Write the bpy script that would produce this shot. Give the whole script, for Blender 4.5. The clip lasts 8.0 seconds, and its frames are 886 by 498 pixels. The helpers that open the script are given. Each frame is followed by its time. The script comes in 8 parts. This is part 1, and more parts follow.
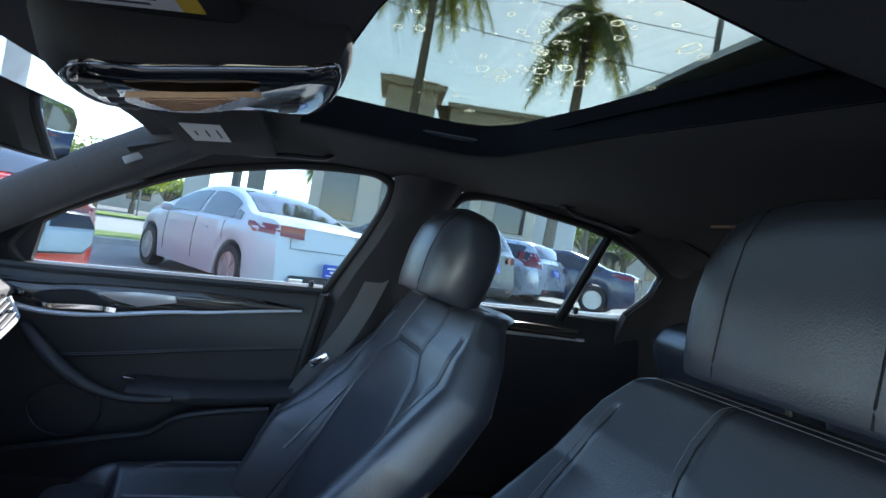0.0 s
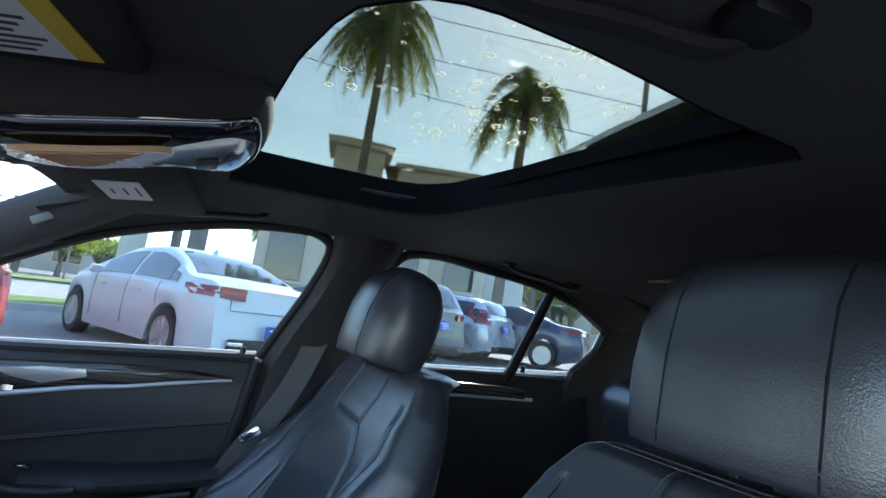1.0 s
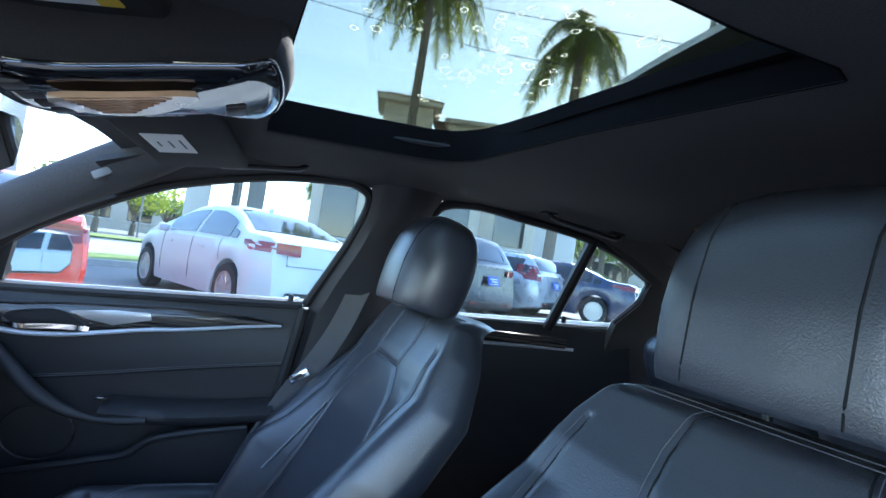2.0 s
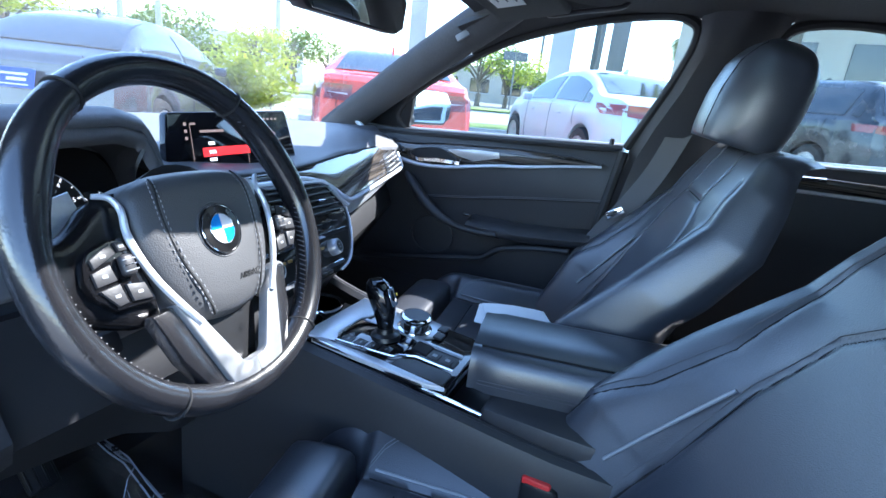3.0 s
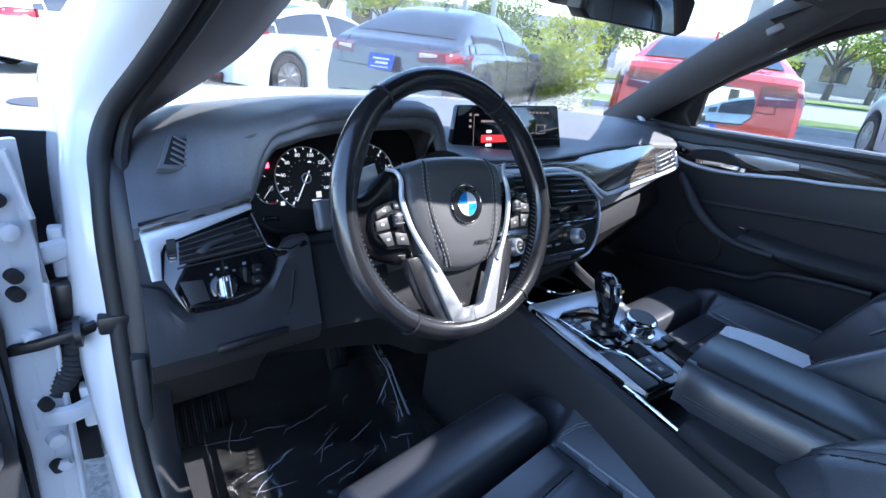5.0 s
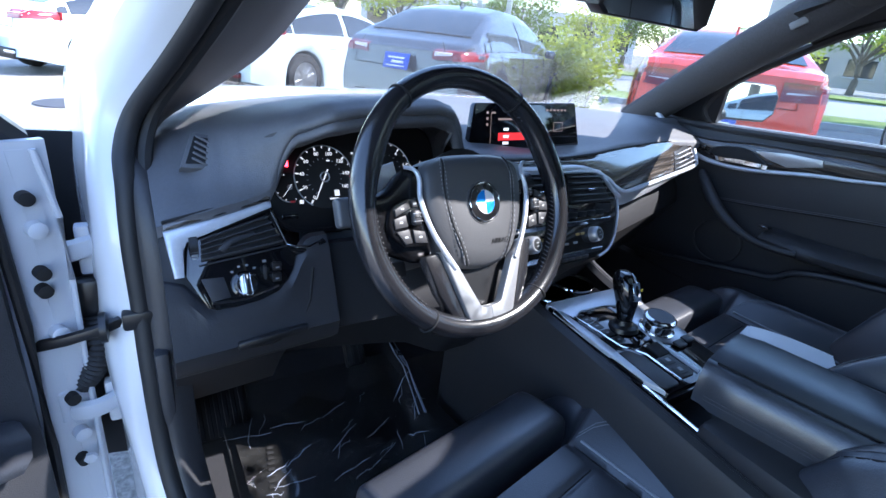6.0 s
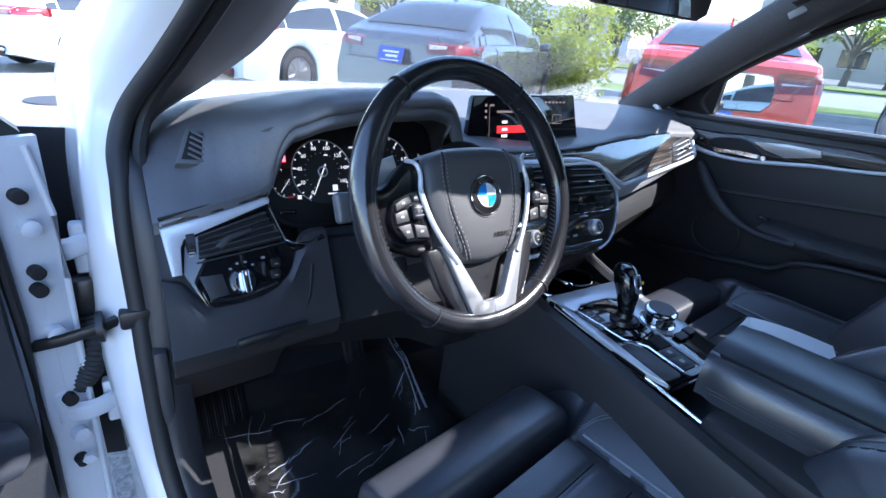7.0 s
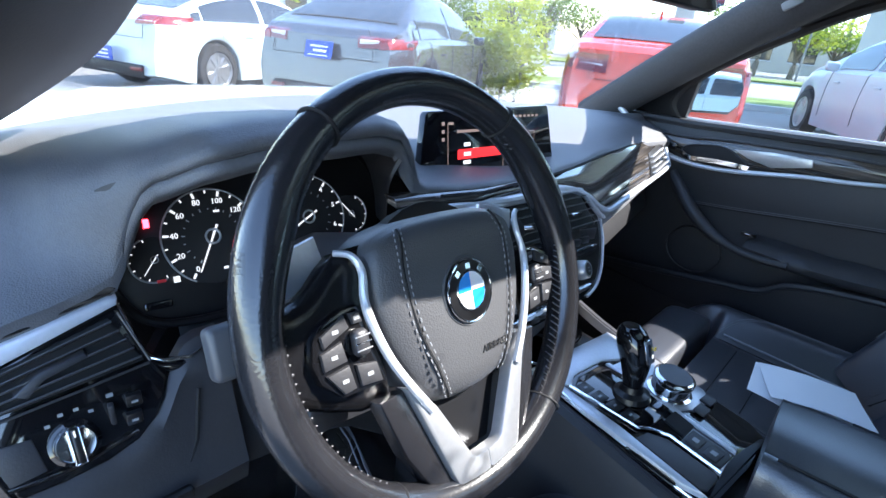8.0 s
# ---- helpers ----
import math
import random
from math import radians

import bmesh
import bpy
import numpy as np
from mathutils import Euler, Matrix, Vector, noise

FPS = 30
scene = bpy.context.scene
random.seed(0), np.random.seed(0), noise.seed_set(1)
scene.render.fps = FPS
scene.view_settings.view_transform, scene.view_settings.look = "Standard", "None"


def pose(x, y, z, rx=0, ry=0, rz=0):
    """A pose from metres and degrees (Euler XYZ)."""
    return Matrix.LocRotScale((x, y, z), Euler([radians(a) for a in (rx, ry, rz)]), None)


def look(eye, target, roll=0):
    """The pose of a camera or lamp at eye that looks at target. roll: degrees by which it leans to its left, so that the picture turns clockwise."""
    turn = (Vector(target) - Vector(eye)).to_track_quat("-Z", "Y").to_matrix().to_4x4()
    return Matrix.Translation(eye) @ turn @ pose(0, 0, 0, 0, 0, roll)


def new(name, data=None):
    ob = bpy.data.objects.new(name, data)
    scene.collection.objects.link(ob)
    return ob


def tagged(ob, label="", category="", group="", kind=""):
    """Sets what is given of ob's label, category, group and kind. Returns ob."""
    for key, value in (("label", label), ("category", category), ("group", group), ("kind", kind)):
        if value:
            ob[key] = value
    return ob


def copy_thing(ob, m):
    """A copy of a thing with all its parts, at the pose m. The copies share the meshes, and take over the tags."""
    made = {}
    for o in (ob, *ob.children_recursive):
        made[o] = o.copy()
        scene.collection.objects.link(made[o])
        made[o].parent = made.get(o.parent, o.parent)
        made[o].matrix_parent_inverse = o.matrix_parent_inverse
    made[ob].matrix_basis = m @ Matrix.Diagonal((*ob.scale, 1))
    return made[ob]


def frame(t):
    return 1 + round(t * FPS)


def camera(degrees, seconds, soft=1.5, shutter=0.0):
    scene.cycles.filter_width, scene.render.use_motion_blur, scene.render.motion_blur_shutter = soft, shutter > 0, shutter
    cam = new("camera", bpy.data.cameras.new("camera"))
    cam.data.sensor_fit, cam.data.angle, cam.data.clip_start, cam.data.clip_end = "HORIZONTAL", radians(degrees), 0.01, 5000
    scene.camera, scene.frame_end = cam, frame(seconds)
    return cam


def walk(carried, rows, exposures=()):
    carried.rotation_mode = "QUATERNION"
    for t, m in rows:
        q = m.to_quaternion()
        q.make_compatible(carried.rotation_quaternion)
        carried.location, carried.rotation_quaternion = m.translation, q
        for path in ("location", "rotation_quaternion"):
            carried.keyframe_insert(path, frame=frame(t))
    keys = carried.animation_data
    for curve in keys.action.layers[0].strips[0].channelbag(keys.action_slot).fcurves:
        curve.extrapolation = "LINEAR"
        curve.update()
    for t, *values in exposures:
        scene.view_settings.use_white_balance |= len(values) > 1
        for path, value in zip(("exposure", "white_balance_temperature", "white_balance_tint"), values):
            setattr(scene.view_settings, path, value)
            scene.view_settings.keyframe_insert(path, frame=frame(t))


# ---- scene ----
cam = camera(82.3, 8.0)
PATH = [
    (0, (-0.597, -0.212, 1.124), (1.349, -0.677, 1.14), 9.7),
    (0.5, (-0.579, -0.223, 1.132), (1.333, -0.783, 1.314), 9.3),
    (1, (-0.574, -0.237, 1.132), (1.31, -0.85, 1.402), 8.4),
    (1.2, (-0.572, -0.239, 1.135), (1.306, -0.867, 1.416), 8.2),
    (2.3, (-0.607, -0.306, 1.093), (1.376, -0.524, 0.948), 8.1),
    (2.4, (-0.621, -0.321, 1.08), (1.366, -0.403, 0.866), 8.0),
    (2.5, (-0.634, -0.328, 1.081), (1.342, -0.274, 0.776), 7.7),
    (2.7, (-0.663, -0.349, 1.082), (1.254, -0.004, 0.629), 7.3),
    (2.9, (-0.7, -0.363, 1.067), (1.123, 0.249, 0.518), 6.7),
    (3, (-0.712, -0.379, 1.072), (1.04, 0.378, 0.476), 6.4),
    (3.2, (-0.737, -0.409, 1.079), (0.869, 0.578, 0.413), 6.0),
    (3.5, (-0.754, -0.439, 1.09), (0.655, 0.777, 0.359), 6.3),
    (4, (-0.735, -0.473, 1.105), (0.512, 0.903, 0.363), 7.3),
    (4.5, (-0.732, -0.48, 1.109), (0.396, 0.989, 0.354), 7.2),
    (6, (-0.736, -0.479, 1.108), (0.268, 1.067, 0.329), 6.3),
    (6.5, (-0.739, -0.476, 1.107), (0.246, 1.078, 0.323), 5.8),
    (7, (-0.738, -0.47, 1.104), (0.276, 1.059, 0.308), 5.9),
    (7.5, (-0.706, -0.402, 1.107), (0.394, 1.056, 0.292), 5.7),
    (7.7, (-0.667, -0.346, 1.113), (0.477, 1.079, 0.301), 5.5),
    (8, (-0.612, -0.242, 1.103), (0.586, 1.147, 0.308), 5.9),
]
EXPOSURES = [(0.0, 2.45, 6350, 9), (1.2, 2.45, 6350, 9), (2.5, 3.3, 5650, 9), (3.5, 3.15, 5900, 11), (4.2, 2.95, 5900, 12), (6.0, 2.7, 5900, 14), (7.0, 2.7, 5900, 14), (8.0, 3.05, 6200, 11)]
walk(cam, [(t, look(eye, target, roll)) for t, eye, target, roll in PATH], EXPOSURES)

# ---- light ----
SUN_EL, SUN_AZ = 44.0, 124.0
world = bpy.data.worlds.new("sky")
scene.world = world
world.use_nodes = True
wn, wl = world.node_tree.nodes, world.node_tree.links
sky = wn.new("ShaderNodeTexSky")
sky.sky_type = 'NISHITA'
sky.sun_disc = False
sky.sun_elevation = radians(SUN_EL)
sky.sun_rotation = radians(SUN_AZ)
sky.air_density, sky.dust_density, sky.ozone_density = 1.0, 0.3, 1.2
wl.new(sky.outputs[0], wn["Background"].inputs[0])
wn["Background"].inputs[1].default_value = 0.15
sun_data = bpy.data.lights.new("sun", 'SUN')
sun_data.energy, sun_data.angle, sun_data.color = 3.0, radians(0.5), (1.0, 0.95, 0.88)
sun = new("sun", sun_data)
_s = Vector((math.sin(radians(SUN_AZ)) * math.cos(radians(SUN_EL)), math.cos(radians(SUN_AZ)) * math.cos(radians(SUN_EL)), math.sin(radians(SUN_EL))))
sun.matrix_world = look(_s * 30, (0, 0, 0))


# ---- materials ----
def material(name, color, rough=0.5, metal=0.0, grain=0.0, grain_scale=200.0, bump=0.0, bump_scale=300.0, var=0.0, var_scale=6.0, coat=0.0, spec=0.5, cell=False):
    """Principled material with two scales of colour change and a fine relief."""
    m = bpy.data.materials.new(name)
    m.use_nodes = True
    nt = m.node_tree
    p = nt.nodes["Principled BSDF"]
    p.inputs["Base Color"].default_value = (*color, 1)
    p.inputs["Roughness"].default_value = rough
    p.inputs["Metallic"].default_value = metal
    p.inputs["Coat Weight"].default_value = coat
    p.inputs["Coat Roughness"].default_value = 0.04
    p.inputs["Specular IOR Level"].default_value = spec
    tc = nt.nodes.new("ShaderNodeTexCoord")
    def tex(scale, detail=3.0):
        n = nt.nodes.new("ShaderNodeTexNoise")
        n.inputs["Scale"].default_value = scale
        n.inputs["Detail"].default_value = detail
        nt.links.new(tc.outputs["Object"], n.inputs["Vector"])
        return n
    if var or grain:
        big, small = tex(var_scale), tex(grain_scale, 2.0)
        def ramp(src, amount):
            mr = nt.nodes.new("ShaderNodeMapRange")
            mr.inputs["From Min"].default_value, mr.inputs["From Max"].default_value = 0.3, 0.7
            mr.inputs["To Min"].default_value, mr.inputs["To Max"].default_value = 1 - amount, 1 + amount
            nt.links.new(src, mr.inputs["Value"])
            return mr.outputs[0]
        mul = nt.nodes.new("ShaderNodeMath")
        mul.operation = 'MULTIPLY'
        nt.links.new(ramp(big.outputs[0], var), mul.inputs[0])
        nt.links.new(ramp(small.outputs[0], grain), mul.inputs[1])
        mix = nt.nodes.new("ShaderNodeVectorMath")
        mix.operation = 'SCALE'
        mix.inputs[0].default_value = color
        nt.links.new(mul.outputs[0], mix.inputs["Scale"])
        nt.links.new(mix.outputs[0], p.inputs["Base Color"])
        rr = nt.nodes.new("ShaderNodeMapRange")
        rr.inputs["To Min"].default_value, rr.inputs["To Max"].default_value = max(rough - 0.04, 0.02), min(rough + 0.04, 1)
        nt.links.new(big.outputs[0], rr.inputs["Value"])
        nt.links.new(rr.outputs[0], p.inputs["Roughness"])
    if bump:
        if cell:
            n = nt.nodes.new("ShaderNodeTexVoronoi")
            n.inputs["Scale"].default_value = bump_scale
            nt.links.new(tc.outputs["Object"], n.inputs["Vector"])
        else:
            n = tex(bump_scale, 2.0)
        b = nt.nodes.new("ShaderNodeBump")
        b.inputs["Strength"].default_value = bump
        b.inputs["Distance"].default_value = 0.001
        nt.links.new(n.outputs[0], b.inputs["Height"])
        nt.links.new(b.outputs[0], p.inputs["Normal"])
    return m


def clear_glass(name, tint=(0.93, 0.96, 0.95), gloss=0.1, dirt_haze=0.0):
    """Thin pane: clear, with a Fresnel gloss."""
    m = bpy.data.materials.new(name)
    m.use_nodes = True
    nt = m.node_tree
    out = nt.nodes["Material Output"]
    nt.nodes.remove(nt.nodes["Principled BSDF"])
    tr = nt.nodes.new("ShaderNodeBsdfTransparent")
    tr.inputs[0].default_value = (*tint, 1)
    gl = nt.nodes.new("ShaderNodeBsdfGlossy")
    gl.inputs["Roughness"].default_value = 0.02
    fr = nt.nodes.new("ShaderNodeFresnel")
    fr.inputs[0].default_value = 1.45
    sc = nt.nodes.new("ShaderNodeMath")
    sc.operation = 'MULTIPLY'
    sc.inputs[1].default_value = gloss * 10
    sc.use_clamp = True
    mix = nt.nodes.new("ShaderNodeMixShader")
    nt.links.new(fr.outputs[0], sc.inputs[0])
    nt.links.new(sc.outputs[0], mix.inputs[0])
    nt.links.new(tr.outputs[0], mix.inputs[1])
    nt.links.new(gl.outputs[0], mix.inputs[2])
    last = mix
    if dirt_haze:
        df = nt.nodes.new("ShaderNodeBsdfDiffuse")
        df.inputs[0].default_value = (0.7, 0.7, 0.7, 1)
        n = nt.nodes.new("ShaderNodeTexNoise")
        n.inputs["Scale"].default_value = 9.0
        n.inputs["Detail"].default_value = 8.0
        mr = nt.nodes.new("ShaderNodeMapRange")
        mr.inputs["From Min"].default_value, mr.inputs["From Max"].default_value = 0.35, 0.8
        mr.inputs["To Max"].default_value = dirt_haze
        nt.links.new(n.outputs[0], mr.inputs["Value"])
        last = nt.nodes.new("ShaderNodeMixShader")
        nt.links.new(mr.outputs[0], last.inputs[0])
        nt.links.new(mix.outputs[0], last.inputs[1])
        nt.links.new(df.outputs[0], last.inputs[2])
    nt.links.new(last.outputs[0], out.inputs[0])
    return m


def glowing(name, color, strength):
    m = bpy.data.materials.new(name)
    m.use_nodes = True
    p = m.node_tree.nodes["Principled BSDF"]
    p.inputs["Base Color"].default_value = (*[c * 0.3 for c in color], 1)
    p.inputs["Emission Color"].default_value = (*color, 1)
    p.inputs["Emission Strength"].default_value = strength
    p.inputs["Roughness"].default_value = 0.2
    return m


def wood_grain(name):
    m = material(name, (0.03, 0.026, 0.024), 0.1, coat=0.8)
    nt = m.node_tree
    p = nt.nodes["Principled BSDF"]
    tc = nt.nodes.new("ShaderNodeTexCoord")
    mp = nt.nodes.new("ShaderNodeMapping")
    mp.inputs["Scale"].default_value = (1.5, 1.5, 90)
    n = nt.nodes.new("ShaderNodeTexNoise")
    n.inputs["Scale"].default_value = 3.0
    n.inputs["Detail"].default_value = 6.0
    cr = nt.nodes.new("ShaderNodeValToRGB")
    cr.color_ramp.elements[0].position, cr.color_ramp.elements[1].position = 0.38, 0.66
    cr.color_ramp.elements[0].color = (0.012, 0.011, 0.011, 1)
    cr.color_ramp.elements[1].color = (0.10, 0.085, 0.072, 1)
    nt.links.new(tc.outputs["Object"], mp.inputs[0])
    nt.links.new(mp.outputs[0], n.inputs["Vector"])
    nt.links.new(n.outputs[0], cr.inputs[0])
    nt.links.new(cr.outputs[0], p.inputs["Base Color"])
    return m


LEATHER = material("black_leather", (0.036, 0.039, 0.048), 0.30, spec=1.0, bump=0.20, bump_scale=560, var=0.06, var_scale=3, grain=0.12, grain_scale=500, cell=True)
RIM_LEATHER = material("worn_rim_leather", (0.013, 0.013, 0.015), 0.20, spec=0.9, bump=0.10, bump_scale=520, var=0.15, var_scale=9, cell=True)
AIRBAG_SKIN = material("airbag_skin", (0.060, 0.061, 0.065), 0.42, bump=0.2, bump_scale=700, var=0.06, cell=True)
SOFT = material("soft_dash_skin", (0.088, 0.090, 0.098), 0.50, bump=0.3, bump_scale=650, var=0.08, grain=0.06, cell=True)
DARK = material("dark_plastic", (0.026, 0.026, 0.029), 0.45, bump=0.15, bump_scale=500, var=0.1, grain=0.05)
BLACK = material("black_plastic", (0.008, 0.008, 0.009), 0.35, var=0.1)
GLOSS = material("piano_black", (0.006, 0.006, 0.007), 0.06, coat=0.6, var=0.1)
ALU = material("satin_aluminium", (0.55, 0.57, 0.61), 0.32, metal=0.35, var=0.06, grain=0.04)
CHROME = material("chrome", (0.75, 0.76, 0.78), 0.12, metal=1.0)
WOOD = wood_grain("dark_wood_trim")
LINER = material("anthracite_headliner", (0.046, 0.046, 0.048), 0.9, bump=0.4, bump_scale=900, grain=0.2, grain_scale=500, var=0.08)
ROOF_LINING = material("black_roof_lining", (0.006, 0.006, 0.007), 0.95, spec=0.05, var=0.1)
SATIN = material("satin_silver_paint", (0.44, 0.45, 0.47), 0.30, metal=0.7, var=0.06, grain=0.04)
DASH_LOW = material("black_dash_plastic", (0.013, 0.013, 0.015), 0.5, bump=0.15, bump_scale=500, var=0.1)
STALK_GREY = material("grey_stalk_plastic", (0.06, 0.062, 0.068), 0.4, var=0.05)
VISOR = material("black_visor_fabric", (0.014, 0.014, 0.015), 0.85, bump=0.3, bump_scale=900, grain=0.15, grain_scale=400, var=0.1)
DOOR_SKIN = material("door_panel_skin", (0.026, 0.027, 0.031), 0.48, bump=0.3, bump_scale=650, var=0.1, grain=0.06, cell=True)
CARPET = material("black_carpet", (0.018, 0.018, 0.022), 0.95, bump=0.8, bump_scale=700, grain=0.3, grain_scale=450, var=0.15)
RUBBER = material("black_rubber", (0.012, 0.012, 0.013), 0.6, var=0.15)
STITCH = material("grey_thread", (0.22, 0.225, 0.24), 0.7)
FINE_STITCH = material("dark_grey_thread", (0.10, 0.10, 0.11), 0.7)
PIPING = material("light_grey_piping", (0.27, 0.28, 0.30), 0.5, var=0.05)
SEAMMAT = material("seam_shadow", (0.006, 0.006, 0.007), 0.8)
WHITE_PAINT = material("alpine_white_paint", (0.60, 0.61, 0.63), 0.25, coat=0.7, var=0.02)
INNER_WHITE = material("door_jamb_paint", (0.48, 0.50, 0.54), 0.35, coat=0.3, var=0.05)
BELT = material("grey_belt_webbing", (0.10, 0.10, 0.105), 0.85, bump=0.5, bump_scale=900, var=0.08)
PAPER = material("white_paper", (0.80, 0.82, 0.84), 0.8, var=0.03)
LABEL = material("white_label", (0.78, 0.78, 0.76), 0.5, var=0.04)
YELLOW = material("yellow_label", (0.75, 0.52, 0.05), 0.5, var=0.04)
INK = material("dark_ink", (0.05, 0.05, 0.06), 0.6)
MIRROR = material("mirror_glass", (0.85, 0.87, 0.88), 0.02, metal=1.0)
GLASS = clear_glass("window_glass", (0.70, 0.75, 0.76), 0.06, 0.03)
SHIELD = clear_glass("windshield_glass", (0.87, 0.88, 0.88), 0.035, 0.008)
TINTED = clear_glass("tinted_rear_glass", (0.66, 0.73, 0.75), 0.08, 0.06)
PRIVACY = clear_glass("dark_privacy_glass", (0.16, 0.18, 0.19), 0.08)
ROOFGLASS = clear_glass("sunroof_glass", (0.50, 0.51, 0.44), 0.04)
WATER_RING = material("dried_water_ring", (0.85, 0.86, 0.80), 0.6)
_nt = WATER_RING.node_tree
_tl = _nt.nodes.new("ShaderNodeBsdfTranslucent")
_tl.inputs[0].default_value = (0.95, 0.95, 0.88, 1)
_nt.links.new(_tl.outputs[0], _nt.nodes["Material Output"].inputs[0])
RED_LIGHT = glowing("red_telltale", (1.0, 0.03, 0.05), 2.5)
WHITE_MARK = glowing("white_dial_mark", (0.9, 0.92, 0.95), 0.15)
GREY_MARK = material("grey_symbol", (0.27, 0.28, 0.29), 0.5)
RED_MARK = material("red_mark", (0.6, 0.03, 0.04), 0.4)
BLUE_EMBLEM = material("blue_enamel", (0.02, 0.25, 0.70), 0.25, coat=0.5)
WHITE_EMBLEM = material("white_enamel", (0.8, 0.8, 0.8), 0.25, coat=0.5)
ORANGE_MARK = material("amber_symbol", (0.55, 0.35, 0.10), 0.4)
AMBER_LENS = material("warm_reading_lamp_lens", (0.50, 0.32, 0.20), 0.15, coat=0.8, var=0.25, var_scale=18)
SCREEN = material("display_glass", (0.008, 0.008, 0.010), 0.06, coat=0.5)
SCREEN_RED = glowing("display_red_bar", (0.7, 0.025, 0.03), 0.30)
SCREEN_TEXT = glowing("display_text", (0.8, 0.82, 0.85), 0.22)
SCREEN_GREY = glowing("display_dim_lines", (0.30, 0.22, 0.20), 0.16)


# ---- mesh helpers ----
def part(name, bm, mat, parent=None, label="", smooth=True, sharp=40):
    """Link a bmesh as one mesh object under a thing or a part."""
    me = bpy.data.meshes.new(name)
    bmesh.ops.recalc_face_normals(bm, faces=bm.faces)
    if smooth:
        for f in bm.faces:
            f.smooth = True
        lim = radians(sharp)
        for e in bm.edges:
            if len(e.link_faces) == 2 and e.calc_face_angle(0) > lim:
                e.smooth = False
    bm.to_mesh(me)
    bm.free()
    for mt in (mat if isinstance(mat, (list, tuple)) else [mat]):
        me.materials.append(mt)
    ob = new(name, me)
    if parent is not None:
        ob.parent = parent
    if label:
        ob["label"] = label
    return ob


def thing(name, label, category, group="", kind="", at=None):
    return tagged(new(name), label, category, group, kind) if at is None else place(tagged(new(name), label, category, group, kind), at)


def place(ob, m):
    ob.matrix_basis = m
    return ob


def grid(P, close_u=False, close_v=False, cap=False):
    """A sheet of quads from rows of points."""
    bm = bmesh.new()
    vs = [[bm.verts.new(p) for p in row] for row in P]
    n, k = len(vs), len(vs[0])
    for i in range(n if close_u else n - 1):
        for j in range(k if close_v else k - 1):
            q = [vs[i][j], vs[(i + 1) % n][j], vs[(i + 1) % n][(j + 1) % k], vs[i][(j + 1) % k]]
            try:
                bm.faces.new(q)
            except ValueError:
                pass
    if cap and close_v:
        bm.faces.new(vs[0])
        bm.faces.new(vs[-1])
    return bm


def joined(*bms):
    out = bmesh.new()
    for b in bms:
        me = bpy.data.meshes.new("tmp")
        b.to_mesh(me)
        out.from_mesh(me)
        bpy.data.meshes.remove(me)
        b.free()
    return out


def moved(bm, m):
    bmesh.ops.transform(bm, matrix=m, verts=bm.verts)
    return bm


def box(c, s, bevel=0.0, seg=2, m=None):
    bm = bmesh.new()
    bmesh.ops.create_cube(bm, size=1)
    bmesh.ops.scale(bm, vec=s, verts=bm.verts)
    if bevel:
        bmesh.ops.bevel(bm, geom=bm.edges[:], offset=min(bevel, min(s) * 0.49), segments=seg, affect='EDGES', profile=0.5)
    bmesh.ops.transform(bm, matrix=Matrix.Translation(c) @ (m or Matrix()), verts=bm.verts)
    return bm


def prism(pts, depth, m=None, bevel=0.0, seg=2):
    """A plate: outline in x, y, from z = 0 down to -depth, upper rim rounded."""
    bm = bmesh.new()
    f = bm.faces.new([bm.verts.new((x, y, 0)) for x, y in pts])
    top = f
    r = bmesh.ops.extrude_face_region(bm, geom=[f])
    bmesh.ops.translate(bm, vec=(0, 0, -depth), verts=[v for v in r["geom"] if isinstance(v, bmesh.types.BMVert)])
    bm.normal_update()
    if bevel:
        ring = [e for e in bm.edges if all(abs(v.co.z) < 1e-6 for v in e.verts)]
        bmesh.ops.bevel(bm, geom=ring, offset=bevel, segments=seg, affect='EDGES', profile=0.5)
    if m:
        bmesh.ops.transform(bm, matrix=m, verts=bm.verts)
    return bm


def smooth_path(pts, n=8, closed=False):
    """Catmull-Rom through the points."""
    P = [Vector(p) for p in pts]
    out, k = [], len(P)
    for i in range(k if closed else k - 1):
        a, b, c, d = (P[(i - 1) % k] if closed or i else P[0]), P[i], P[(i + 1) % k], (P[(i + 2) % k] if closed or i + 2 < k else P[-1])
        for s in range(n):
            t = s / n
            out.append(0.5 * ((2 * b) + (c - a) * t + (2 * a - 5 * b + 4 * c - d) * t * t + (3 * b - a - 3 * c + d) * t ** 3))
    if not closed:
        out.append(P[-1])
    return out


def tube(pts, r, n=8, closed=False, up=(0, 0, 1), flat=1.0, cap=True):
    """A round (or, with flat, oval) bar along the points; r may be a list."""
    P = [Vector(p) for p in pts]
    k = len(P)
    rows = []
    for i in range(k):
        a, b = (P[(i - 1) % k], P[(i + 1) % k]) if closed else (P[max(i - 1, 0)], P[min(i + 1, k - 1)])
        t = (b - a).normalized()
        s = t.cross(Vector(up))
        s = s.normalized() if s.length > 1e-4 else t.orthogonal().normalized()
        w = s.cross(t).normalized()
        rad = r[i] if isinstance(r, (list, tuple)) else r
        rows.append([P[i] + rad * (math.cos(q) * s + flat * math.sin(q) * w) for q in (2 * math.pi * j / n for j in range(n))])
    return grid(rows, close_u=closed, close_v=True, cap=cap and not closed)


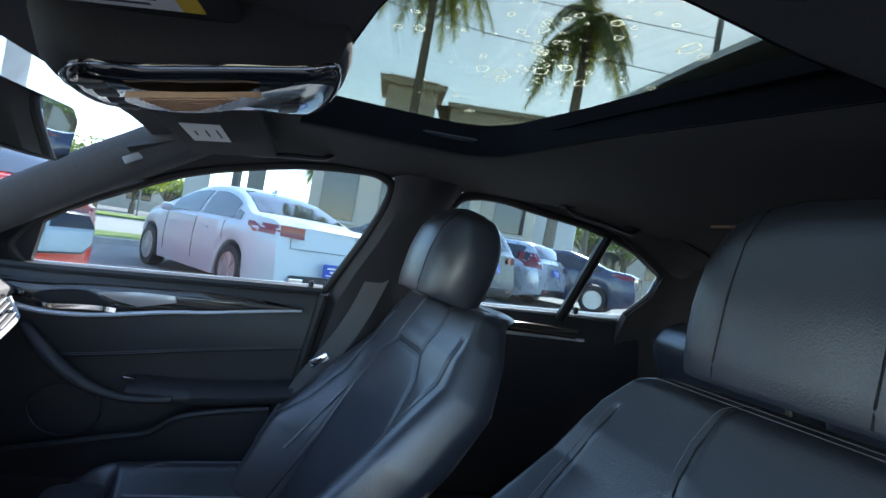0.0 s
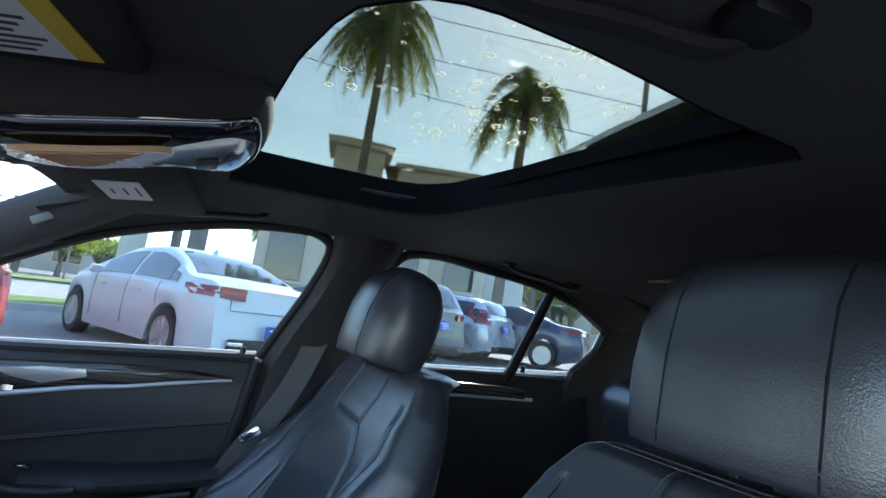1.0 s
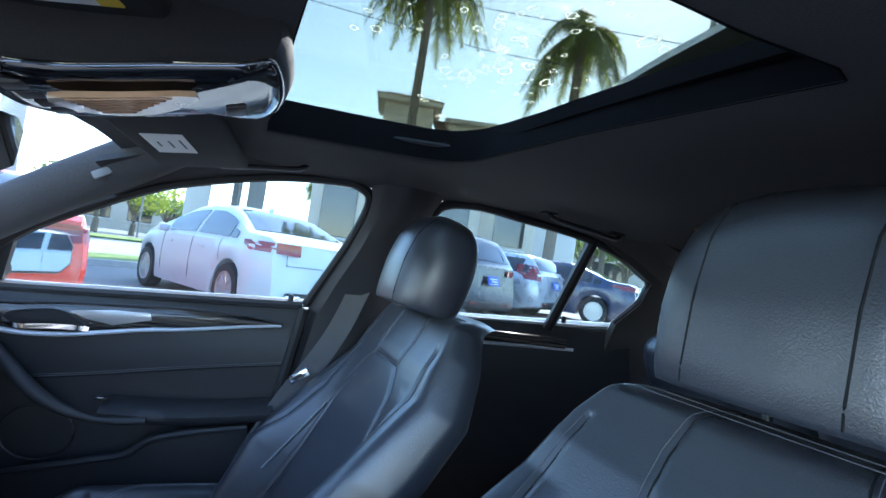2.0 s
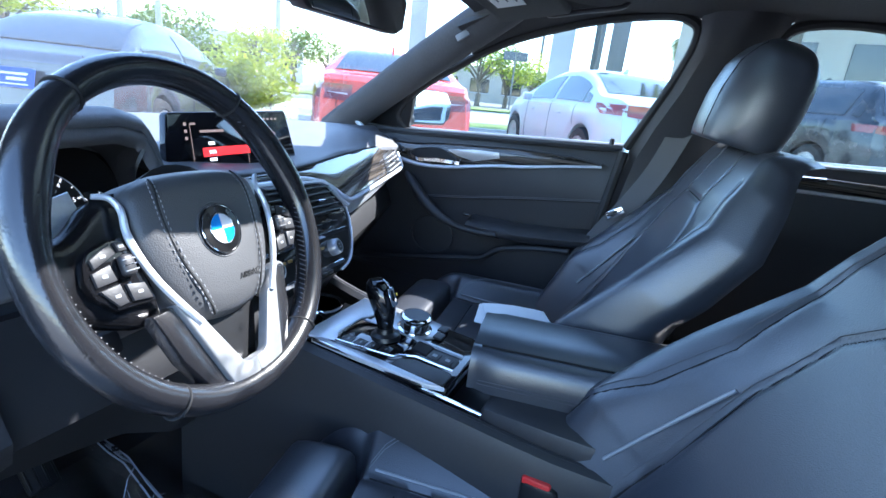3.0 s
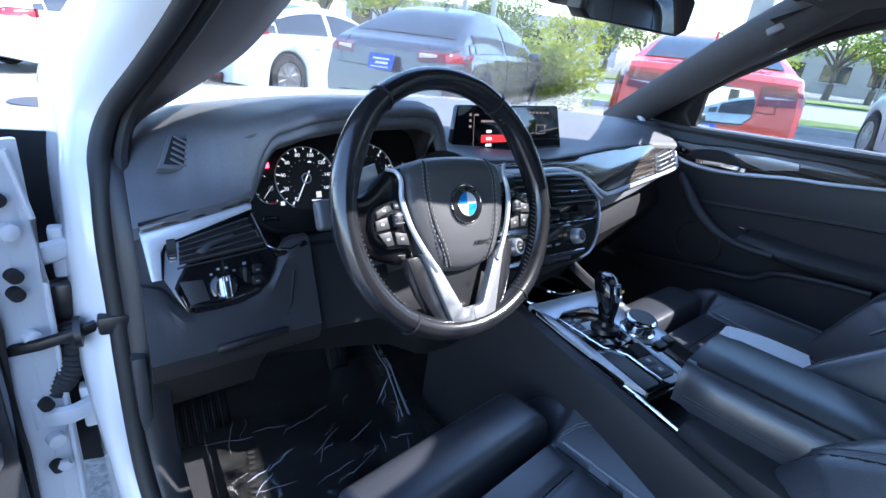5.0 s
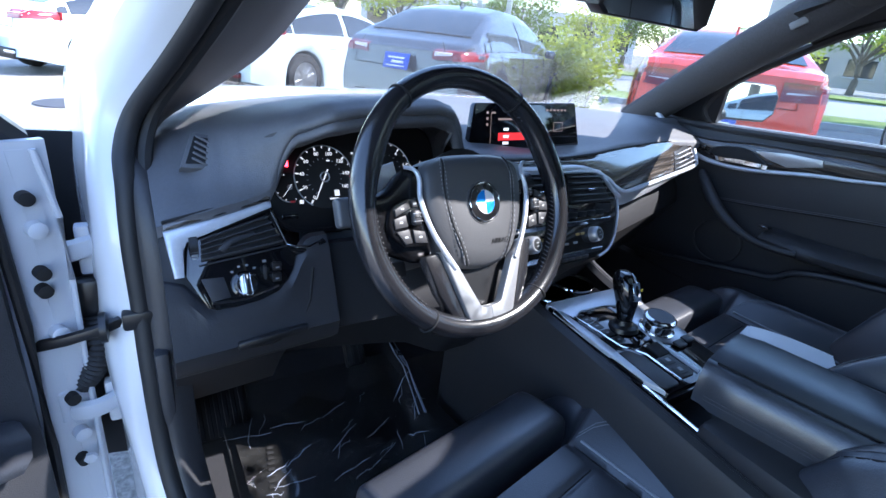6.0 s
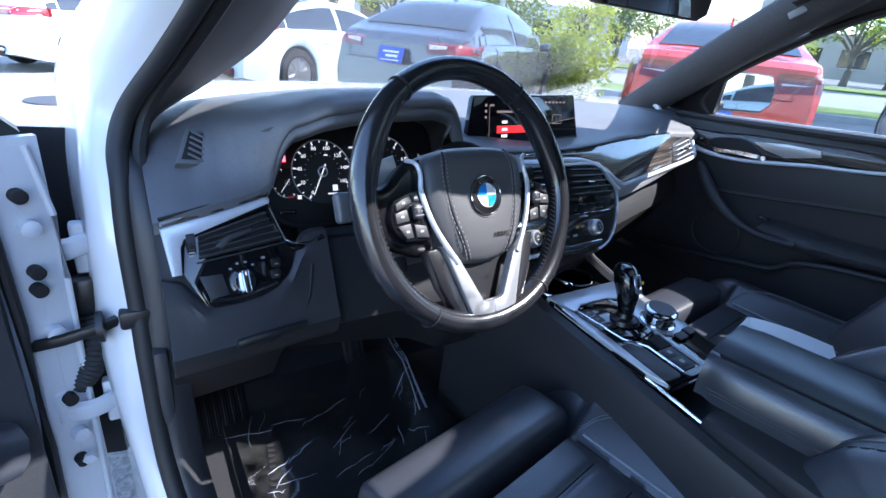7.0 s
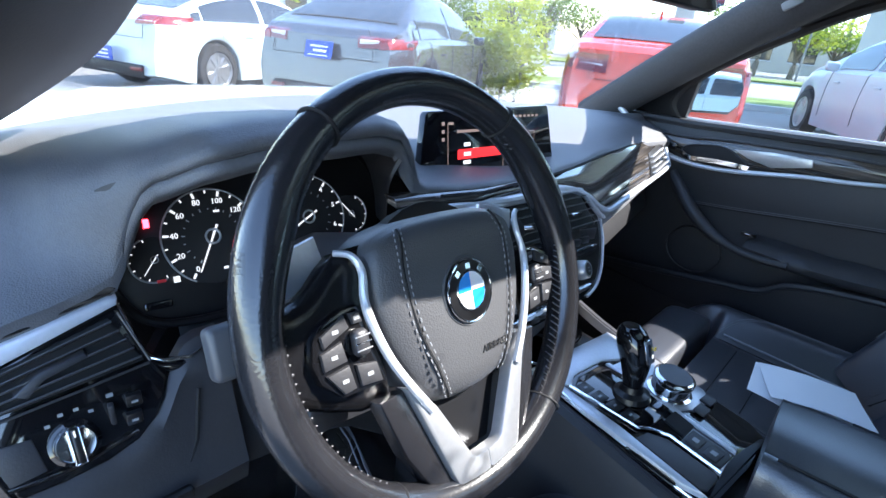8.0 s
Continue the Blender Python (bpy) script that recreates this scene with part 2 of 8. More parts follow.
def lathe(profile, n=32, m=None):
    """Turn (radius, height) pairs round z."""
    rows = [[(max(r, 1e-5) * math.cos(2 * math.pi * j / n), max(r, 1e-5) * math.sin(2 * math.pi * j / n), z) for j in range(n)] for r, z in profile]
    bm = grid(rows, close_v=True, cap=True)
    bmesh.ops.remove_doubles(bm, verts=bm.verts, dist=1e-4)
    if m:
        bmesh.ops.transform(bm, matrix=m, verts=bm.verts)
    return bm


def ribbon(pts, half, thick=0.003, up=(0, 0, 1)):
    """A flat band along the points; half: half its width along up."""
    P = [Vector(p) for p in pts]
    rows = []
    for i, p in enumerate(P):
        t = (P[min(i + 1, len(P) - 1)] - P[max(i - 1, 0)]).normalized()
        u = Vector(up)
        u = (u - t * u.dot(t)).normalized()
        w = t.cross(u) * thick / 2
        h = half[i] if isinstance(half, (list, tuple)) else half
        rows.append([p + u * h + w, p + u * h - w, p - u * h - w, p - u * h + w])
    return grid(rows, close_v=True, cap=True)


def plate(P, thick, axis=(1, 0, 0)):
    """A sheet of rows of points, given thickness along an axis."""
    a = Vector(axis) * thick
    n, k = len(P), len(P[0])
    bm = bmesh.new()
    A = [[bm.verts.new(Vector(p)) for p in row] for row in P]
    B = [[bm.verts.new(Vector(p) + a) for p in row] for row in P]
    for i in range(n - 1):
        for j in range(k - 1):
            bm.faces.new((A[i][j], A[i + 1][j], A[i + 1][j + 1], A[i][j + 1]))
            bm.faces.new((B[i][j], B[i][j + 1], B[i + 1][j + 1], B[i + 1][j]))
    rim = [(i, 0) for i in range(n)] + [(n - 1, j) for j in range(1, k)] + [(i, k - 1) for i in range(n - 2, -1, -1)] + [(0, j) for j in range(k - 2, 0, -1)]
    for q in range(len(rim)):
        (a0, b0), (a1, b1) = rim[q], rim[(q + 1) % len(rim)]
        bm.faces.new((A[a0][b0], A[a1][b1], B[a1][b1], B[a0][b0]))
    return bm


def lerp(a, b, t):
    return a + (b - a) * t


def curve_at(knots, x):
    """Piecewise linear with eased joints through (x, value) knots."""
    if x <= knots[0][0]:
        return knots[0][1]
    for (x0, v0), (x1, v1) in zip(knots, knots[1:]):
        if x <= x1:
            t = (x - x0) / (x1 - x0)
            return v0 + (v1 - v0) * t
    return knots[-1][1]


def text_bm(body, size, m, depth=0.0004):
    """Letters in the built-in font as a mesh."""
    cu = bpy.data.curves.new("letters", 'FONT')
    cu.body, cu.size, cu.extrude = body, size, depth
    cu.align_x, cu.align_y = 'CENTER', 'CENTER'
    cu.resolution_u = 2
    ob = bpy.data.objects.new("letters", cu)
    me = ob.to_mesh()
    bm = bmesh.new()
    bm.from_mesh(me)
    ob.to_mesh_clear()
    bpy.data.objects.remove(ob)
    bpy.data.curves.remove(cu)
    return moved(bm, m)


# ---- outside: ground, road, distance ----
ASPHALT = material("sunlit_asphalt", (0.21, 0.20, 0.19), 0.85, grain=0.35, grain_scale=90, var=0.18, var_scale=0.5, bump=0.6, bump_scale=140)
GRASS = material("lawn", (0.16, 0.21, 0.04), 0.9, grain=0.45, grain_scale=40, var=0.25, var_scale=0.8, bump=0.8, bump_scale=60)
ROADMAT = material("light_road", (0.27, 0.265, 0.255), 0.85, grain=0.2, grain_scale=60, var=0.1, var_scale=0.3)
KERB = material("concrete_kerb", (0.42, 0.41, 0.39), 0.85, grain=0.15, var=0.1)
STUCCO = material("white_stucco", (0.62, 0.63, 0.63), 0.85, var=0.06, var_scale=0.4, bump=0.3, bump_scale=60)
TAN = material("tan_stucco", (0.50, 0.46, 0.38), 0.85, var=0.08, var_scale=0.4)
ROOFTILE = material("roof_tiles", (0.22, 0.19, 0.15), 0.8, var=0.2, var_scale=3)
LEAF = material("green_leaves", (0.10, 0.16, 0.025), 0.55, var=0.35, var_scale=2.0)
LEAF_LIGHT = material("light_leaves", (0.30, 0.36, 0.05), 0.5, var=0.35, var_scale=2.5)
PALM_LEAF = material("palm_fronds", (0.10, 0.125, 0.04), 0.55, var=0.3, var_scale=1.0)


def let_light_through(mat, share, color):
    """Leaves pass some of the light that falls on their far side."""
    nt = mat.node_tree
    tl = nt.nodes.new("ShaderNodeBsdfTranslucent")
    tl.inputs[0].default_value = (*color, 1)
    mx = nt.nodes.new("ShaderNodeMixShader")
    mx.inputs[0].default_value = share
    nt.links.new(nt.nodes["Principled BSDF"].outputs[0], mx.inputs[1])
    nt.links.new(tl.outputs[0], mx.inputs[2])
    nt.links.new(mx.outputs[0], nt.nodes["Material Output"].inputs[0])


let_light_through(LEAF, 0.35, (0.20, 0.28, 0.04))
let_light_through(LEAF_LIGHT, 0.4, (0.45, 0.50, 0.06))
let_light_through(PALM_LEAF, 0.4, (0.24, 0.28, 0.06))

BARK = material("palm_bark", (0.16, 0.14, 0.11), 0.9, grain=0.3, grain_scale=20, bump=0.8, bump_scale=12)
CONCRETE = material("pale_concrete", (0.45, 0.46, 0.45), 0.8, var=0.08, var_scale=0.7)
TEAL = material("green_painted_steel", (0.06, 0.16, 0.14), 0.5)
ROW = 57.0                              # heading of the parked row, clockwise from ahead
RH = Vector((math.sin(radians(ROW)), math.cos(radians(ROW)), 0))
RR = Vector((RH.y, -RH.x, 0))


def ground_z(x, y):
    r = math.hypot(x, y)
    k = min(1.0, 12.0 / max(r, 0.01))
    return (0.020 * x - 0.014 * y) * k


def row_point(across, along, lift=0.0):
    p = RR * across + RH * along
    return Vector((p.x, p.y, ground_z(p.x, p.y) + lift))


def band(name, a0, a1, mat, lift, label, category, step=4.0, reach=90, kind="structure"):
    n = int(2 * reach / step)
    P = [[row_point(-reach + i * step, lerp(a0, a1, j / 4), lift) for j in range(5)] for i in range(n + 1)]
    return tagged(part(name, plate(P, -0.15, (0, 0, 1)), mat), label, category, "", kind)


rings = [0.0, 1.5, 3, 5, 7, 9, 11, 13, 16, 20, 30, 50, 90, 200, 500, 1500]
P = [[(r * math.cos(a), r * math.sin(a), ground_z(r * math.cos(a), r * math.sin(a))) for a in (2 * math.pi * j / 48 for j in range(48))] for r in rings]
tagged(part("ground", grid(P, close_v=True), ASPHALT), "worn grey asphalt of a sunny car park", "ground", "", "structure")
band("grass", 11.6, 14.2, GRASS, 0.10, "sunlit strip of lawn beside the road", "grass")
band("kerb", 11.4, 11.6, KERB, 0.12, "pale concrete kerb along the lawn", "kerb")
band("road", 14.4, 26.0, ROADMAT, 0.06, "pale sunlit road behind the lawn", "road")
band("verge", 26.2, 31.0, GRASS, 0.12, "far strip of lawn beyond the road", "grass")


# ---- parked cars ----
TYRE = material("tyre_rubber", (0.015, 0.015, 0.016), 0.75, var=0.1)
RIM = material("alloy_rim", (0.50, 0.51, 0.52), 0.3, metal=0.8, var=0.05)
CAR_GLASS = material("dark_car_glass", (0.02, 0.025, 0.03), 0.05, coat=0.6)
TAIL_RED = material("red_tail_lens", (0.22, 0.010, 0.014), 0.15, coat=0.7, var=0.3, var_scale=25)
TAIL_DARK = material("smoked_tail_lens", (0.15, 0.010, 0.012), 0.12, coat=0.7)
TAIL_WHITE = material("clear_tail_lens", (0.55, 0.50, 0.50), 0.12, coat=0.6)
PLATE_BLUE = material("blue_dealer_plate", (0.015, 0.07, 0.42), 0.4)
PLATE_TEXT = material("white_plate_marks", (0.75, 0.77, 0.8), 0.5)
TRIM_BLACK = material("black_bumper_trim", (0.012, 0.012, 0.013), 0.5, var=0.1)


def paint(name, color, metal=0.0, rough=0.28):
    return material(name, color, rough, metal=metal, coat=0.8, var=0.02)


def build_wheel(parent, y, side, half, r, spokes, mat):
    hub = Matrix.Translation((side * (half - 0.11), y, r)) @ Matrix.Rotation(radians(90) * side, 4, 'Y')
    w = part("wheel", lathe([(r * 0.66, -0.10), (r * 0.93, -0.10), (r, -0.06), (r, 0.06), (r * 0.93, 0.10), (r * 0.70, 0.105), (r * 0.66, 0.07)], 36, hub), TYRE, parent, "black rubber tyre")
    bm = lathe([(r * 0.67, 0.03), (r * 0.67, 0.098), (r * 0.62, 0.098), (r * 0.60, 0.05), (r * 0.15, 0.04), (r * 0.12, 0.09), (0, 0.09)], 30, hub)
    part("rim_barrel", bm, BLACK, w)
    sp = []
    for i in range(spokes):
        a = 2 * math.pi * i / spokes
        m = hub @ Matrix.Rotation(a, 4, 'Z')
        sp.append(moved(prism([(r * 0.08, -r * 0.07), (r * 0.64, -r * 0.05), (r * 0.64, r * 0.05), (r * 0.08, r * 0.07)], 0.03, None, 0.004, 1), m @ Matrix.Translation((0, 0, 0.092))))
    sp.append(lathe([(r * 0.60, 0.07), (r * 0.60, 0.10), (r * 0.655, 0.102), (r * 0.66, 0.08)], 36, hub))
    sp.append(lathe([(r * 0.13, 0.06), (r * 0.13, 0.095), (0, 0.098)], 20, hub))
    part("rim", joined(*sp), mat, w, "alloy rim with slim spokes")


def build_car(name, label, paint_mat, length=4.65, half=0.91, height=1.44, kind="sedan", tail="kia", spokes=10, wheel_r=0.335, group=""):
    """A parked car: rear end at y = 0, nose at y = length, wheels on z = 0."""
    car = thing(name, label, "car", group)
    L, H = length, height
    fw, rw = L - 0.90, 1.02
    if kind == "fast":
        top = [(0, 0.92), (0.10, 1.02), (0.40, 1.09), (1.2, H - 0.10), (1.75, H), (2.3, H - 0.01), (2.75, H - 0.10), (3.45, 1.03), (L - 0.3, 0.78), (L, 0.58)]
        b0, b1 = 0.40, 3.42
    elif kind == "hatch":
        top = [(0, 0.95), (0.06, 1.06), (0.36, H - 0.09), (0.62, H - 0.02), (1.5, H), (2.2, H - 0.05), (2.9, 1.04), (L - 0.3, 0.85), (L, 0.62)]
        b0, b1 = 0.10, 2.9
    elif kind == "suv":
        top = [(0, 1.02), (0.06, 1.10), (0.42, H - 0.10), (0.70, H - 0.02), (1.9, H), (2.5, H - 0.05), (3.25, 1.18), (L - 0.3, 1.0), (L, 0.72)]
        b0, b1 = 0.10, 3.2
    else:
        top = [(0, 0.98), (0.06, 1.07), (0.72, 1.10), (1.35, H - 0.10), (1.75, H), (2.35, H - 0.01), (2.75, H - 0.08), (3.45, 1.04), (L - 0.3, 0.82), (L, 0.60)]
        b0, b1 = 0.72, 3.42

    def T(y):
        return sum(curve_at(top, y + d) for d in (-0.09, -0.045, 0, 0.045, 0.09)) / 5

    belt_base = 0.94 if kind != "suv" else 1.05

    def B(y):
        return min(belt_base + 0.03 * (1 - y / L), T(y) - 0.02) - max(0, (y - fw + 0.2)) * 0.12

    def W(y):
        a = min(1, (y + 0.02) / 0.55)
        b = min(1, (L - y + 0.02) / 0.9)
        return half * (0.86 + 0.14 * math.sin(a * math.pi / 2)) * (0.72 + 0.28 * math.sin(b * math.pi / 2))

    def low(y):
        z = 0.20 + 0.10 * max(0, 1 - y / 0.5)
        for c in (fw, rw):
            d = y - c
            ra = wheel_r + 0.045
            if abs(d) < ra:
                z = max(z, wheel_r + math.sqrt(ra * ra - d * d) * 0.98)
        return z

    def ring(y):
        w, t, b, lo = W(y), T(y), B(y), low(y)
        h = max(t - b, 0.0)
        edge = w * 0.955 - 0.50 * max(h - 0.03, 0)
        mid = lerp(lo, b, 0.45)
        return [(0, lo), (w * 0.80, lo), (w * 0.965, lo + 0.01), (w * 0.985, lerp(lo, b, 0.2)), (w, mid), (w * 0.995, lerp(mid, b, 0.55)), (w * 0.975, b - 0.025), (w * 0.945, b),
                (lerp(w * 0.945, edge, 0.5) + 0.012 * min(1, h * 4), b + (t - b) * 0.45), (edge, b + (t - b) * 0.84), (edge * 0.90, b + (t - b) * 0.94), (edge * 0.55, b + (t - b) * 0.99), (0, t)]

    ys = sorted(set([round(0.045 * i, 3) for i in range(int(L / 0.045) + 1)] + [0.0, 0.012, L]))
    rows = []
    for y in ys:
        r = ring(y)
        rows.append([(x, y, z) for x, z in r] + [(-x, y, z) for x, z in reversed(r[1:-1])])
    part("body", grid(rows, close_v=True, cap=True), paint_mat, car)

    def at(y, f):
        """A point on the upper side: f 0 at the belt, 1 at the roof edge."""
        r = ring(y)
        pts = r[7:10]
        k = f * 2
        i = min(int(k), 1)
        return Vector((lerp(pts[i][0], pts[i + 1][0], k - i) + 0.006, y, lerp(pts[i][1], pts[i + 1][1], k - i)))

    def side_pane(y0, y1, s, f0=0.10, f1=0.90):
        P = []
        for i in range(13):
            y = lerp(y0, y1, i / 12)
            hmax = (T(y) - B(y))
            q = min(f1, 0.9 if hmax > 0.12 else 0.2)
            P.append([Vector((at(y, lerp(f0, q, j / 5)).x * s, y, at(y, lerp(f0, q, j / 5)).z)) for j in range(6)])
        return plate(P, 0.004 * s, (1, 0, 0))

    mid = lerp(b0, b1, 0.52)
    for s in (1, -1):
        part("rear_side_window", side_pane(b0 + (0.42 if kind != "suv" else 0.5), mid - 0.05, s), CAR_GLASS, car)
        part("front_side_window", side_pane(mid + 0.05, b1 - 0.35, s), CAR_GLASS, car)
        part("quarter_window", side_pane(b0 + 0.20, b0 + 0.36 + 0.02, s, 0.12, 0.62), CAR_GLASS, car)
        m = part("mirror", box((s * (half + 0.06), b1 - 0.42, 1.0 if kind != "suv" else 1.12), (0.17, 0.10, 0.12), 0.04), paint_mat, car)
        part("door_handle", box((s * (half * 0.995 + 0.008), mid - 0.35, B(mid) - 0.14), (0.02, 0.16, 0.022), 0.008), paint_mat, car)
        part("door_handle", box((s * (half * 0.995 + 0.008), mid + 0.72, B(mid) - 0.14), (0.02, 0.16, 0.022), 0.008), paint_mat, car)
        for yj in (mid, mid + 1.0, mid - 0.85):
            P = [Vector((s * (x + 0.002), yj, z)) for x, z in ring(yj)[3:8]]
            part("door_gap", tube(P, 0.004, 5), SEAMMAT, car)

    def top_pane(y0, y1, inset):
        P = []
        for i in range(12):
            y = lerp(y0, y1, i / 11)
            r = ring(y)
            e = r[10][0] - inset
            row = []
            for j in range(11):
                u = lerp(-1, 1, j / 10)
                a = abs(u) * e
                if a <= r[11][0]:
                    z = lerp(r[12][1], r[11][1], a / max(r[11][0], 1e-4))
                else:
                    z = lerp(r[11][1], r[10][1], (a - r[11][0]) / max(r[10][0] - r[11][0], 1e-4))
                row.append((u * e, y, z + 0.006))
            P.append(row)
        return plate(P, 0.004, (0, 0, 1))
    back = {"sedan": (0.80, 1.52), "fast": (0.50, 1.60), "hatch": (0.10, 0.40), "suv": (0.10, 0.46)}[kind]
    part("rear_window", top_pane(back[0], back[1], 0.04), CAR_GLASS, car, "dark rear window")
    part("windshield", top_pane(2.72 if kind in ("sedan", "fast") else b1 - 0.72, b1 - 0.02, 0.02), CAR_GLASS, car)
    for s in (1, -1):
        for y in (fw, rw):
            build_wheel(car, y, s, half - 0.005, wheel_r, spokes, RIM)

    def width_at(y, z):
        r = ring(y)
        for (x0, z0), (x1, z1) in zip(r[2:], r[3:]):
            if z0 <= z <= z1 and z1 > z0:
                return lerp(x0, x1, (z - z0) / (z1 - z0))
        return 0.0

    def tail_lamp(s, x0, x1, z0, z1, mat, name="tail_light", wrap=0.10, proud=0.010):
        """A lamp that follows the rear corner."""
        P = []
        n = 14
        for i in range(n + 1):
            x = lerp(x0, x1, i / n)
            row = []
            for j in range(5):
                z = lerp(z0 + 0.02 * i / n, z1, j / 4)
                y = 0.0
                while width_at(y, z) < min(x, half * 0.985) and y < 0.6:
                    y += 0.01
                row.append((s * (x + proud * 0.6), y - proud, z))
            P.append(row)
        return part(name, plate(P, 0.03, (0, 1, 0)), mat, car)
    wz = W(0)
    for s in (1, -1):
        if tail == "kia":
            t = tail_lamp(s, wz - 0.36, wz + 0.10, 0.86, 1.00, TAIL_RED)
            t2 = tail_lamp(s, wz - 0.30, wz + 0.02, 0.905, 0.935, TAIL_DARK, "lamp_strip", proud=0.015)
        elif tail == "jetta":
            t = tail_lamp(s, wz - 0.34, wz + 0.10, 0.80, 0.97, TAIL_DARK)
            t2 = tail_lamp(s, wz - 0.30, wz + 0.08, 0.915, 0.950, TAIL_RED, "brake_light", proud=0.016)
            t3 = tail_lamp(s, wz - 0.30, wz - 0.04, 0.865, 0.885, TAIL_WHITE, "reversing_light", proud=0.016)
        elif tail == "grey":
            t = tail_lamp(s, wz - 0.36, wz + 0.10, 0.86, 0.98, TAIL_DARK)
            t2 = tail_lamp(s, wz - 0.12, wz + 0.06, 0.86, 0.95, TAIL_RED, "brake_light", proud=0.017)
            t3 = tail_lamp(s, wz - 0.34, wz - 0.14, 0.90, 0.95, TAIL_WHITE, "reversing_light", proud=0.017)
        elif tail == "bar":
            t = tail_lamp(s, wz - 0.30, wz + 0.14, 0.86, 1.0, TAIL_RED, wrap=0.25)
        elif tail == "tall":
            t = tail_lamp(s, wz - 0.14, wz + 0.08, 0.85, 1.18, TAIL_RED)
        else:
            t = tail_lamp(s, wz - 0.30, wz + 0.08, 0.90, 1.02, TAIL_RED)
    bz = 0.34 if tail != "grey" else 0.36
    part("rear_bumper_trim", box((0, 0.02, bz), (wz * 1.5, 0.09, 0.16), 0.03), TRIM_BLACK, car)
    for s in (1, -1):
        part("exhaust" if tail in ("bar", "jetta") else "reflector", box((s * wz * 0.66, -0.012, bz + 0.03), (0.18, 0.05, 0.05), 0.015), CHROME if tail in ("bar", "kia") else TAIL_DARK, car)
    pz = 0.80 if tail in ("grey", "tall", "suv") else (0.50 if tail == "bar" else 0.52)
    pl = part("dealer_plate", box((0, -0.016, pz), (0.33, 0.014, 0.17), 0.004), PLATE_BLUE, car, "blue dealer plate with white marks")
    part("plate_mark", box((0, -0.026, pz + 0.035), (0.22, 0.006, 0.02)), PLATE_TEXT, pl)
    part("plate_mark", box((0.02, -0.026, pz - 0.01), (0.16, 0.006, 0.026)), PLATE_TEXT, pl)
    part("plate_mark", box((0, -0.026, pz - 0.055), (0.24, 0.006, 0.012)), PLATE_TEXT, pl)
    if kind in ("sedan", "fast"):
        part("boot_gap", tube([(x, -0.003, 0.74) for x in (-0.62, 0.62)], 0.004, 5), SEAMMAT, car)
        for s in (1, -1):
            part("boot_gap", tube([(s * 0.62, -0.003, 0.74), (s * 0.60, -0.003, 0.90), (s * 0.52, 0.05, 1.05)], 0.004, 5), SEAMMAT, car)
    # the rear end bows in plan and leans in above the bumper
    for ob in car.children_recursive:
        if ob.type == 'MESH' and not ob.name.startswith(("wheel", "rim")):
            for v in ob.data.vertices:
                k = math.exp(-(max(v.co.y, 0) / 0.45) ** 1.5)
                if k > 0.01:
                    u = max(0, min(1, (v.co.z - 0.58) / 0.36))
                    v.co.y += k * (0.13 * (abs(v.co.x) / half) ** 2.2 + 0.09 * u * u * (3 - 2 * u) + 0.10 * max(0, 0.42 - v.co.z))
    fin = part("antenna_fin", prism([(0, 0), (0.16, 0), (0.14, 0.02), (0.06, 0.06), (0.03, 0.065)], 0.025, Matrix.Translation((0.0125, 1.62 + (0.3 if kind == "suv" else 0), T(1.7) - 0.005)) @ Matrix.Rotation(radians(90), 4, 'Z') @ Matrix.Rotation(radians(90), 4, 'X')), paint_mat, car)
    return car


def park(car, x, y, heading, lift=0.0):
    car.matrix_basis = Matrix.Translation((x, y, ground_z(x, y) + lift)) @ Matrix.Rotation(-radians(heading), 4, 'Z')


RED_PAINT = paint("orange_red_paint", (0.62, 0.045, 0.02), 0.0, 0.22)
GREY_PAINT = paint("slate_grey_paint", (0.085, 0.098, 0.118), 0.6, 0.25)
CAR_WHITE = material("white_car_paint", (0.49, 0.57, 0.60), 0.30, coat=0.35, var=0.015)
BLACK_PAINT = paint("black_car_paint", (0.015, 0.017, 0.02))
SILVER_PAINT = paint("silver_car_paint", (0.50, 0.52, 0.55), 0.4)
NAVY_PAINT = paint("navy_car_paint", (0.02, 0.035, 0.08))
PARKED = "cars parked around"
park(build_car("sedan", "orange-red sedan parked on the asphalt with smoked tail lights", RED_PAINT, tail="jetta", group=PARKED), 4.07, 2.41, 57)
park(build_car("sedan", "slate-grey fastback sedan with a blue dealer plate", GREY_PAINT, kind="fast", tail="grey", spokes=10, height=1.52, group=PARKED), 1.97, 5.15, 57.5)
park(build_car("sedan", "white sedan with red tail lights and alloy wheels", CAR_WHITE, tail="kia", spokes=9, height=1.47, group=PARKED), 6.05, -0.42, 54)
park(build_car("sedan", "large white saloon with ten-spoke wheels in full sun", CAR_WHITE, length=4.95, kind="fast", tail="slim", wheel_r=0.36, spokes=10, group=PARKED), 0.35, 7.9, 62)
park(build_car("sedan", "white sedan with full-width red tail light and chrome exhausts", CAR_WHITE, tail="bar", kind="fast", group=PARKED), -2.5, 10.6, 57)
park(build_car("sport_utility", "black sport utility car with a blue dealer plate", BLACK_PAINT, kind="suv", height=1.66, tail="suv", group=PARKED), 8.3, -3.4, 57)
park(build_car("hatchback", "pale silver hatchback with tall red tail lights", SILVER_PAINT, length=4.1, kind="hatch", height=1.46, half=0.86, tail="tall", group=PARKED), 10.0, -5.5, 50)
park(build_car("sedan", "dark navy sedan parked in the row", NAVY_PAINT, tail="slim", group=PARKED), 10.2, -7.9, 40)
park(build_car("sedan", "silver sedan parked behind, seen in the door mirror", SILVER_PAINT, tail="kia", group=PARKED), 4.6, -9.5, 57)
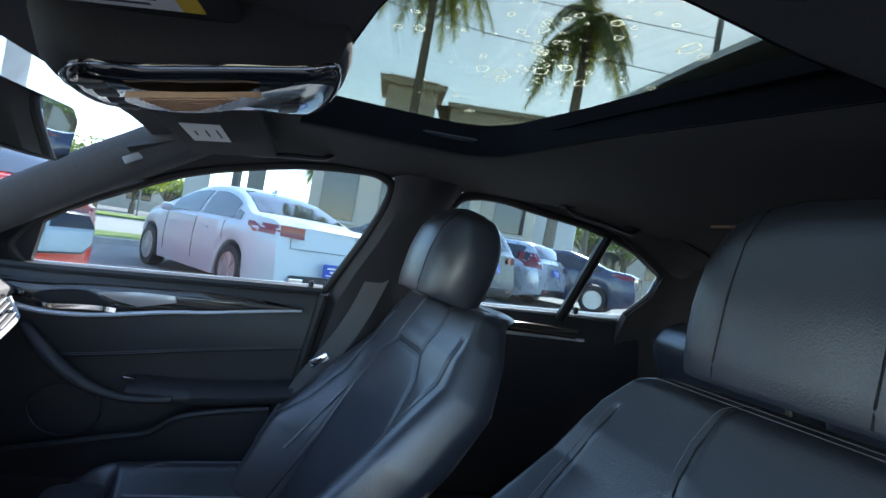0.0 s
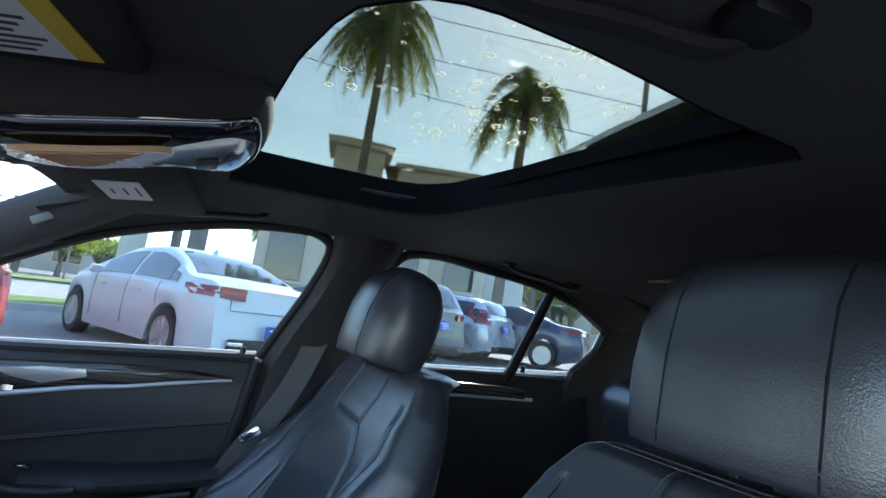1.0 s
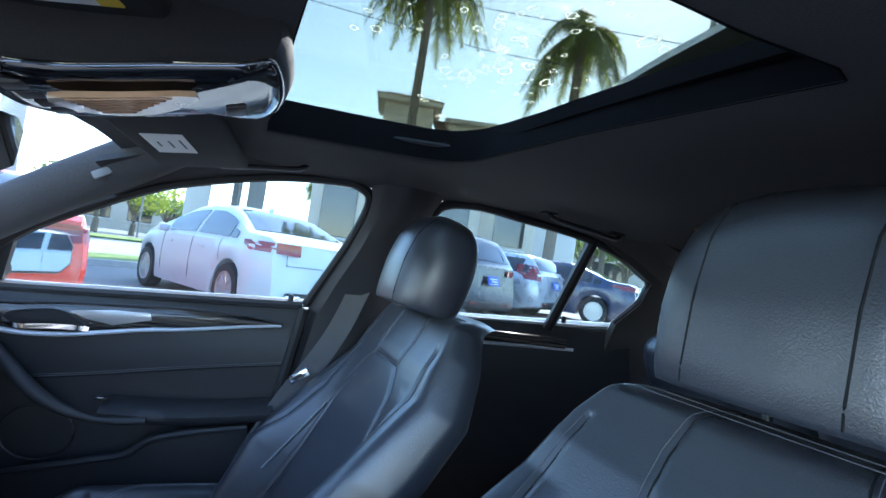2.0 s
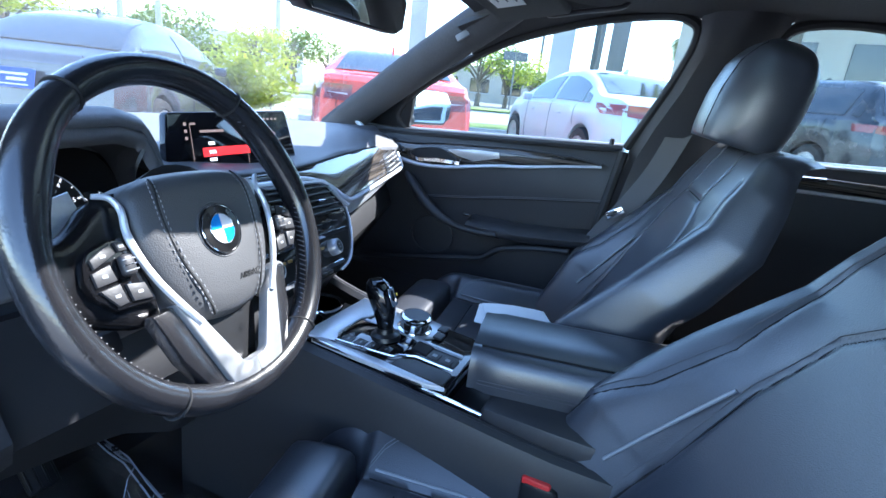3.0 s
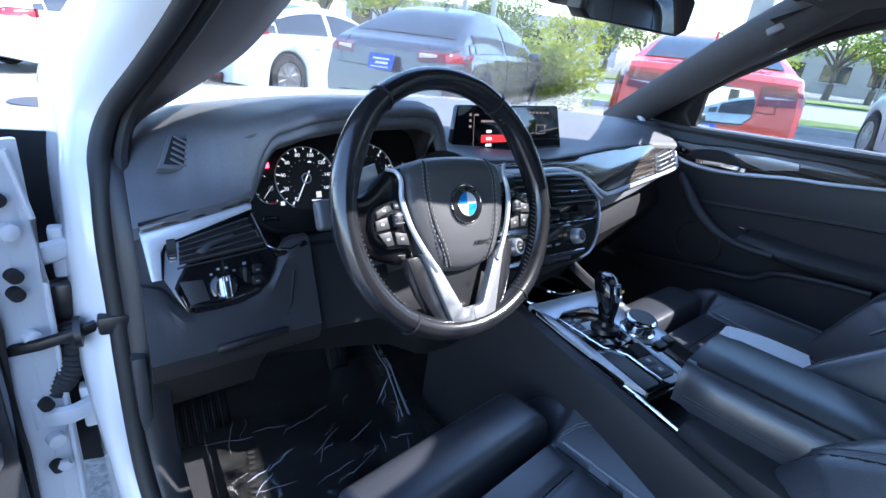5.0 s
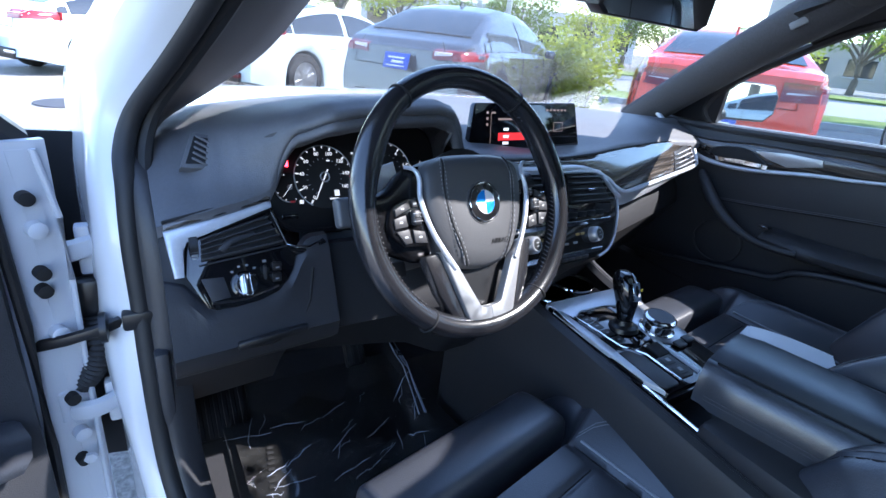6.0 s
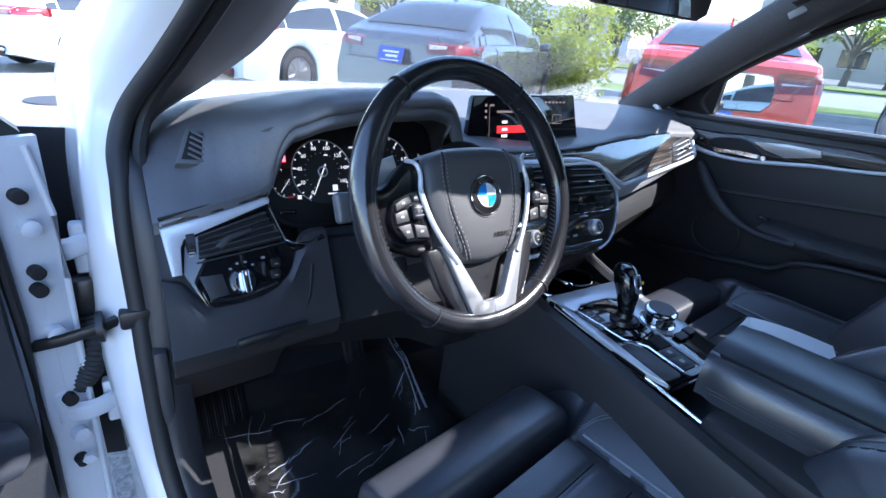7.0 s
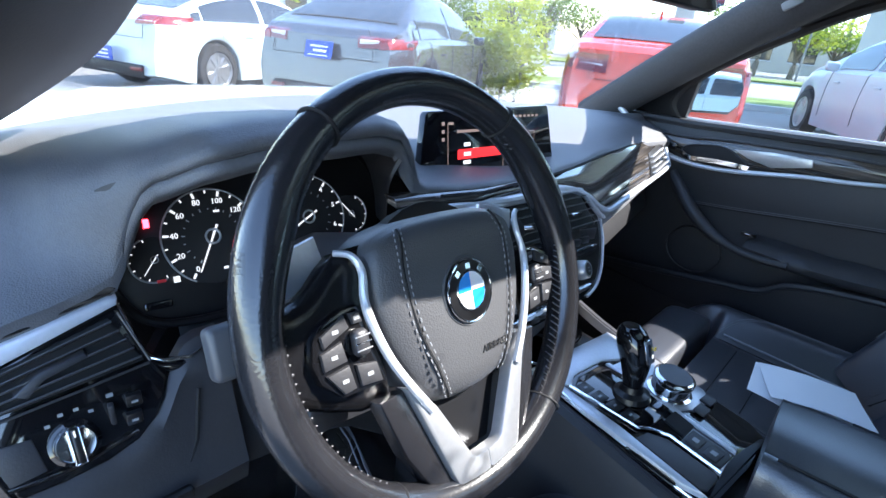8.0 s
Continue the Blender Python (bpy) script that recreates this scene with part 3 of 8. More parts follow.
park(build_car("sedan", "white sedan parked behind, seen in the door mirror", CAR_WHITE, tail="kia", group=PARKED), 2.4, -11.5, 57)


# ---- own car: shell ----
def win_x(z):
    """Side glass leans inwards above the sill."""
    return 0.80 - 0.42 * max(0.0, z - 0.93)


FRONT_TOP = [(0.47, 0.985), (0.383, 1.069), (0.249, 1.143), (0.114, 1.207), (-0.019, 1.247), (-0.152, 1.276), (-0.287, 1.289), (-0.336, 1.281), (-0.358, 1.258), (-0.348, 1.203), (-0.311, 1.112), (-0.245, 0.975)]
REAR_TOP = [(-0.47, 0.985), (-0.495, 1.15), (-0.512, 1.231), (-0.545, 1.275), (-0.632, 1.287), (-0.746, 1.277), (-0.941, 1.256), (-1.108, 1.208), (-1.183, 1.16), (-1.174, 1.098), (-1.123, 1.03)]

floor = tagged(part("floor", box((0, 0.0, 0.235), (1.46, 2.9, 0.05), 0.01), CARPET), "black carpeted car floor", "floor", "", "structure")

# headliner with the roof opening
OX, OY0, OY1, LZ = 0.305, -0.19, -0.56, 1.312


def liner_z(x, y):
    z = LZ - 0.25 * max(0, abs(x) - 0.42) ** 1.6 - 0.16 * max(0, -y - 0.75) ** 1.5
    return z - 0.22 * max(0, y - 0.0)


OPENING = [(0.36, -0.135), (0.149, -0.178), (-0.055, -0.207), (-0.178, -0.228), (-0.265, -0.253), (-0.284, -0.272), (-0.302, -0.294), (-0.312, -0.325), (-0.306, -0.40), (-0.294, -0.47), (-0.283, -0.53), (-0.272, -0.655), (0.01, -0.565), (0.27, -0.505), (0.325, -0.47), (0.345, -0.42)]


def opening_loop(n=96, grow=0.0):
    """Outline of the roof opening, sampled by angle about its middle."""
    cx, cy = 0.03, -0.36
    out = []
    for i in range(n):
        a = 2 * math.pi * i / n
        c, s = math.cos(a), math.sin(a)
        best = 0.3
        for (x0, y0), (x1, y1) in zip(OPENING, OPENING[1:] + OPENING[:1]):
            dx, dy = x1 - x0, y1 - y0
            det = c * dy - s * dx
            if abs(det) < 1e-9:
                continue
            r = ((x0 - cx) * dy - (y0 - cy) * dx) / det
            u = ((x0 - cx) * s - (y0 - cy) * c) / det
            if r > 0 and -1e-6 <= u <= 1 + 1e-6:
                best = r
        out.append((cx + (best + grow) * c, cy + (best + grow) * s))
    return out


def outer_loop(n=96):
    out = []
    for i in range(n):
        a = 2 * math.pi * i / n
        c, s = math.cos(a), math.sin(a)
        k = 1 / max(abs(c), abs(s))
        x, y = c * k, s * k
        yy = 0.16 * y if y > 0 else 1.8 * y
        out.append(((0.66 + 0.12 * max(0, min(1, (-yy - 1.0) / 0.25))) * x, yy))
    return out


inner, outer = opening_loop(), outer_loop()
rows = [[(x, y, LZ + 0.07) for x, y in opening_loop(grow=0.030)], [(x, y, LZ + 0.014) for x, y in opening_loop(grow=0.012)], [(x, y, LZ + 0.002) for x, y in opening_loop(grow=0.001)]]
tagged(part("trim", grid(rows, close_v=True), ROOF_LINING), "black lining of the roof opening", "roof lining", "", "structure")
rows = []
for f in (0.0, 0.03, 0.12, 0.28, 0.5, 0.75, 1.0):
    rows.append([(lerp(a, c, f), lerp(b, d, f), liner_z(lerp(a, c, f), lerp(b, d, f)) + (0.004 if f == 0 else 0)) for (a, b), (c, d) in zip(inner, outer)])
bm = grid(rows, close_v=True)
tagged(part("ceiling", bm, LINER), "anthracite fabric headliner of the car", "headliner", "", "structure")
# outer roof skin
P = [[(x, y, 1.43 - 0.12 * (abs(x) / 0.62) ** 3 - 0.20 * max(0, -y - 0.9) ** 1.4 - 0.30 * max(0, y + 0.02)) for x in (-0.64, -0.55, -0.45)] for y in (0.14, 0, -0.3, -0.6, -0.9, -1.2, -1.6, -1.8)]
P2 = [[(-x, y, z) for x, y, z in row] for row in P]
roof = thing("roof", "white painted car roof round the glass sunroof", "roof", "", "structure")
part("roof_side", plate(P, 0.01, (0, 0, 1)), WHITE_PAINT, roof)
part("roof_side", plate(P2, 0.01, (0, 0, 1)), WHITE_PAINT, roof)
for y0, y1 in ((0.14, -0.10), (-0.66, -1.8)):
    P = [[(x, lerp(y0, y1, f), 1.43 - 0.20 * max(0, -lerp(y0, y1, f) - 0.9) ** 1.4 - 0.30 * max(0, lerp(y0, y1, f) + 0.02) - 0.12 * (abs(x) / 0.62) ** 3) for x in (-0.45, -0.2, 0, 0.2, 0.45)] for f in (0, 0.3, 0.6, 1)]
    part("roof_panel", plate(P, 0.01, (0, 0, 1)), WHITE_PAINT, roof)

# sunroof
sunroof = thing("sunroof", "tinted glass sunroof with dried water spots", "sunroof")
P = [[(x, y, 1.405 - 0.03 * (x / 0.45) ** 2) for x in (-0.45, -0.3, -0.15, 0, 0.15, 0.3, 0.45)] for y in (-0.06, -0.25, -0.45, -0.70)]
pane = part("pane", plate(P, 0.005, (0, 0, 1)), ROOFGLASS, sunroof)
pane.visible_shadow = False
part("guide_rail", prism([(0.428, -0.05), (0.428, -0.134), (0.341, -0.511), (0.42, -0.56), (0.52, -0.56), (0.52, -0.05)], 0.022, Matrix.Translation((0, 0, 1.375))), ROOF_LINING, sunroof)
for k in range(5):
    o = 0.016 * k
    part("rail_rib", tube([(0.425 + o, -0.10, 1.349 - 0.006 * k), (0.338 + o, -0.53, 1.349 - 0.006 * k)], 0.0045, 6), BLACK, sunroof)
part("rear_frame", prism([(0.341, -0.511), (0.046, -0.572), (-0.16, -0.622), (-0.34, -0.668), (-0.34, -0.74), (0.42, -0.74), (0.42, -0.53)], 0.022, Matrix.Translation((0, 0, 1.375))), ROOF_LINING, sunroof)
part("front_frame", box((0, -0.055, 1.372), (0.86, 0.06, 0.03), 0.006), ROOF_LINING, sunroof)
part("left_frame", box((-0.40, -0.36, 1.372), (0.09, 0.62, 0.012), 0.003), ROOF_LINING, sunroof)
# dried water spots on the glass
rnd = random.Random(4)
for k in range(150):
    f = rnd.random() ** 0.7
    cx, cy = rnd.uniform(-0.34, 0.34), lerp(-0.22, -0.62, f)
    if rnd.random() < 0.5:
        cx, cy = rnd.gauss(0.02, 0.12), rnd.gauss(-0.46, 0.06)
    big = rnd.random()
    rr, st = (rnd.uniform(0.0012, 0.003) if big < 0.55 else rnd.uniform(0.003, 0.006) if big < 0.9 else rnd.uniform(0.007, 0.011)), rnd.uniform(0.7, 1.7)
    pts = [(cx + rr * st * math.cos(a) * (1 + 0.25 * rnd.uniform(-1, 1)), cy + rr * math.sin(a) * (1 + 0.25 * rnd.uniform(-1, 1)), 1.4115 - 0.03 * (cx / 0.45) ** 2) for a in (2 * math.pi * q / 10 for q in range(10))]
    part("water_spot", tube(pts, rr * 0.13 + 0.0005, 4, closed=True, flat=0.3), WATER_RING, pane)

# right wall: pillars, rail, doors
wall_right = thing("wall_right", "black trimmed right side of the cabin", "cabin side", "", "structure")


def on_glass(y, z, out=0.0):
    return Vector((win_x(z) + out, y, z))


rail = [(0.30, 1.165), (0.20, 1.21), (0.08, 1.255), (-0.05, 1.285), (-0.2, 1.31), (-0.4, 1.322), (-0.6, 1.32), (-0.8, 1.308), (-1.0, 1.28), (-1.2, 1.22), (-1.3, 1.17)]
lowr = [(0.20, 1.17), (0.114, 1.212), (-0.019, 1.252), (-0.152, 1.281), (-0.287, 1.294), (-0.40, 1.297), (-0.54, 1.289), (-0.632, 1.294), (-0.746, 1.284), (-0.941, 1.262), (-1.0, 1.25), (-1.108, 1.214), (-1.20, 1.165)]


def roof_edge(y):
    return curve_at(sorted(rail), y)


def low_edge(y):
    return curve_at(sorted(lowr), y)


P = []
for i in range(33):
    y = lerp(0.20, -1.25, i / 32)
    a, b = low_edge(y), roof_edge(y)
    P.append([Vector((win_x(a) - 0.005, y, a)), Vector((win_x(a) - 0.035, y, lerp(a, b, 0.35))), Vector((win_x(a) - 0.055, y, b)), Vector((0.56, y, b + 0.018))])
part("roof_rail", plate(P, 0.02, (0.6, 0, 0.8)), LINER, wall_right)
part("sill", box((0.745, -0.40, 0.34), (0.05, 2.3, 0.26), 0.015), DARK, wall_right)
# B pillar
P = []
for i in range(11):
    z = lerp(0.40, 1.31, i / 10)
    f = curve_at([(0.40, -0.02), (0.58, -0.10), (0.72, -0.20), (0.975, -0.25), (1.112, -0.315), (1.203, -0.352), (1.31, -0.36)], z)
    b = curve_at([(0.40, -0.50), (0.98, -0.475), (1.23, -0.515), (1.31, -0.54)], z)
    x = win_x(z) - 0.03
    P.append([Vector((x + 0.02, f, z)), Vector((x - 0.012, f - 0.03, z)), Vector((x - 0.02, (f + b) / 2, z)), Vector((x - 0.012, b + 0.03, z)), Vector((x + 0.02, b, z))])
part("b_pillar_trim", plate(P, 0.03, (1, 0, 0)), DARK, wall_right)
# C pillar and rear closing
P = [[Vector((win_x(z) - 0.02 * (j == 0), lerp(curve_at([(0.6, -1.10), (1.03, -1.12), (1.098, -1.172), (1.16, -1.18), (1.25, -1.0), (1.30, -0.95)], z), -1.75, j / 4), z)) for j in range(5)] for z in (0.6, 0.8, 0.95, 1.03, 1.06, 1.098, 1.13, 1.16, 1.19, 1.215, 1.25, 1.30)]
part("c_pillar_trim", plate(P, 0.03, (1, 0, 0)), LINER, wall_right)
# window frames
def frame_band(name, outline, closed=False):
    pts = [on_glass(y, z, -0.004) for y, z in outline]
    return part(name, tube(smooth_path(pts, 4, closed), 0.012, 8, closed, up=(1, 0, 0)), RUBBER, wall_right)


frame_band("window_seal", [(0.44, 0.93)] + FRONT_TOP)
frame_band("window_seal", REAR_TOP)
part("quarter_bar", tube([on_glass(-0.925, 0.99), on_glass(-0.975, 1.262)], 0.016, 8), BLACK, wall_right)


def pane_from(outline, mat, name, parent, back=0.012):
    bm = bmesh.new()
    bm.faces.new([bm.verts.new(on_glass(y, z, back)) for y, z in outline])
    bmesh.ops.triangulate(bm, faces=bm.faces)
    r = bmesh.ops.extrude_face_region(bm, geom=bm.faces[:])
    bmesh.ops.translate(bm, vec=(0.004, 0, 0), verts=[v for v in r["geom"] if isinstance(v, bmesh.types.BMVert)])
    ob = part(name, bm, mat, parent, smooth=False)
    ob.visible_shadow = False
    return ob


window_1 = thing("window_1", "clear side window of the front passenger door", "car window", "", "structure")
pane_from([(0.50, 0.92), (0.47, 0.99)] + FRONT_TOP[1:] + [(-0.235, 0.93)], GLASS, "pane", window_1)
window_2 = thing("window_2", "tinted rear door window with a quarter light", "car window", "", "structure")
pane_from([(-0.47, 0.95)] + REAR_TOP + [(-1.10, 0.95)], TINTED, "pane", window_2)


# front passenger door
def door_x(y, z):
    x = 0.757
    if z > 0.90:
        x += 0.03 * min(1, (z - 0.90) / 0.06)
    if z < 0.80:
        x += 0.012 * min(1, (0.80 - z) / 0.06)
    return x


door_1 = thing("door_1", "black front passenger door with wood trim and armrest", "car door", "", "structure")


def rear_edge(z):
    return curve_at([(0.35, -0.02), (0.577, -0.10), (0.713, -0.20), (0.973, -0.238)], z)


def sill_z(y):
    return curve_at([(-1.2, 1.02), (-0.72, 0.99), (-0.236, 0.968), (0.44, 0.928), (0.62, 0.925)], y)


P = []
for i in range(25):
    f = i / 24
    row = []
    for j in range(15):
        g = j / 14
        zt = 0.36 + g * 0.6
        y = lerp(0.66, rear_edge(zt), f)
        z = lerp(0.36, sill_z(y), g)
        row.append(Vector((door_x(y, z), y, z)))
    P.append(row)
part("panel", plate(P, 0.03, (1, 0, 0)), DOOR_SKIN, door_1)
part("edge_seal", tube([(0.752, rear_edge(z) - 0.006, z) for z in (0.36, 0.50, 0.60, 0.72, 0.85, 0.965)], 0.013, 8), RUBBER, door_1)
P = [Vector((0.775, y, sill_z(y) + 0.004)) for y in [lerp(0.60, -0.236, i / 12) for i in range(13)]]
part("sill_cap", tube(P, 0.016, 8, flat=0.7), DOOR_SKIN, door_1)
part("sill_seal", tube([p + Vector((0.022, 0, 0.006)) for p in P], 0.008, 6), ALU, door_1, "bright window sill strip")
part("lock_pin", lathe([(0.007, 0), (0.007, 0.016), (0.004, 0.02), (0, 0.02)], 12, Matrix.Translation((0.77, -0.205, 0.975))), BLACK, door_1)
# wood spear with chrome strip below
top_l = [(0.56, 0.905), (0.47, 0.898), (0.395, 0.899), (0.298, 0.912), (0.206, 0.918), (0.043, 0.929), (-0.104, 0.929), (-0.184, 0.922), (-0.20, 0.919)]
bot_l = [(0.56, 0.895), (0.473, 0.872), (0.392, 0.850), (0.28, 0.849), (0.111, 0.876), (0.028, 0.886), (-0.112, 0.908), (-0.194, 0.917), (-0.20, 0.918)]
rows = []
for i in range(33):
    y = lerp(0.54, -0.198, i / 32)
    a, b = curve_at(sorted(bot_l), y), curve_at(sorted(top_l), y)
    rows.append([Vector((0.752, y, a)), Vector((0.744, y, lerp(a, b, 0.3))), Vector((0.744, y, lerp(a, b, 0.7))), Vector((0.752, y, b))])
part("wood_trim", plate(rows, 0.02, (1, 0, 0)), WOOD, door_1, "glossy dark wood trim")
part("trim_lip", tube([(0.748, y, curve_at(sorted(top_l), y) + 0.003) for y in [lerp(0.50, -0.19, i / 16) for i in range(17)]], 0.003, 6), DOOR_SKIN, door_1)
strip = smooth_path([(0.725, 0.600, 0.945), (0.732, 0.550, 0.908), (0.737, 0.473, 0.863), (0.740, 0.400, 0.841), (0.741, 0.280, 0.843), (0.742, 0.111, 0.872), (0.743, 0.028, 0.882), (0.744, -0.112, 0.905), (0.746, -0.194, 0.916)], 5)
part("chrome_strip", tube(strip, [lerp(0.0085, 0.0035, i / (len(strip) - 1)) for i in range(len(strip))], 8), ALU, door_1, "satin aluminium strip")
# handle in its recess
yz = [(0.400, 0.868), (0.384, 0.884), (0.340, 0.894), (0.294, 0.898), (0.258, 0.884), (0.232, 0.864), (0.290, 0.856), (0.362, 0.851)]
cup = part("handle_recess", moved(prism([(y, z) for y, z in yz], 0.004, None, 0.001), Matrix(((0, 0, -1, 0.7425), (1, 0, 0, 0), (0, 1, 0, 0), (0, 0, 0, 1)))), SEAMMAT, door_1)
part("recess_rim", tube([(0.7405, p.x, p.y) for p in smooth_path([(y, z, 0) for y, z in yz], 3, True)], 0.0020, 6, closed=True), DARK, door_1)
# silver plate laid on the wood in place of its sky reflection
part("wood_spear", moved(prism([(0.272, 0.898), (0.236, 0.884), (0.180, 0.875), (0.100, 0.896), (0.104, 0.912), (0.185, 0.910)], 0.004, None, 0.001), Matrix(((0, 0, -1, 0.7420), (1, 0, 0, 0), (0, 1, 0, 0), (0, 0, 0, 1))) @ Matrix.Translation((0, 0, 0.002))), SATIN, door_1, "silver patch standing for the sky reflected in the wood trim")
part("inner_handle", ribbon(smooth_path([(0.738, 0.392, 0.862), (0.731, 0.362, 0.855), (0.728, 0.300, 0.862), (0.732, 0.250, 0.863), (0.738, 0.226, 0.861)], 5), 0.0055, 0.006, up=(0, 0.1, 1)), CHROME, door_1, "chrome door handle")
part("lock_switch", box((0.738, 0.428, 0.874), (0.008, 0.030, 0.016), 0.003), GLOSS, door_1)
for y in (0.421, 0.436):
    part("switch_mark", box((0.7335, y, 0.875), (0.001, 0.005, 0.004)), GREY_MARK, door_1)
# armrest: a curved pull that runs into the padded shelf
arm = smooth_path([(0.742, 0.405, 0.805), (0.722, 0.372, 0.780), (0.704, 0.312, 0.731), (0.694, 0.245, 0.694), (0.690, 0.180, 0.676), (0.690, 0.120, 0.673), (0.692, 0.062, 0.678)], 6)
part("pull_handle", tube(arm, [0.010 + 0.008 * math.sin(math.pi * min(1, i / (len(arm) - 1) * 1.6)) for i in range(len(arm))], 12, flat=0.9), DOOR_SKIN, door_1, "curved black pull handle")
rows = []
for i in range(21):
    y = lerp(0.165, -0.205, i / 20)
    t = curve_at([(-0.205, 0.733), (-0.111, 0.719), (0.009, 0.708), (0.165, 0.706)], y)
    b = curve_at([(-0.205, 0.690), (-0.144, 0.684), (-0.043, 0.670), (0.06, 0.664), (0.165, 0.668)], y)
    rows.append([Vector((0.756, y, t + 0.004)), Vector((0.735, y, t + 0.001)), Vector((0.705, y, t - 0.006)), Vector((0.688, y, lerp(t, b, 0.45))), Vector((0.690, y, lerp(t, b, 0.80))), Vector((0.704, y, b)), Vector((0.756, y, b - 0.012))])
part("armrest", grid(rows, close_v=True, cap=True), DOOR_SKIN, door_1, "padded black armrest", sharp=60)
part("handle_joint", tube([(0.6865, 0.062, 0.690), (0.6845, 0.062, 0.680), (0.688, 0.062, 0.668)], 0.0016, 5), SEAMMAT, door_1)
part("switch", box((0.716, 0.169, 0.7125), (0.016, 0.030, 0.007), 0.002), BLACK, door_1)
part("switch_edge", box((0.709, 0.169, 0.7155), (0.002, 0.016, 0.003), 0.0008, 1), CHROME, door_1)
low_l = smooth_path([(0.735, 0.560, 0.490), (0.722, 0.430, 0.517), (0.715, 0.301, 0.546), (0.712, 0.184, 0.572), (0.711, 0.103, 0.591), (0.708, 0.051, 0.630), (0.706, -0.041, 0.655), (0.710, -0.155, 0.672)], 5)
part("pocket_edge", tube(low_l, 0.0085, 8), DOOR_SKIN, door_1)
P = [[Vector((p.x + 0.004 + 0.02 * g, p.y, lerp(p.z, 0.34, g))) for g in (0, 0.3, 0.65, 1)] for p in low_l]
part("map_pocket", plate(P, 0.015, (1, 0, 0)), DARK, door_1)
for o in (0.0, 0.0045):
    P = smooth_path([(0.7545, 0.343, 0.737 + o), (0.7545, 0.207, 0.756 + o), (0.7545, 0.007, 0.789 + o), (0.7545, -0.214, 0.820 + o)], 6)
    part("stitch_line", tube(P, 0.0010, 5), FINE_STITCH, door_1)
part("panel_crease", tube(smooth_path([(0.756, 0.343, 0.7345), (0.756, 0.207, 0.7535), (0.756, 0.007, 0.7865), (0.756, -0.214, 0.8175)], 6), 0.0020, 5), SEAMMAT, door_1)
spk = [(0.7545 - 0.004, 0.30 + 0.075 * math.cos(q), 0.615 + 0.062 * math.sin(q)) for q in (2 * math.pi * j / 32 for j in range(32))]
part("speaker_ring", tube(spk, 0.0028, 6, closed=True), DARK, door_1)

# rear door
door_2 = thing("door_2", "black rear passenger door in shade", "car door", "", "structure")
P = [[Vector((door_x(0, z), y, z if z < 0.95 else sill_z(y))) for z in (0.4, 0.6, 0.8, 0.88, 0.93, 0.97)] for y in (-0.46, -0.6, -0.8, -1.0, -1.2)]
part("panel", plate(P, 0.03, (1, 0, 0)), DARK, door_2)
part("sill_seal", tube([(0.795, -0.46, 0.985), (0.795, -0.72, 0.995), (0.79, -1.13, 1.018)], 0.011, 6), ALU, door_2)
part("trim_strip", tube([(0.748, -0.50, 0.928), (0.748, -0.80, 0.935), (0.75, -1.0, 0.94)], 0.005, 6), ALU, door_2, "aluminium strip")
part("wood_trim", box((0.75, -0.75, 0.955), (0.012, 0.45, 0.03), 0.004), WOOD, door_2)
part("inner_handle", tube(smooth_path([(0.742, -0.58, 0.965), (0.728, -0.62, 0.962), (0.742, -0.70, 0.965)], 4), 0.006, 8), CHROME, door_2)
part("lock_pin", lathe([(0.007, 0), (0.007, 0.016), (0.004, 0.02), (0, 0.02)], 12, Matrix.Translation((0.77, -0.97, 1.012))), BLACK, door_2)

# A pillars inside
PILLAR = material("pillar_cloth", (0.045, 0.045, 0.049), 0.75, bump=0.3, bump_scale=800, var=0.08, grain=0.1)


def a_pillar(s, name, mat=PILLAR):
    base = [(0.76, 0.72, 0.90), (0.715, 0.50, 1.045), (0.655, 0.30, 1.165), (0.60, 0.12, 1.265), (0.55, 0.02, 1.32)]
    rows = []
    for p in smooth_path(base, 5):
        t = Vector((-0.28, -0.8, 0.53)).normalized()
        a = Vector((0.45, -0.55, -0.65))
        a = (a - t * a.dot(t)).normalized() * 0.052
        b = t.cross(a).normalized() * 0.036
        ring = [p + a * math.cos(q) + b * math.sin(q) for q in (2 * math.pi * j / 14 for j in range(14))]
        rows.append([Vector((v.x * s, v.y, v.z)) for v in ring])
    return part(name, grid(rows, close_v=True, cap=True), mat, wall_right if s > 0 else None)


a_pillar(1, "a_pillar_trim")


# ---- seats ----
INSERT = [(-0.60, 0.0), (-0.53, 0.30), (-0.52, 0.52), (-0.45, 0.68), (-0.285, 0.755), (0.285, 0.755), (0.45, 0.68), (0.52, 0.52), (0.53, 0.30), (0.60, 0.0)]
WING = [(0.90, 0.18), (0.74, 0.38), (0.70, 0.55), (0.76, 0.70), (0.80, 0.86)]
RISE = [(0.285, 0.755), (0.33, 0.86), (0.36, 1.0)]


def line_distance(p, line):
    """Distance in metres from a place on the backrest to a seam."""
    best = 9.0
    for a, b in zip(line, line[1:]):
        ax, ay, bx, by = a[0] * 0.26, a[1] * 0.635, b[0] * 0.26, b[1] * 0.635
        px, py = p[0] * 0.26, p[1] * 0.635
        dx, dy = bx - ax, by - ay
        t = max(0, min(1, ((px - ax) * dx + (py - ay) * dy) / (dx * dx + dy * dy)))
        best = min(best, math.hypot(px - ax - t * dx, py - ay - t * dy))
    return best


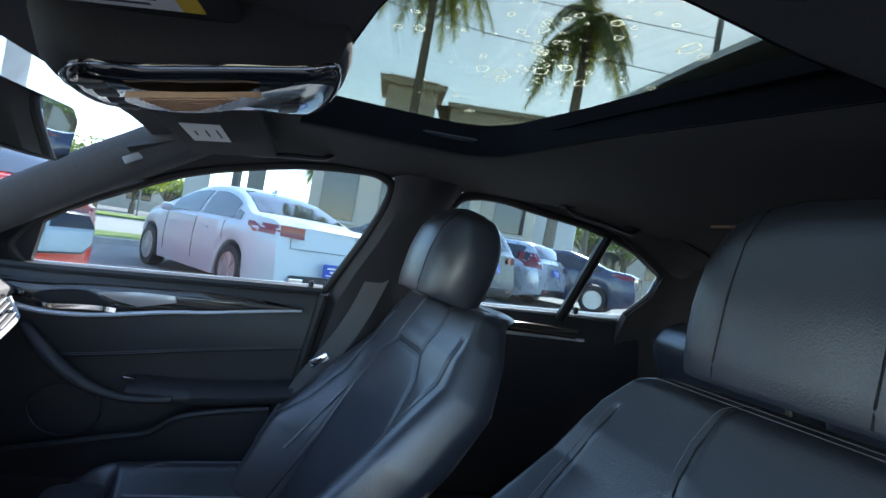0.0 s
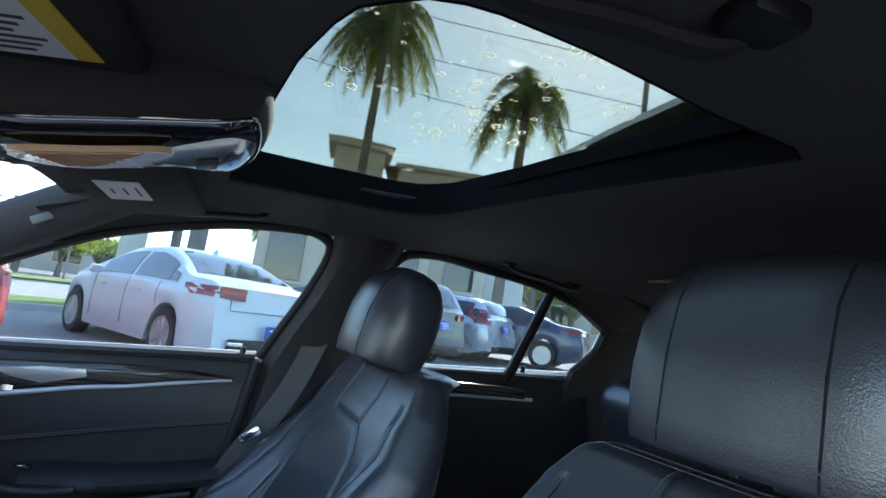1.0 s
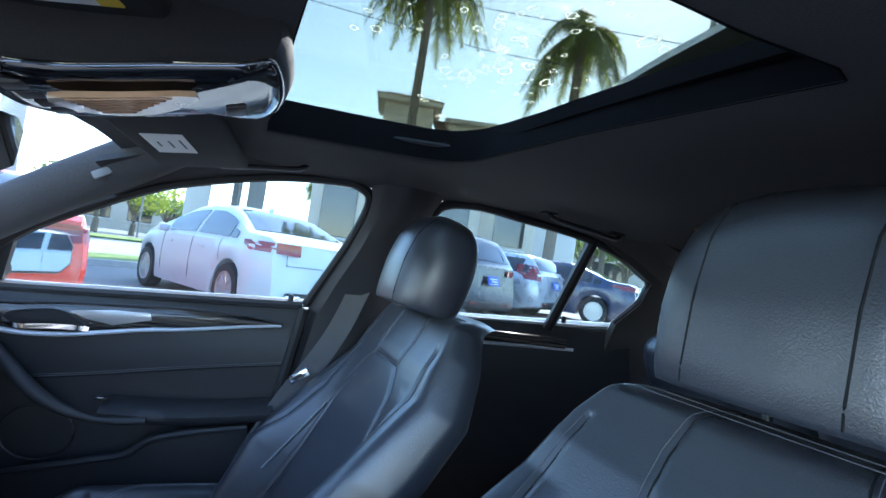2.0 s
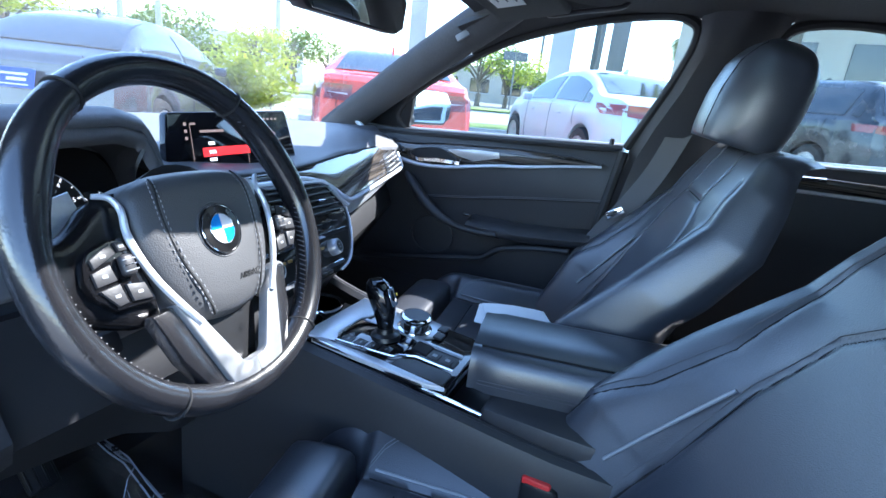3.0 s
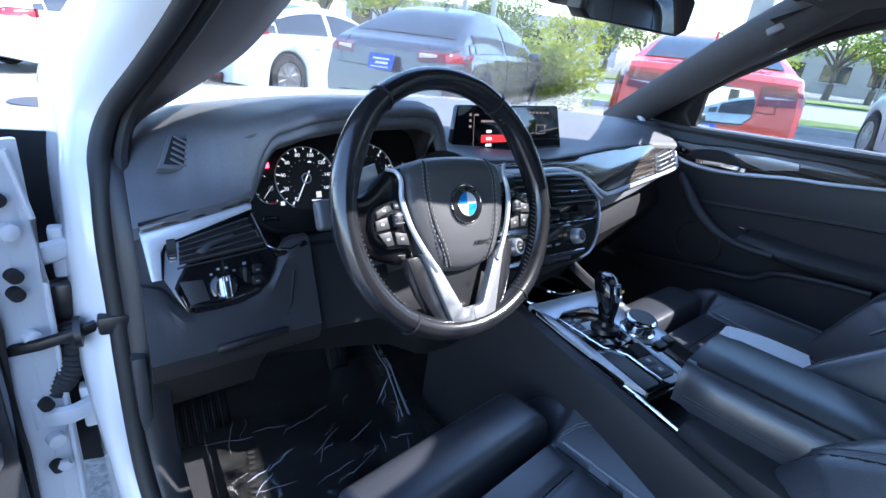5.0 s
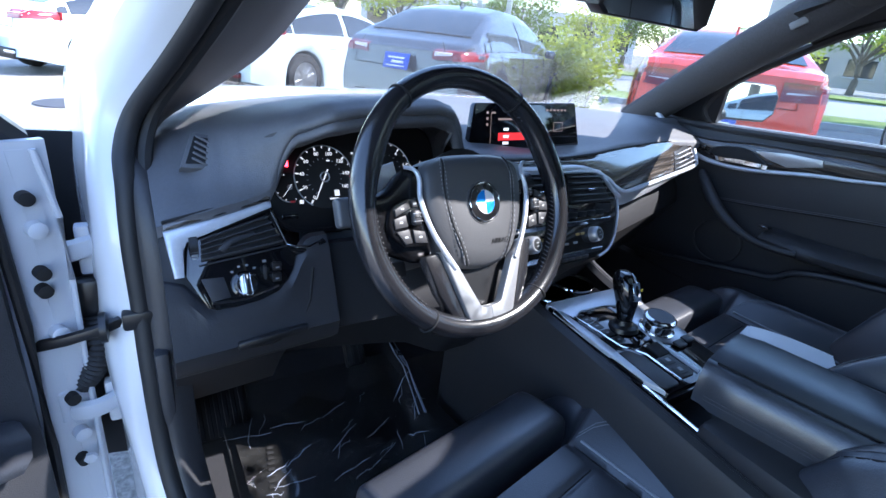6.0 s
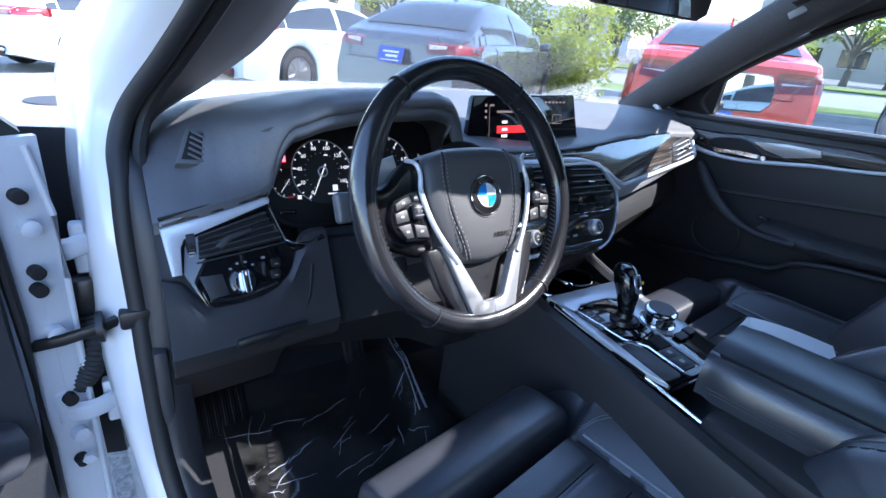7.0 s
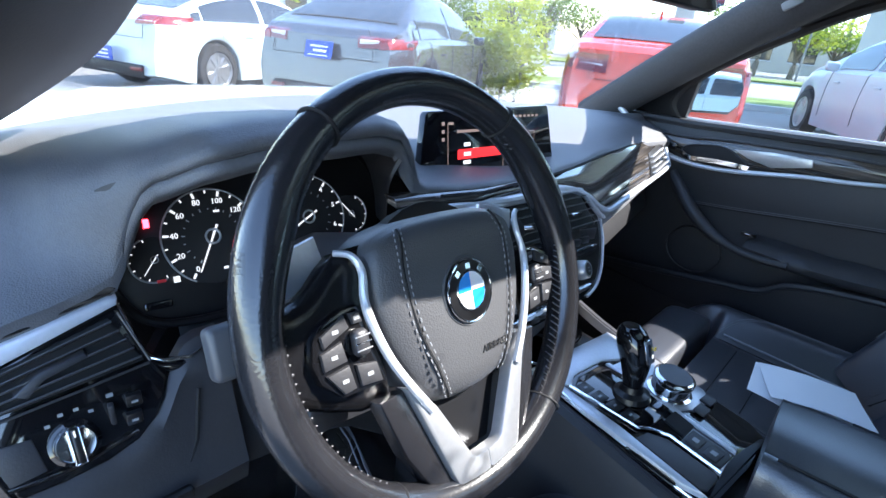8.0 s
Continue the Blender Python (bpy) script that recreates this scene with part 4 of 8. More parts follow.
def seat_front(u, v):
    """Depth of the backrest's face; u across (-1..1), v up (0..1)."""
    au = abs(u)
    k = max(0.0, min(1, (au - 0.48) / 0.36))
    bol = 0.092 * k * k * (3 - 2 * k) * (1 - max(0, min(1, (v - 0.26) / 0.46)) ** 1.1)
    roll = -0.10 * max(0, (au - 0.88) / 0.12) ** 2
    crown = -0.07 * max(0, (v - 0.92) / 0.08) ** 2 - 0.02 * max(0, (v - 0.80) / 0.2)
    fade = max(0, min(1, (v - 0.55) / 0.45))
    roll *= 1 - 0.5 * fade
    edge = -math.hypot(roll, crown)
    lumbar = 0.012 * math.sin(math.pi * min(1, v * 1.2)) - 0.020 * math.sin(math.pi * v)
    d = line_distance((au, v), INSERT[4:])
    g = -0.005 * math.exp(-(d / 0.004) ** 2)
    g -= 0.004 * math.exp(-(line_distance((au, v), WING) / 0.004) ** 2)
    g -= 0.004 * math.exp(-(line_distance((au, v), RISE) / 0.004) ** 2)
    return bol + edge + lumbar + g


def back_half(v):
    return curve_at([(0, 0.245), (0.25, 0.278), (0.5, 0.284), (0.72, 0.272), (0.86, 0.246), (0.94, 0.215), (0.98, 0.186), (1.0, 0.152)], v)


def build_seat(label, recline=25, lift=0.0, low=0.02, behind=0.0, wide=1.0, girth=0.0):
    """Front seat; local origin on the floor below the hip, facing +y."""
    seat = thing("front_seat", label, "car seat", "front seats")
    HIP, H = Vector((0, -0.24, 0.49)), 0.635
    tilt = Matrix.Translation(HIP) @ Matrix.Rotation(radians(recline), 4, 'X')
    N, M = 105, 116

    def half_at(v):
        return back_half(v) + girth * math.sin(math.pi * min(1, max(0, (v + 0.15) / 1.10)))
    rows = []
    for i in range(M):
        v = i / (M - 1)
        h = half_at(v)
        rows.append([tilt @ Vector((h * lerp(-1, 1, j / (N - 1)), seat_front(lerp(-1, 1, j / (N - 1)), v), v * H)) for j in range(N)])
    backrow = []
    for i in range(M):
        v = i / (M - 1)
        h = half_at(v) * 0.95
        back = -0.110 + 0.045 * v - 0.015 * math.sin(math.pi * v)
        backrow.append([tilt @ Vector((h * lerp(1, -1, j / (N - 1)), min(back + 0.035 * abs(lerp(1, -1, j / (N - 1))) ** 4, seat_front(lerp(1, -1, j / (N - 1)), v) - 0.018), v * H)) for j in range(N)])
    full = [a + b for a, b in zip(rows, backrow)]
    back = part("backrest", grid(full, close_v=True, cap=True), LEATHER, seat, sharp=70)

    def on_back(u, v, out=0.003):
        return tilt @ Vector((half_at(v) * u, seat_front(u, v) + out, v * H))

    def run(line, s=1, du=0.0, dv=0.0, out=0.0):
        """A seam followed closely over the face."""
        pts = []
        for (u0, v0), (u1, v1) in zip(line, line[1:]):
            n = max(2, int(math.hypot((u1 - u0) * 0.26, (v1 - v0) * 0.635) / 0.008))
            pts += [on_back(s * (lerp(u0, u1, i / n) + du), max(0.02, min(0.985, lerp(v0, v1, i / n) + dv)), out) for i in range(n)]
        return pts + [on_back(s * (line[-1][0] + du), max(0.02, min(0.985, line[-1][1] + dv)), out)]

    part("seam", tube(run(INSERT), 0.0019, 5), SEAMMAT, back)
    for s in (1, -1):
        part("seam", tube(run(WING, s), 0.0017, 5), SEAMMAT, back)
        part("seam", tube(run(RISE, s), 0.0017, 5), SEAMMAT, back)
        part("stitch_line", tube(run(WING, s, 0.030, 0, 0.0004), 0.0007, 4), FINE_STITCH, back)
        part("stitch_line", tube(run(RISE, s, 0.030, 0, 0.0004), 0.0007, 4), FINE_STITCH, back)
        part("stitch_line", tube(run(INSERT[5:], s, 0.022, 0.010, 0.0004), 0.0007, 4), FINE_STITCH, back)
        P = smooth_path([on_back(s * u, v, 0.004) for u, v in ((0.64, 0.20), (0.61, 0.30), (0.585, 0.40), (0.55, 0.50))], 6)
        part("piping", tube(P, 0.0026, 6), PIPING, back, "light grey piping")
    for k in (0.955, 0.97):
        part("stitch_line", tube(smooth_path([on_back(u, k, 0.002) for u in (-0.9, -0.6, -0.3, 0, 0.3, 0.6, 0.9)], 5), 0.0008, 5), FINE_STITCH, back)
    # cushion: flat middle between two bolsters that reach forward beside the thigh support
    CW, C0, C1 = 0.292, -0.30, 0.180

    def cush_z(u, y):
        au = abs(u)
        k = max(0, min(1, (au - 0.54) / 0.26))
        bol = (0.046 - 0.05 * y) * k * k * (3 - 2 * k)
        roll = -0.10 * max(0, (au - 0.86) / 0.14) ** 2
        tip = -0.085 * max(0, (y - 0.060) / 0.120) ** 2.6
        middle = -0.10 * max(0, min(1, (y - 0.066) / 0.016)) * (1 - k)
        g = -0.007 * math.exp(-((au - 0.57) / 0.022) ** 2) - 0.004 * sum(math.exp(-((y - c) / 0.005) ** 2) for c in (0.010, -0.055, -0.12, -0.185)) * (au < 0.55)
        return 0.508 + bol + roll + tip + middle + g + 0.05 * (y - 0.0)
    N, M = 65, 80
    top = [[Vector((CW * lerp(-1, 1, j / (N - 1)), lerp(C0, C1, i / (M - 1)), cush_z(lerp(-1, 1, j / (N - 1)), lerp(C0, C1, i / (M - 1))))) for j in range(N)] for i in range(M)]
    bot = [[Vector((CW * lerp(0.96, -0.96, j / 8), lerp(C0, C1 - 0.02, i / (M - 1)), 0.38)) for j in range(9)] for i in range(M)]
    cushion = part("cushion", grid([a + b for a, b in zip(top, bot)], close_v=True, cap=True), LEATHER, seat, sharp=70)
    for s in (1, -1):
        P = [Vector((s * CW * 0.57, y, cush_z(0.57, y) + 0.001)) for y in [lerp(0.055, -0.28, i / 18) for i in range(19)]]
        part("seam", tube(P, 0.0018, 5), SEAMMAT, cushion)
        P = [Vector((s * CW * 0.60, y, cush_z(0.60, y) + 0.002)) for y in [lerp(0.050, -0.20, i / 18) for i in range(19)]]
        part("piping", tube(P, 0.0024, 6), PIPING, cushion, "light grey piping")
        for o in (0.0, 0.022):
            P = [Vector((s * CW * (u + o), y, cush_z(u + o, y) + 0.0006)) for u, y in [(0.60 + 0.24 * min(1, i / 6) ** 0.6, lerp(0.060, -0.28, i / 24)) for i in range(25)]]
            part("stitch_line", tube(P, 0.0007, 4), STITCH, cushion)
    for c in (0.010, -0.055, -0.12, -0.185):
        P = [Vector((CW * u, c, cush_z(u, c) + 0.0008)) for u in [lerp(-0.50, 0.50, i / 12) for i in range(13)]]
        part("seam", tube(P, 0.0012, 5), SEAMMAT, cushion)
    # thigh support, cushioned with soft edges
    rows = []
    for y, hi, lo in ((0.080, 0.500, 0.440), (0.0805, 0.526, 0.420), (0.083, 0.540, 0.412), (0.089, 0.5455, 0.408), (0.105, 0.5480, 0.405), (0.135, 0.5480, 0.405), (0.160, 0.5450, 0.405), (0.175, 0.5400, 0.406), (0.183, 0.532, 0.410), (0.1855, 0.518, 0.416), (0.184, 0.480, 0.425)):
        w = 0.1740
        ring = [(-w, lerp(hi, lo, 0.5)), (-w, lerp(hi, lo, 0.14)), (-w * 0.993, lerp(hi, lo, 0.055)), (-w * 0.972, hi - 0.0015), (-w * 0.93, hi), (-w * 0.4, hi + 0.001), (w * 0.4, hi + 0.001), (w * 0.93, hi), (w * 0.972, hi - 0.0015), (w * 0.993, lerp(hi, lo, 0.055)), (w, lerp(hi, lo, 0.14)), (w, lerp(hi, lo, 0.5)), (w * 0.96, lo), (-w * 0.96, lo)]
        rows.append([Vector((x, y, z)) for x, z in ring])
    part("thigh_support", grid(rows, close_v=True, cap=True), LEATHER, seat, "padded black thigh support", sharp=70)
    part("base", box((0, -0.10, 0.33), (0.44, 0.50, 0.14), 0.02), BLACK, seat)
    for s in (1, -1):
        part("seat_rail", box((s * 0.20, -0.08, 0.272), (0.04, 0.62, 0.03), 0.005), BLACK, seat)
    # headrest
    top_m = tilt @ Matrix.Translation((0, -0.034 - behind, H - 0.057 + 1.1 * lift)) @ Matrix.Rotation(radians(-13 - 300 * lift), 4, 'X') @ Matrix.Diagonal((wide, 1, 1.12 + 4 * lift, 1))
    def head_ring(z):
        k = curve_at([(-0.04, 0.62), (0.0, 0.80), (0.03, 0.94), (0.08, 1.0), (0.13, 0.97), (0.165, 0.86), (0.185, 0.68), (0.195, 0.40)], z)
        d = curve_at([(-0.04, 0.60), (0.0, 0.80), (0.04, 0.95), (0.10, 1.0), (0.15, 0.90), (0.18, 0.62), (0.195, 0.30)], z)
        out = []
        for j in range(36):
            a = 2 * math.pi * j / 36
            c, sn = math.cos(a), math.sin(a)
            e = 0.62
            x = 0.136 * k * (abs(c) ** e) * (1 if c >= 0 else -1)
            y = 0.070 * d * (abs(sn) ** e) * (1 if sn >= 0 else -1)
            if y > 0:
                y += 0.014 * (1 - (abs(x) / 0.136) ** 2)
            out.append(top_m @ Vector((x, y + 0.02 - 0.04 * (z - 0.1), z)))
        return out
    zs = [low, low + 0.005, low + 0.015, 0.05, 0.07, 0.09, 0.11, 0.13, 0.145, 0.158, 0.168, 0.177, 0.184, 0.190, 0.195]
    hr = part("headrest", grid([head_ring(z) for z in zs], close_v=True, cap=True), LEATHER, seat, "black leather headrest with two side seams", sharp=80)
    for s in (1, -1):
        P = []
        for i in range(33):
            z = lerp(low + 0.004, 0.1835, i / 32)
            ring = [top_m.inverted() @ p for p in head_ring(z)]
            front = sorted((p for p in ring if p.y > 0.02 and p.x * s >= -0.001), key=lambda p: p.x * s)
            for p, q in zip(front, front[1:]):
                if p.x * s <= 0.066 <= q.x * s:
                    P.append(top_m @ (p.lerp(q, (0.066 - p.x * s) / max(q.x * s - p.x * s, 1e-6)) + Vector((0, -0.0003, 0))))
                    break
        part("seam", tube(P, 0.0013, 5), SEAMMAT, hr)
        part("post", tube([top_m @ Vector((s * 0.055, -0.036, -0.06)), top_m @ Vector((s * 0.055, -0.036, 0.05))], 0.0055, 10), DARK, seat)
        part("post_collar", tube([top_m @ Vector((s * 0.055, -0.036, -0.012)), top_m @ Vector((s * 0.055, -0.036, 0.0))], 0.012, 12), BLACK, seat)
    return seat


place(build_seat("black leather front passenger seat with papers on it"), Matrix.Translation((0.395, 0.025, 0)) @ Matrix.Rotation(radians(8), 4, 'Z'))
place(build_seat("black leather driver seat, pushed further back", 28, 0.03, 0.024, 0.034, 1.08, 0.026), Matrix.Translation((-0.3215, -0.156, 0)) @ Matrix.Rotation(radians(12), 4, 'Z'))

# rear bench
bench = thing("rear_bench", "black leather rear bench in the shade", "car seat")
for x in (-0.43, 0.43):
    part("backrest", box((x, -1.32, 0.75), (0.50, 0.16, 0.62), 0.06, 4, Matrix.Rotation(radians(-22), 4, 'X')), LEATHER, bench)
    part("cushion", box((x, -1.02, 0.48), (0.52, 0.50, 0.18), 0.06, 4), LEATHER, bench)
    part("headrest", box((x, -1.46, 1.08), (0.26, 0.10, 0.14), 0.045, 4, Matrix.Rotation(radians(-18), 4, 'X')), LEATHER, bench)
part("backrest", box((0, -1.32, 0.74), (0.34, 0.15, 0.60), 0.05, 4, Matrix.Rotation(radians(-22), 4, 'X')), LEATHER, bench)
part("cushion", box((0, -1.02, 0.48), (0.34, 0.50, 0.17), 0.05, 4), LEATHER, bench)
shelf = tagged(part("parcel_shelf", box((0, -1.72, 0.98), (1.36, 0.42, 0.03), 0.01), LINER), "black fabric parcel shelf", "shelf", "", "structure")



# ---- dashboard ----
dashboard = thing("dashboard", "black soft-touch dashboard with wood and aluminium trim", "dashboard")


def base_y(x):
    return 0.88 - 0.40 * (abs(x) / 0.75) ** 2.2


def left_y(x, z):
    """Leaning face of the driver's end."""
    return 0.170 + 0.107 * (x + 0.628) + 0.52 * (z - 0.77)


def dial_y(x, z):
    """Plane of the instruments."""
    return 0.291 + 0.12 * (x + 0.478) + 0.40 * (z - 0.878)


def trim_y(x, z):
    """Leaning face of the wood trim."""
    return max(0.267 + 0.278 * (x - 0.113), 0.185 + 0.02 * (x + 0.35)) + 0.6 * (z - 0.874)


# cross sections of the padded top: place across, then depth and height pairs from the front edge to the windshield
PAD = [
    (-0.735, ((0.200, 0.848), (0.215, 0.855), (0.255, 0.868), (0.310, 0.884), (0.380, 0.903), (0.430, 0.912))),
    (-0.673, ((0.206, 0.862), (0.220, 0.866), (0.258, 0.878), (0.311, 0.903), (0.375, 0.930), (0.470, 0.943))),
    (-0.633, ((0.213, 0.869), (0.228, 0.876), (0.258, 0.892), (0.300, 0.929), (0.350, 0.950), (0.470, 0.955))),
    (-0.602, ((0.220, 0.874), (0.232, 0.884), (0.248, 0.905), (0.268, 0.938), (0.310, 0.960), (0.440, 0.964))),
    (-0.580, ((0.226, 0.878), (0.233, 0.892), (0.240, 0.915), (0.250, 0.948), (0.285, 0.968), (0.420, 0.970))),
    (-0.538, ((0.245, 0.950), (0.230, 0.958), (0.224, 0.966), (0.232, 0.977), (0.270, 0.986), (0.420, 0.976))),
    (-0.491, ((0.222, 0.972), (0.206, 0.980), (0.2005, 0.988), (0.210, 0.998), (0.250, 1.004), (0.410, 0.983))),
    (-0.446, ((0.226, 0.978), (0.211, 0.986), (0.206, 0.9935), (0.215, 1.003), (0.255, 1.009), (0.410, 0.987))),
    (-0.375, ((0.234, 0.981), (0.219, 0.989), (0.2145, 0.9965), (0.224, 1.006), (0.262, 1.011), (0.410, 0.988))),
    (-0.312, ((0.242, 0.982), (0.227, 0.990), (0.2225, 0.9975), (0.232, 1.006), (0.266, 1.009), (0.410, 0.983))),
    (-0.283, ((0.246, 0.974), (0.231, 0.983), (0.2262, 0.991), (0.235, 0.998), (0.265, 1.000), (0.405, 0.972))),
    (-0.268, ((0.232, 0.935), (0.229, 0.955), (0.2280, 0.972), (0.236, 0.980), (0.262, 0.982), (0.400, 0.960))),
    (-0.252, ((0.222, 0.922), (0.226, 0.926), (0.236, 0.930), (0.255, 0.934), (0.285, 0.938), (0.390, 0.948))),
    (-0.180, ((0.222, 0.916), (0.228, 0.920), (0.240, 0.921), (0.270, 0.922), (0.320, 0.924), (0.400, 0.944))),
    (0.000, ((0.252, 0.904), (0.258, 0.908), (0.270, 0.909), (0.300, 0.908), (0.345, 0.910), (0.420, 0.940))),
    (0.120, ((0.286, 0.903), (0.292, 0.907), (0.304, 0.909), (0.330, 0.913), (0.375, 0.925), (0.460, 0.942))),
    (0.300, ((0.337, 0.905), (0.343, 0.910), (0.356, 0.914), (0.384, 0.924), (0.430, 0.936), (0.520, 0.945))),
    (0.534, ((0.397, 0.897), (0.404, 0.903), (0.417, 0.910), (0.440, 0.924), (0.480, 0.936), (0.560, 0.942))),
    (0.740, ((0.435, 0.884), (0.442, 0.890), (0.455, 0.896), (0.475, 0.906), (0.500, 0.916), (0.520, 0.921))),
]


def pad_row(x):
    """The section at x, blended from its neighbours."""
    x = max(PAD[0][0], min(PAD[-1][0], x))
    for (x0, a), (x1, b) in zip(PAD, PAD[1:]):
        if x <= x1:
            t = (x - x0) / (x1 - x0)
            t = lerp(t, t * t * (3 - 2 * t), 0.6)
            pts = [Vector((x, lerp(p[0], q[0], t), lerp(p[1], q[1], t))) for p, q in zip(a, b)]
            break
    end = max(base_y(x), pts[-1].y + 0.03)
    pts.append(Vector((x, lerp(pts[-1].y, end, 0.55), lerp(pts[-1].z, 0.941, 0.7))))
    pts.append(Vector((x, end, 0.936)))
    return smooth_path(pts, 4)


xs = [lerp(-0.722, 0.74, i / 150) for i in range(151)]
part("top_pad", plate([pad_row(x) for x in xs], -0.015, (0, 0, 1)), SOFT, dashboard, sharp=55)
# shroud between the hood's lip and the instruments, its shade put into the dark colour
lip = [(-0.578, 0.243, 0.895), (-0.583, 0.252, 0.925), (-0.576, 0.248, 0.945), (-0.538, 0.226, 0.962), (-0.491, 0.203, 0.983), (-0.446, 0.208, 0.989), (-0.375, 0.217, 0.992), (-0.312, 0.225, 0.993), (-0.283, 0.229, 0.985), (-0.272, 0.231, 0.970), (-0.281, 0.233, 0.955), (-0.290, 0.238, 0.930), (-0.288, 0.245, 0.900), (-0.284, 0.250, 0.870)]
inn = [(-0.572, 0.885), (-0.574, 0.905), (-0.562, 0.920), (-0.530, 0.940), (-0.490, 0.950), (-0.446, 0.954), (-0.375, 0.955), (-0.312, 0.952), (-0.280, 0.945), (-0.266, 0.933), (-0.260, 0.920), (-0.257, 0.905), (-0.257, 0.885), (-0.260, 0.860)]
A = smooth_path(lip, 6)
B = smooth_path([(x, dial_y(x, z) + 0.004, z) for x, z in inn], 6)
part("instrument_hood", plate([[p.lerp(q, k / 4) for k in range(5)] for p, q in zip(A, B)], 0.008, (0, 0.3, 0.9)), DASH_LOW, dashboard, "underside of the instrument hood, near-black to stand for its shade")


def low_face(x, z):
    """Dark face of the dash below the trim."""
    y = curve_at([(-0.74, 0.0), (-0.555, 0.0), (-0.535, 0.07), (-0.29, 0.07), (-0.24, 0.02), (0.16, 0.03), (0.22, 0.07), (0.74, 0.10)], x)
    f = curve_at([(-0.55, 0.0), (-0.25, 1.0)], x)
    return lerp(left_y(x, z), trim_y(x, z), f) + 0.014 + y


rows = []
for i in range(75):
    x = lerp(-0.722, 0.74, i / 74)
    zt = curve_at([(-0.722, 0.845), (-0.58, 0.868), (-0.565, 0.80), (-0.28, 0.80), (-0.24, 0.905), (0.10, 0.885), (0.19, 0.83), (0.74, 0.83)], x)
    rows.append([Vector((x, low_face(x, z) + max(0, 0.70 - z) * 1.3, z)) for z in (zt, lerp(zt, 0.74, 0.4), lerp(zt, 0.74, 0.8), 0.725, 0.69, 0.65, 0.60, 0.55, 0.50)])
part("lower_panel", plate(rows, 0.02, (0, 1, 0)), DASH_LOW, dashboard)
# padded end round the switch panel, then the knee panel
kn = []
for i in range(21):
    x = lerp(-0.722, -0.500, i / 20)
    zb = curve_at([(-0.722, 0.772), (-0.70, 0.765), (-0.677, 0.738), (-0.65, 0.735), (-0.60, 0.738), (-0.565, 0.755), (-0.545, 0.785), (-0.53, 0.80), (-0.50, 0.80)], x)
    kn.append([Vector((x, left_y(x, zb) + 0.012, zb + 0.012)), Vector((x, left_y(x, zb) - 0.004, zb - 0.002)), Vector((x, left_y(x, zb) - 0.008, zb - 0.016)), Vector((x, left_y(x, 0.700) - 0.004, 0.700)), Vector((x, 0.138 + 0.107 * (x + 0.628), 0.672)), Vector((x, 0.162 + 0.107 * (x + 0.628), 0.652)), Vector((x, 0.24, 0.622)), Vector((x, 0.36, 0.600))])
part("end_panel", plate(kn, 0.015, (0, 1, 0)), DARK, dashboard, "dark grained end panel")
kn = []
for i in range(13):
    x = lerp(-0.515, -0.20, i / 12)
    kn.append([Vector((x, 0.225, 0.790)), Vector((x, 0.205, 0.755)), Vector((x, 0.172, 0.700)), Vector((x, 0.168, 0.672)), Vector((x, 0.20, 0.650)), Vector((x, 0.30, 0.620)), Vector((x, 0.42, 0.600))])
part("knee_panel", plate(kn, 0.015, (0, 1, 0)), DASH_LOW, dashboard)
part("panel_gap", tube([(-0.722, 0.128, 0.694), (-0.60, 0.136, 0.690), (-0.56, 0.142, 0.700), (-0.54, 0.160, 0.735), (-0.53, 0.180, 0.775)], 0.0022, 5), SEAMMAT, dashboard)
part("bonnet_lever", box((-0.600, 0.128, 0.705), (0.095, 0.010, 0.012), 0.004, 2, Matrix.Rotation(radians(-6), 4, 'Y')), BLACK, dashboard)


def yz_plate(pts, y_of, thick, mat, name, parent, label="", bevel=0.003):
    """A plate facing the seats from an outline in x, z laid on a leaning face."""
    bm = bmesh.new()
    f = bm.faces.new([bm.verts.new((x, y_of(x, z), z)) for x, z in pts])
    r = bmesh.ops.extrude_face_region(bm, geom=[f])
    bmesh.ops.translate(bm, vec=(0, thick, 0), verts=[v for v in r["geom"] if isinstance(v, bmesh.types.BMVert)])
    bm.normal_update()
    if bevel:
        front = [e for e in bm.edges if len(e.link_faces) == 2 and all(abs(v.co.y - y_of(v.co.x, v.co.z)) < 1e-5 for v in e.verts)]
        bmesh.ops.bevel(bm, geom=front, offset=bevel, segments=2, affect='EDGES', profile=0.5)
    return part(name, bm, mat, parent, label)


def off(d):
    return lambda x, z: left_y(x, z) + d


yz_plate([(-0.716, 0.8440), (-0.650, 0.8530), (-0.5839, 0.8655), (-0.5770, 0.8640), (-0.5780, 0.8590), (-0.6500, 0.8405), (-0.6900, 0.8300), (-0.6955, 0.8210), (-0.6980, 0.7910), (-0.7100, 0.7910)], off(-0.006), 0.03, ALU, "aluminium_trim", dashboard, "satin aluminium vent frame")
yz_plate([(-0.7160, 0.8535), (-0.6450, 0.8640), (-0.5805, 0.8765), (-0.5760, 0.8700), (-0.5800, 0.8670), (-0.650, 0.8545), (-0.7160, 0.8455)], off(-0.003), 0.03, WOOD, "wood_trim", dashboard, "dark wood strip")
part("trim_gap", tube([(x, left_y(x, z) - 0.003, z) for x, z in ((-0.716, 0.8555), (-0.645, 0.866), (-0.5805, 0.8785))], 0.0022, 6), SEAMMAT, dashboard)
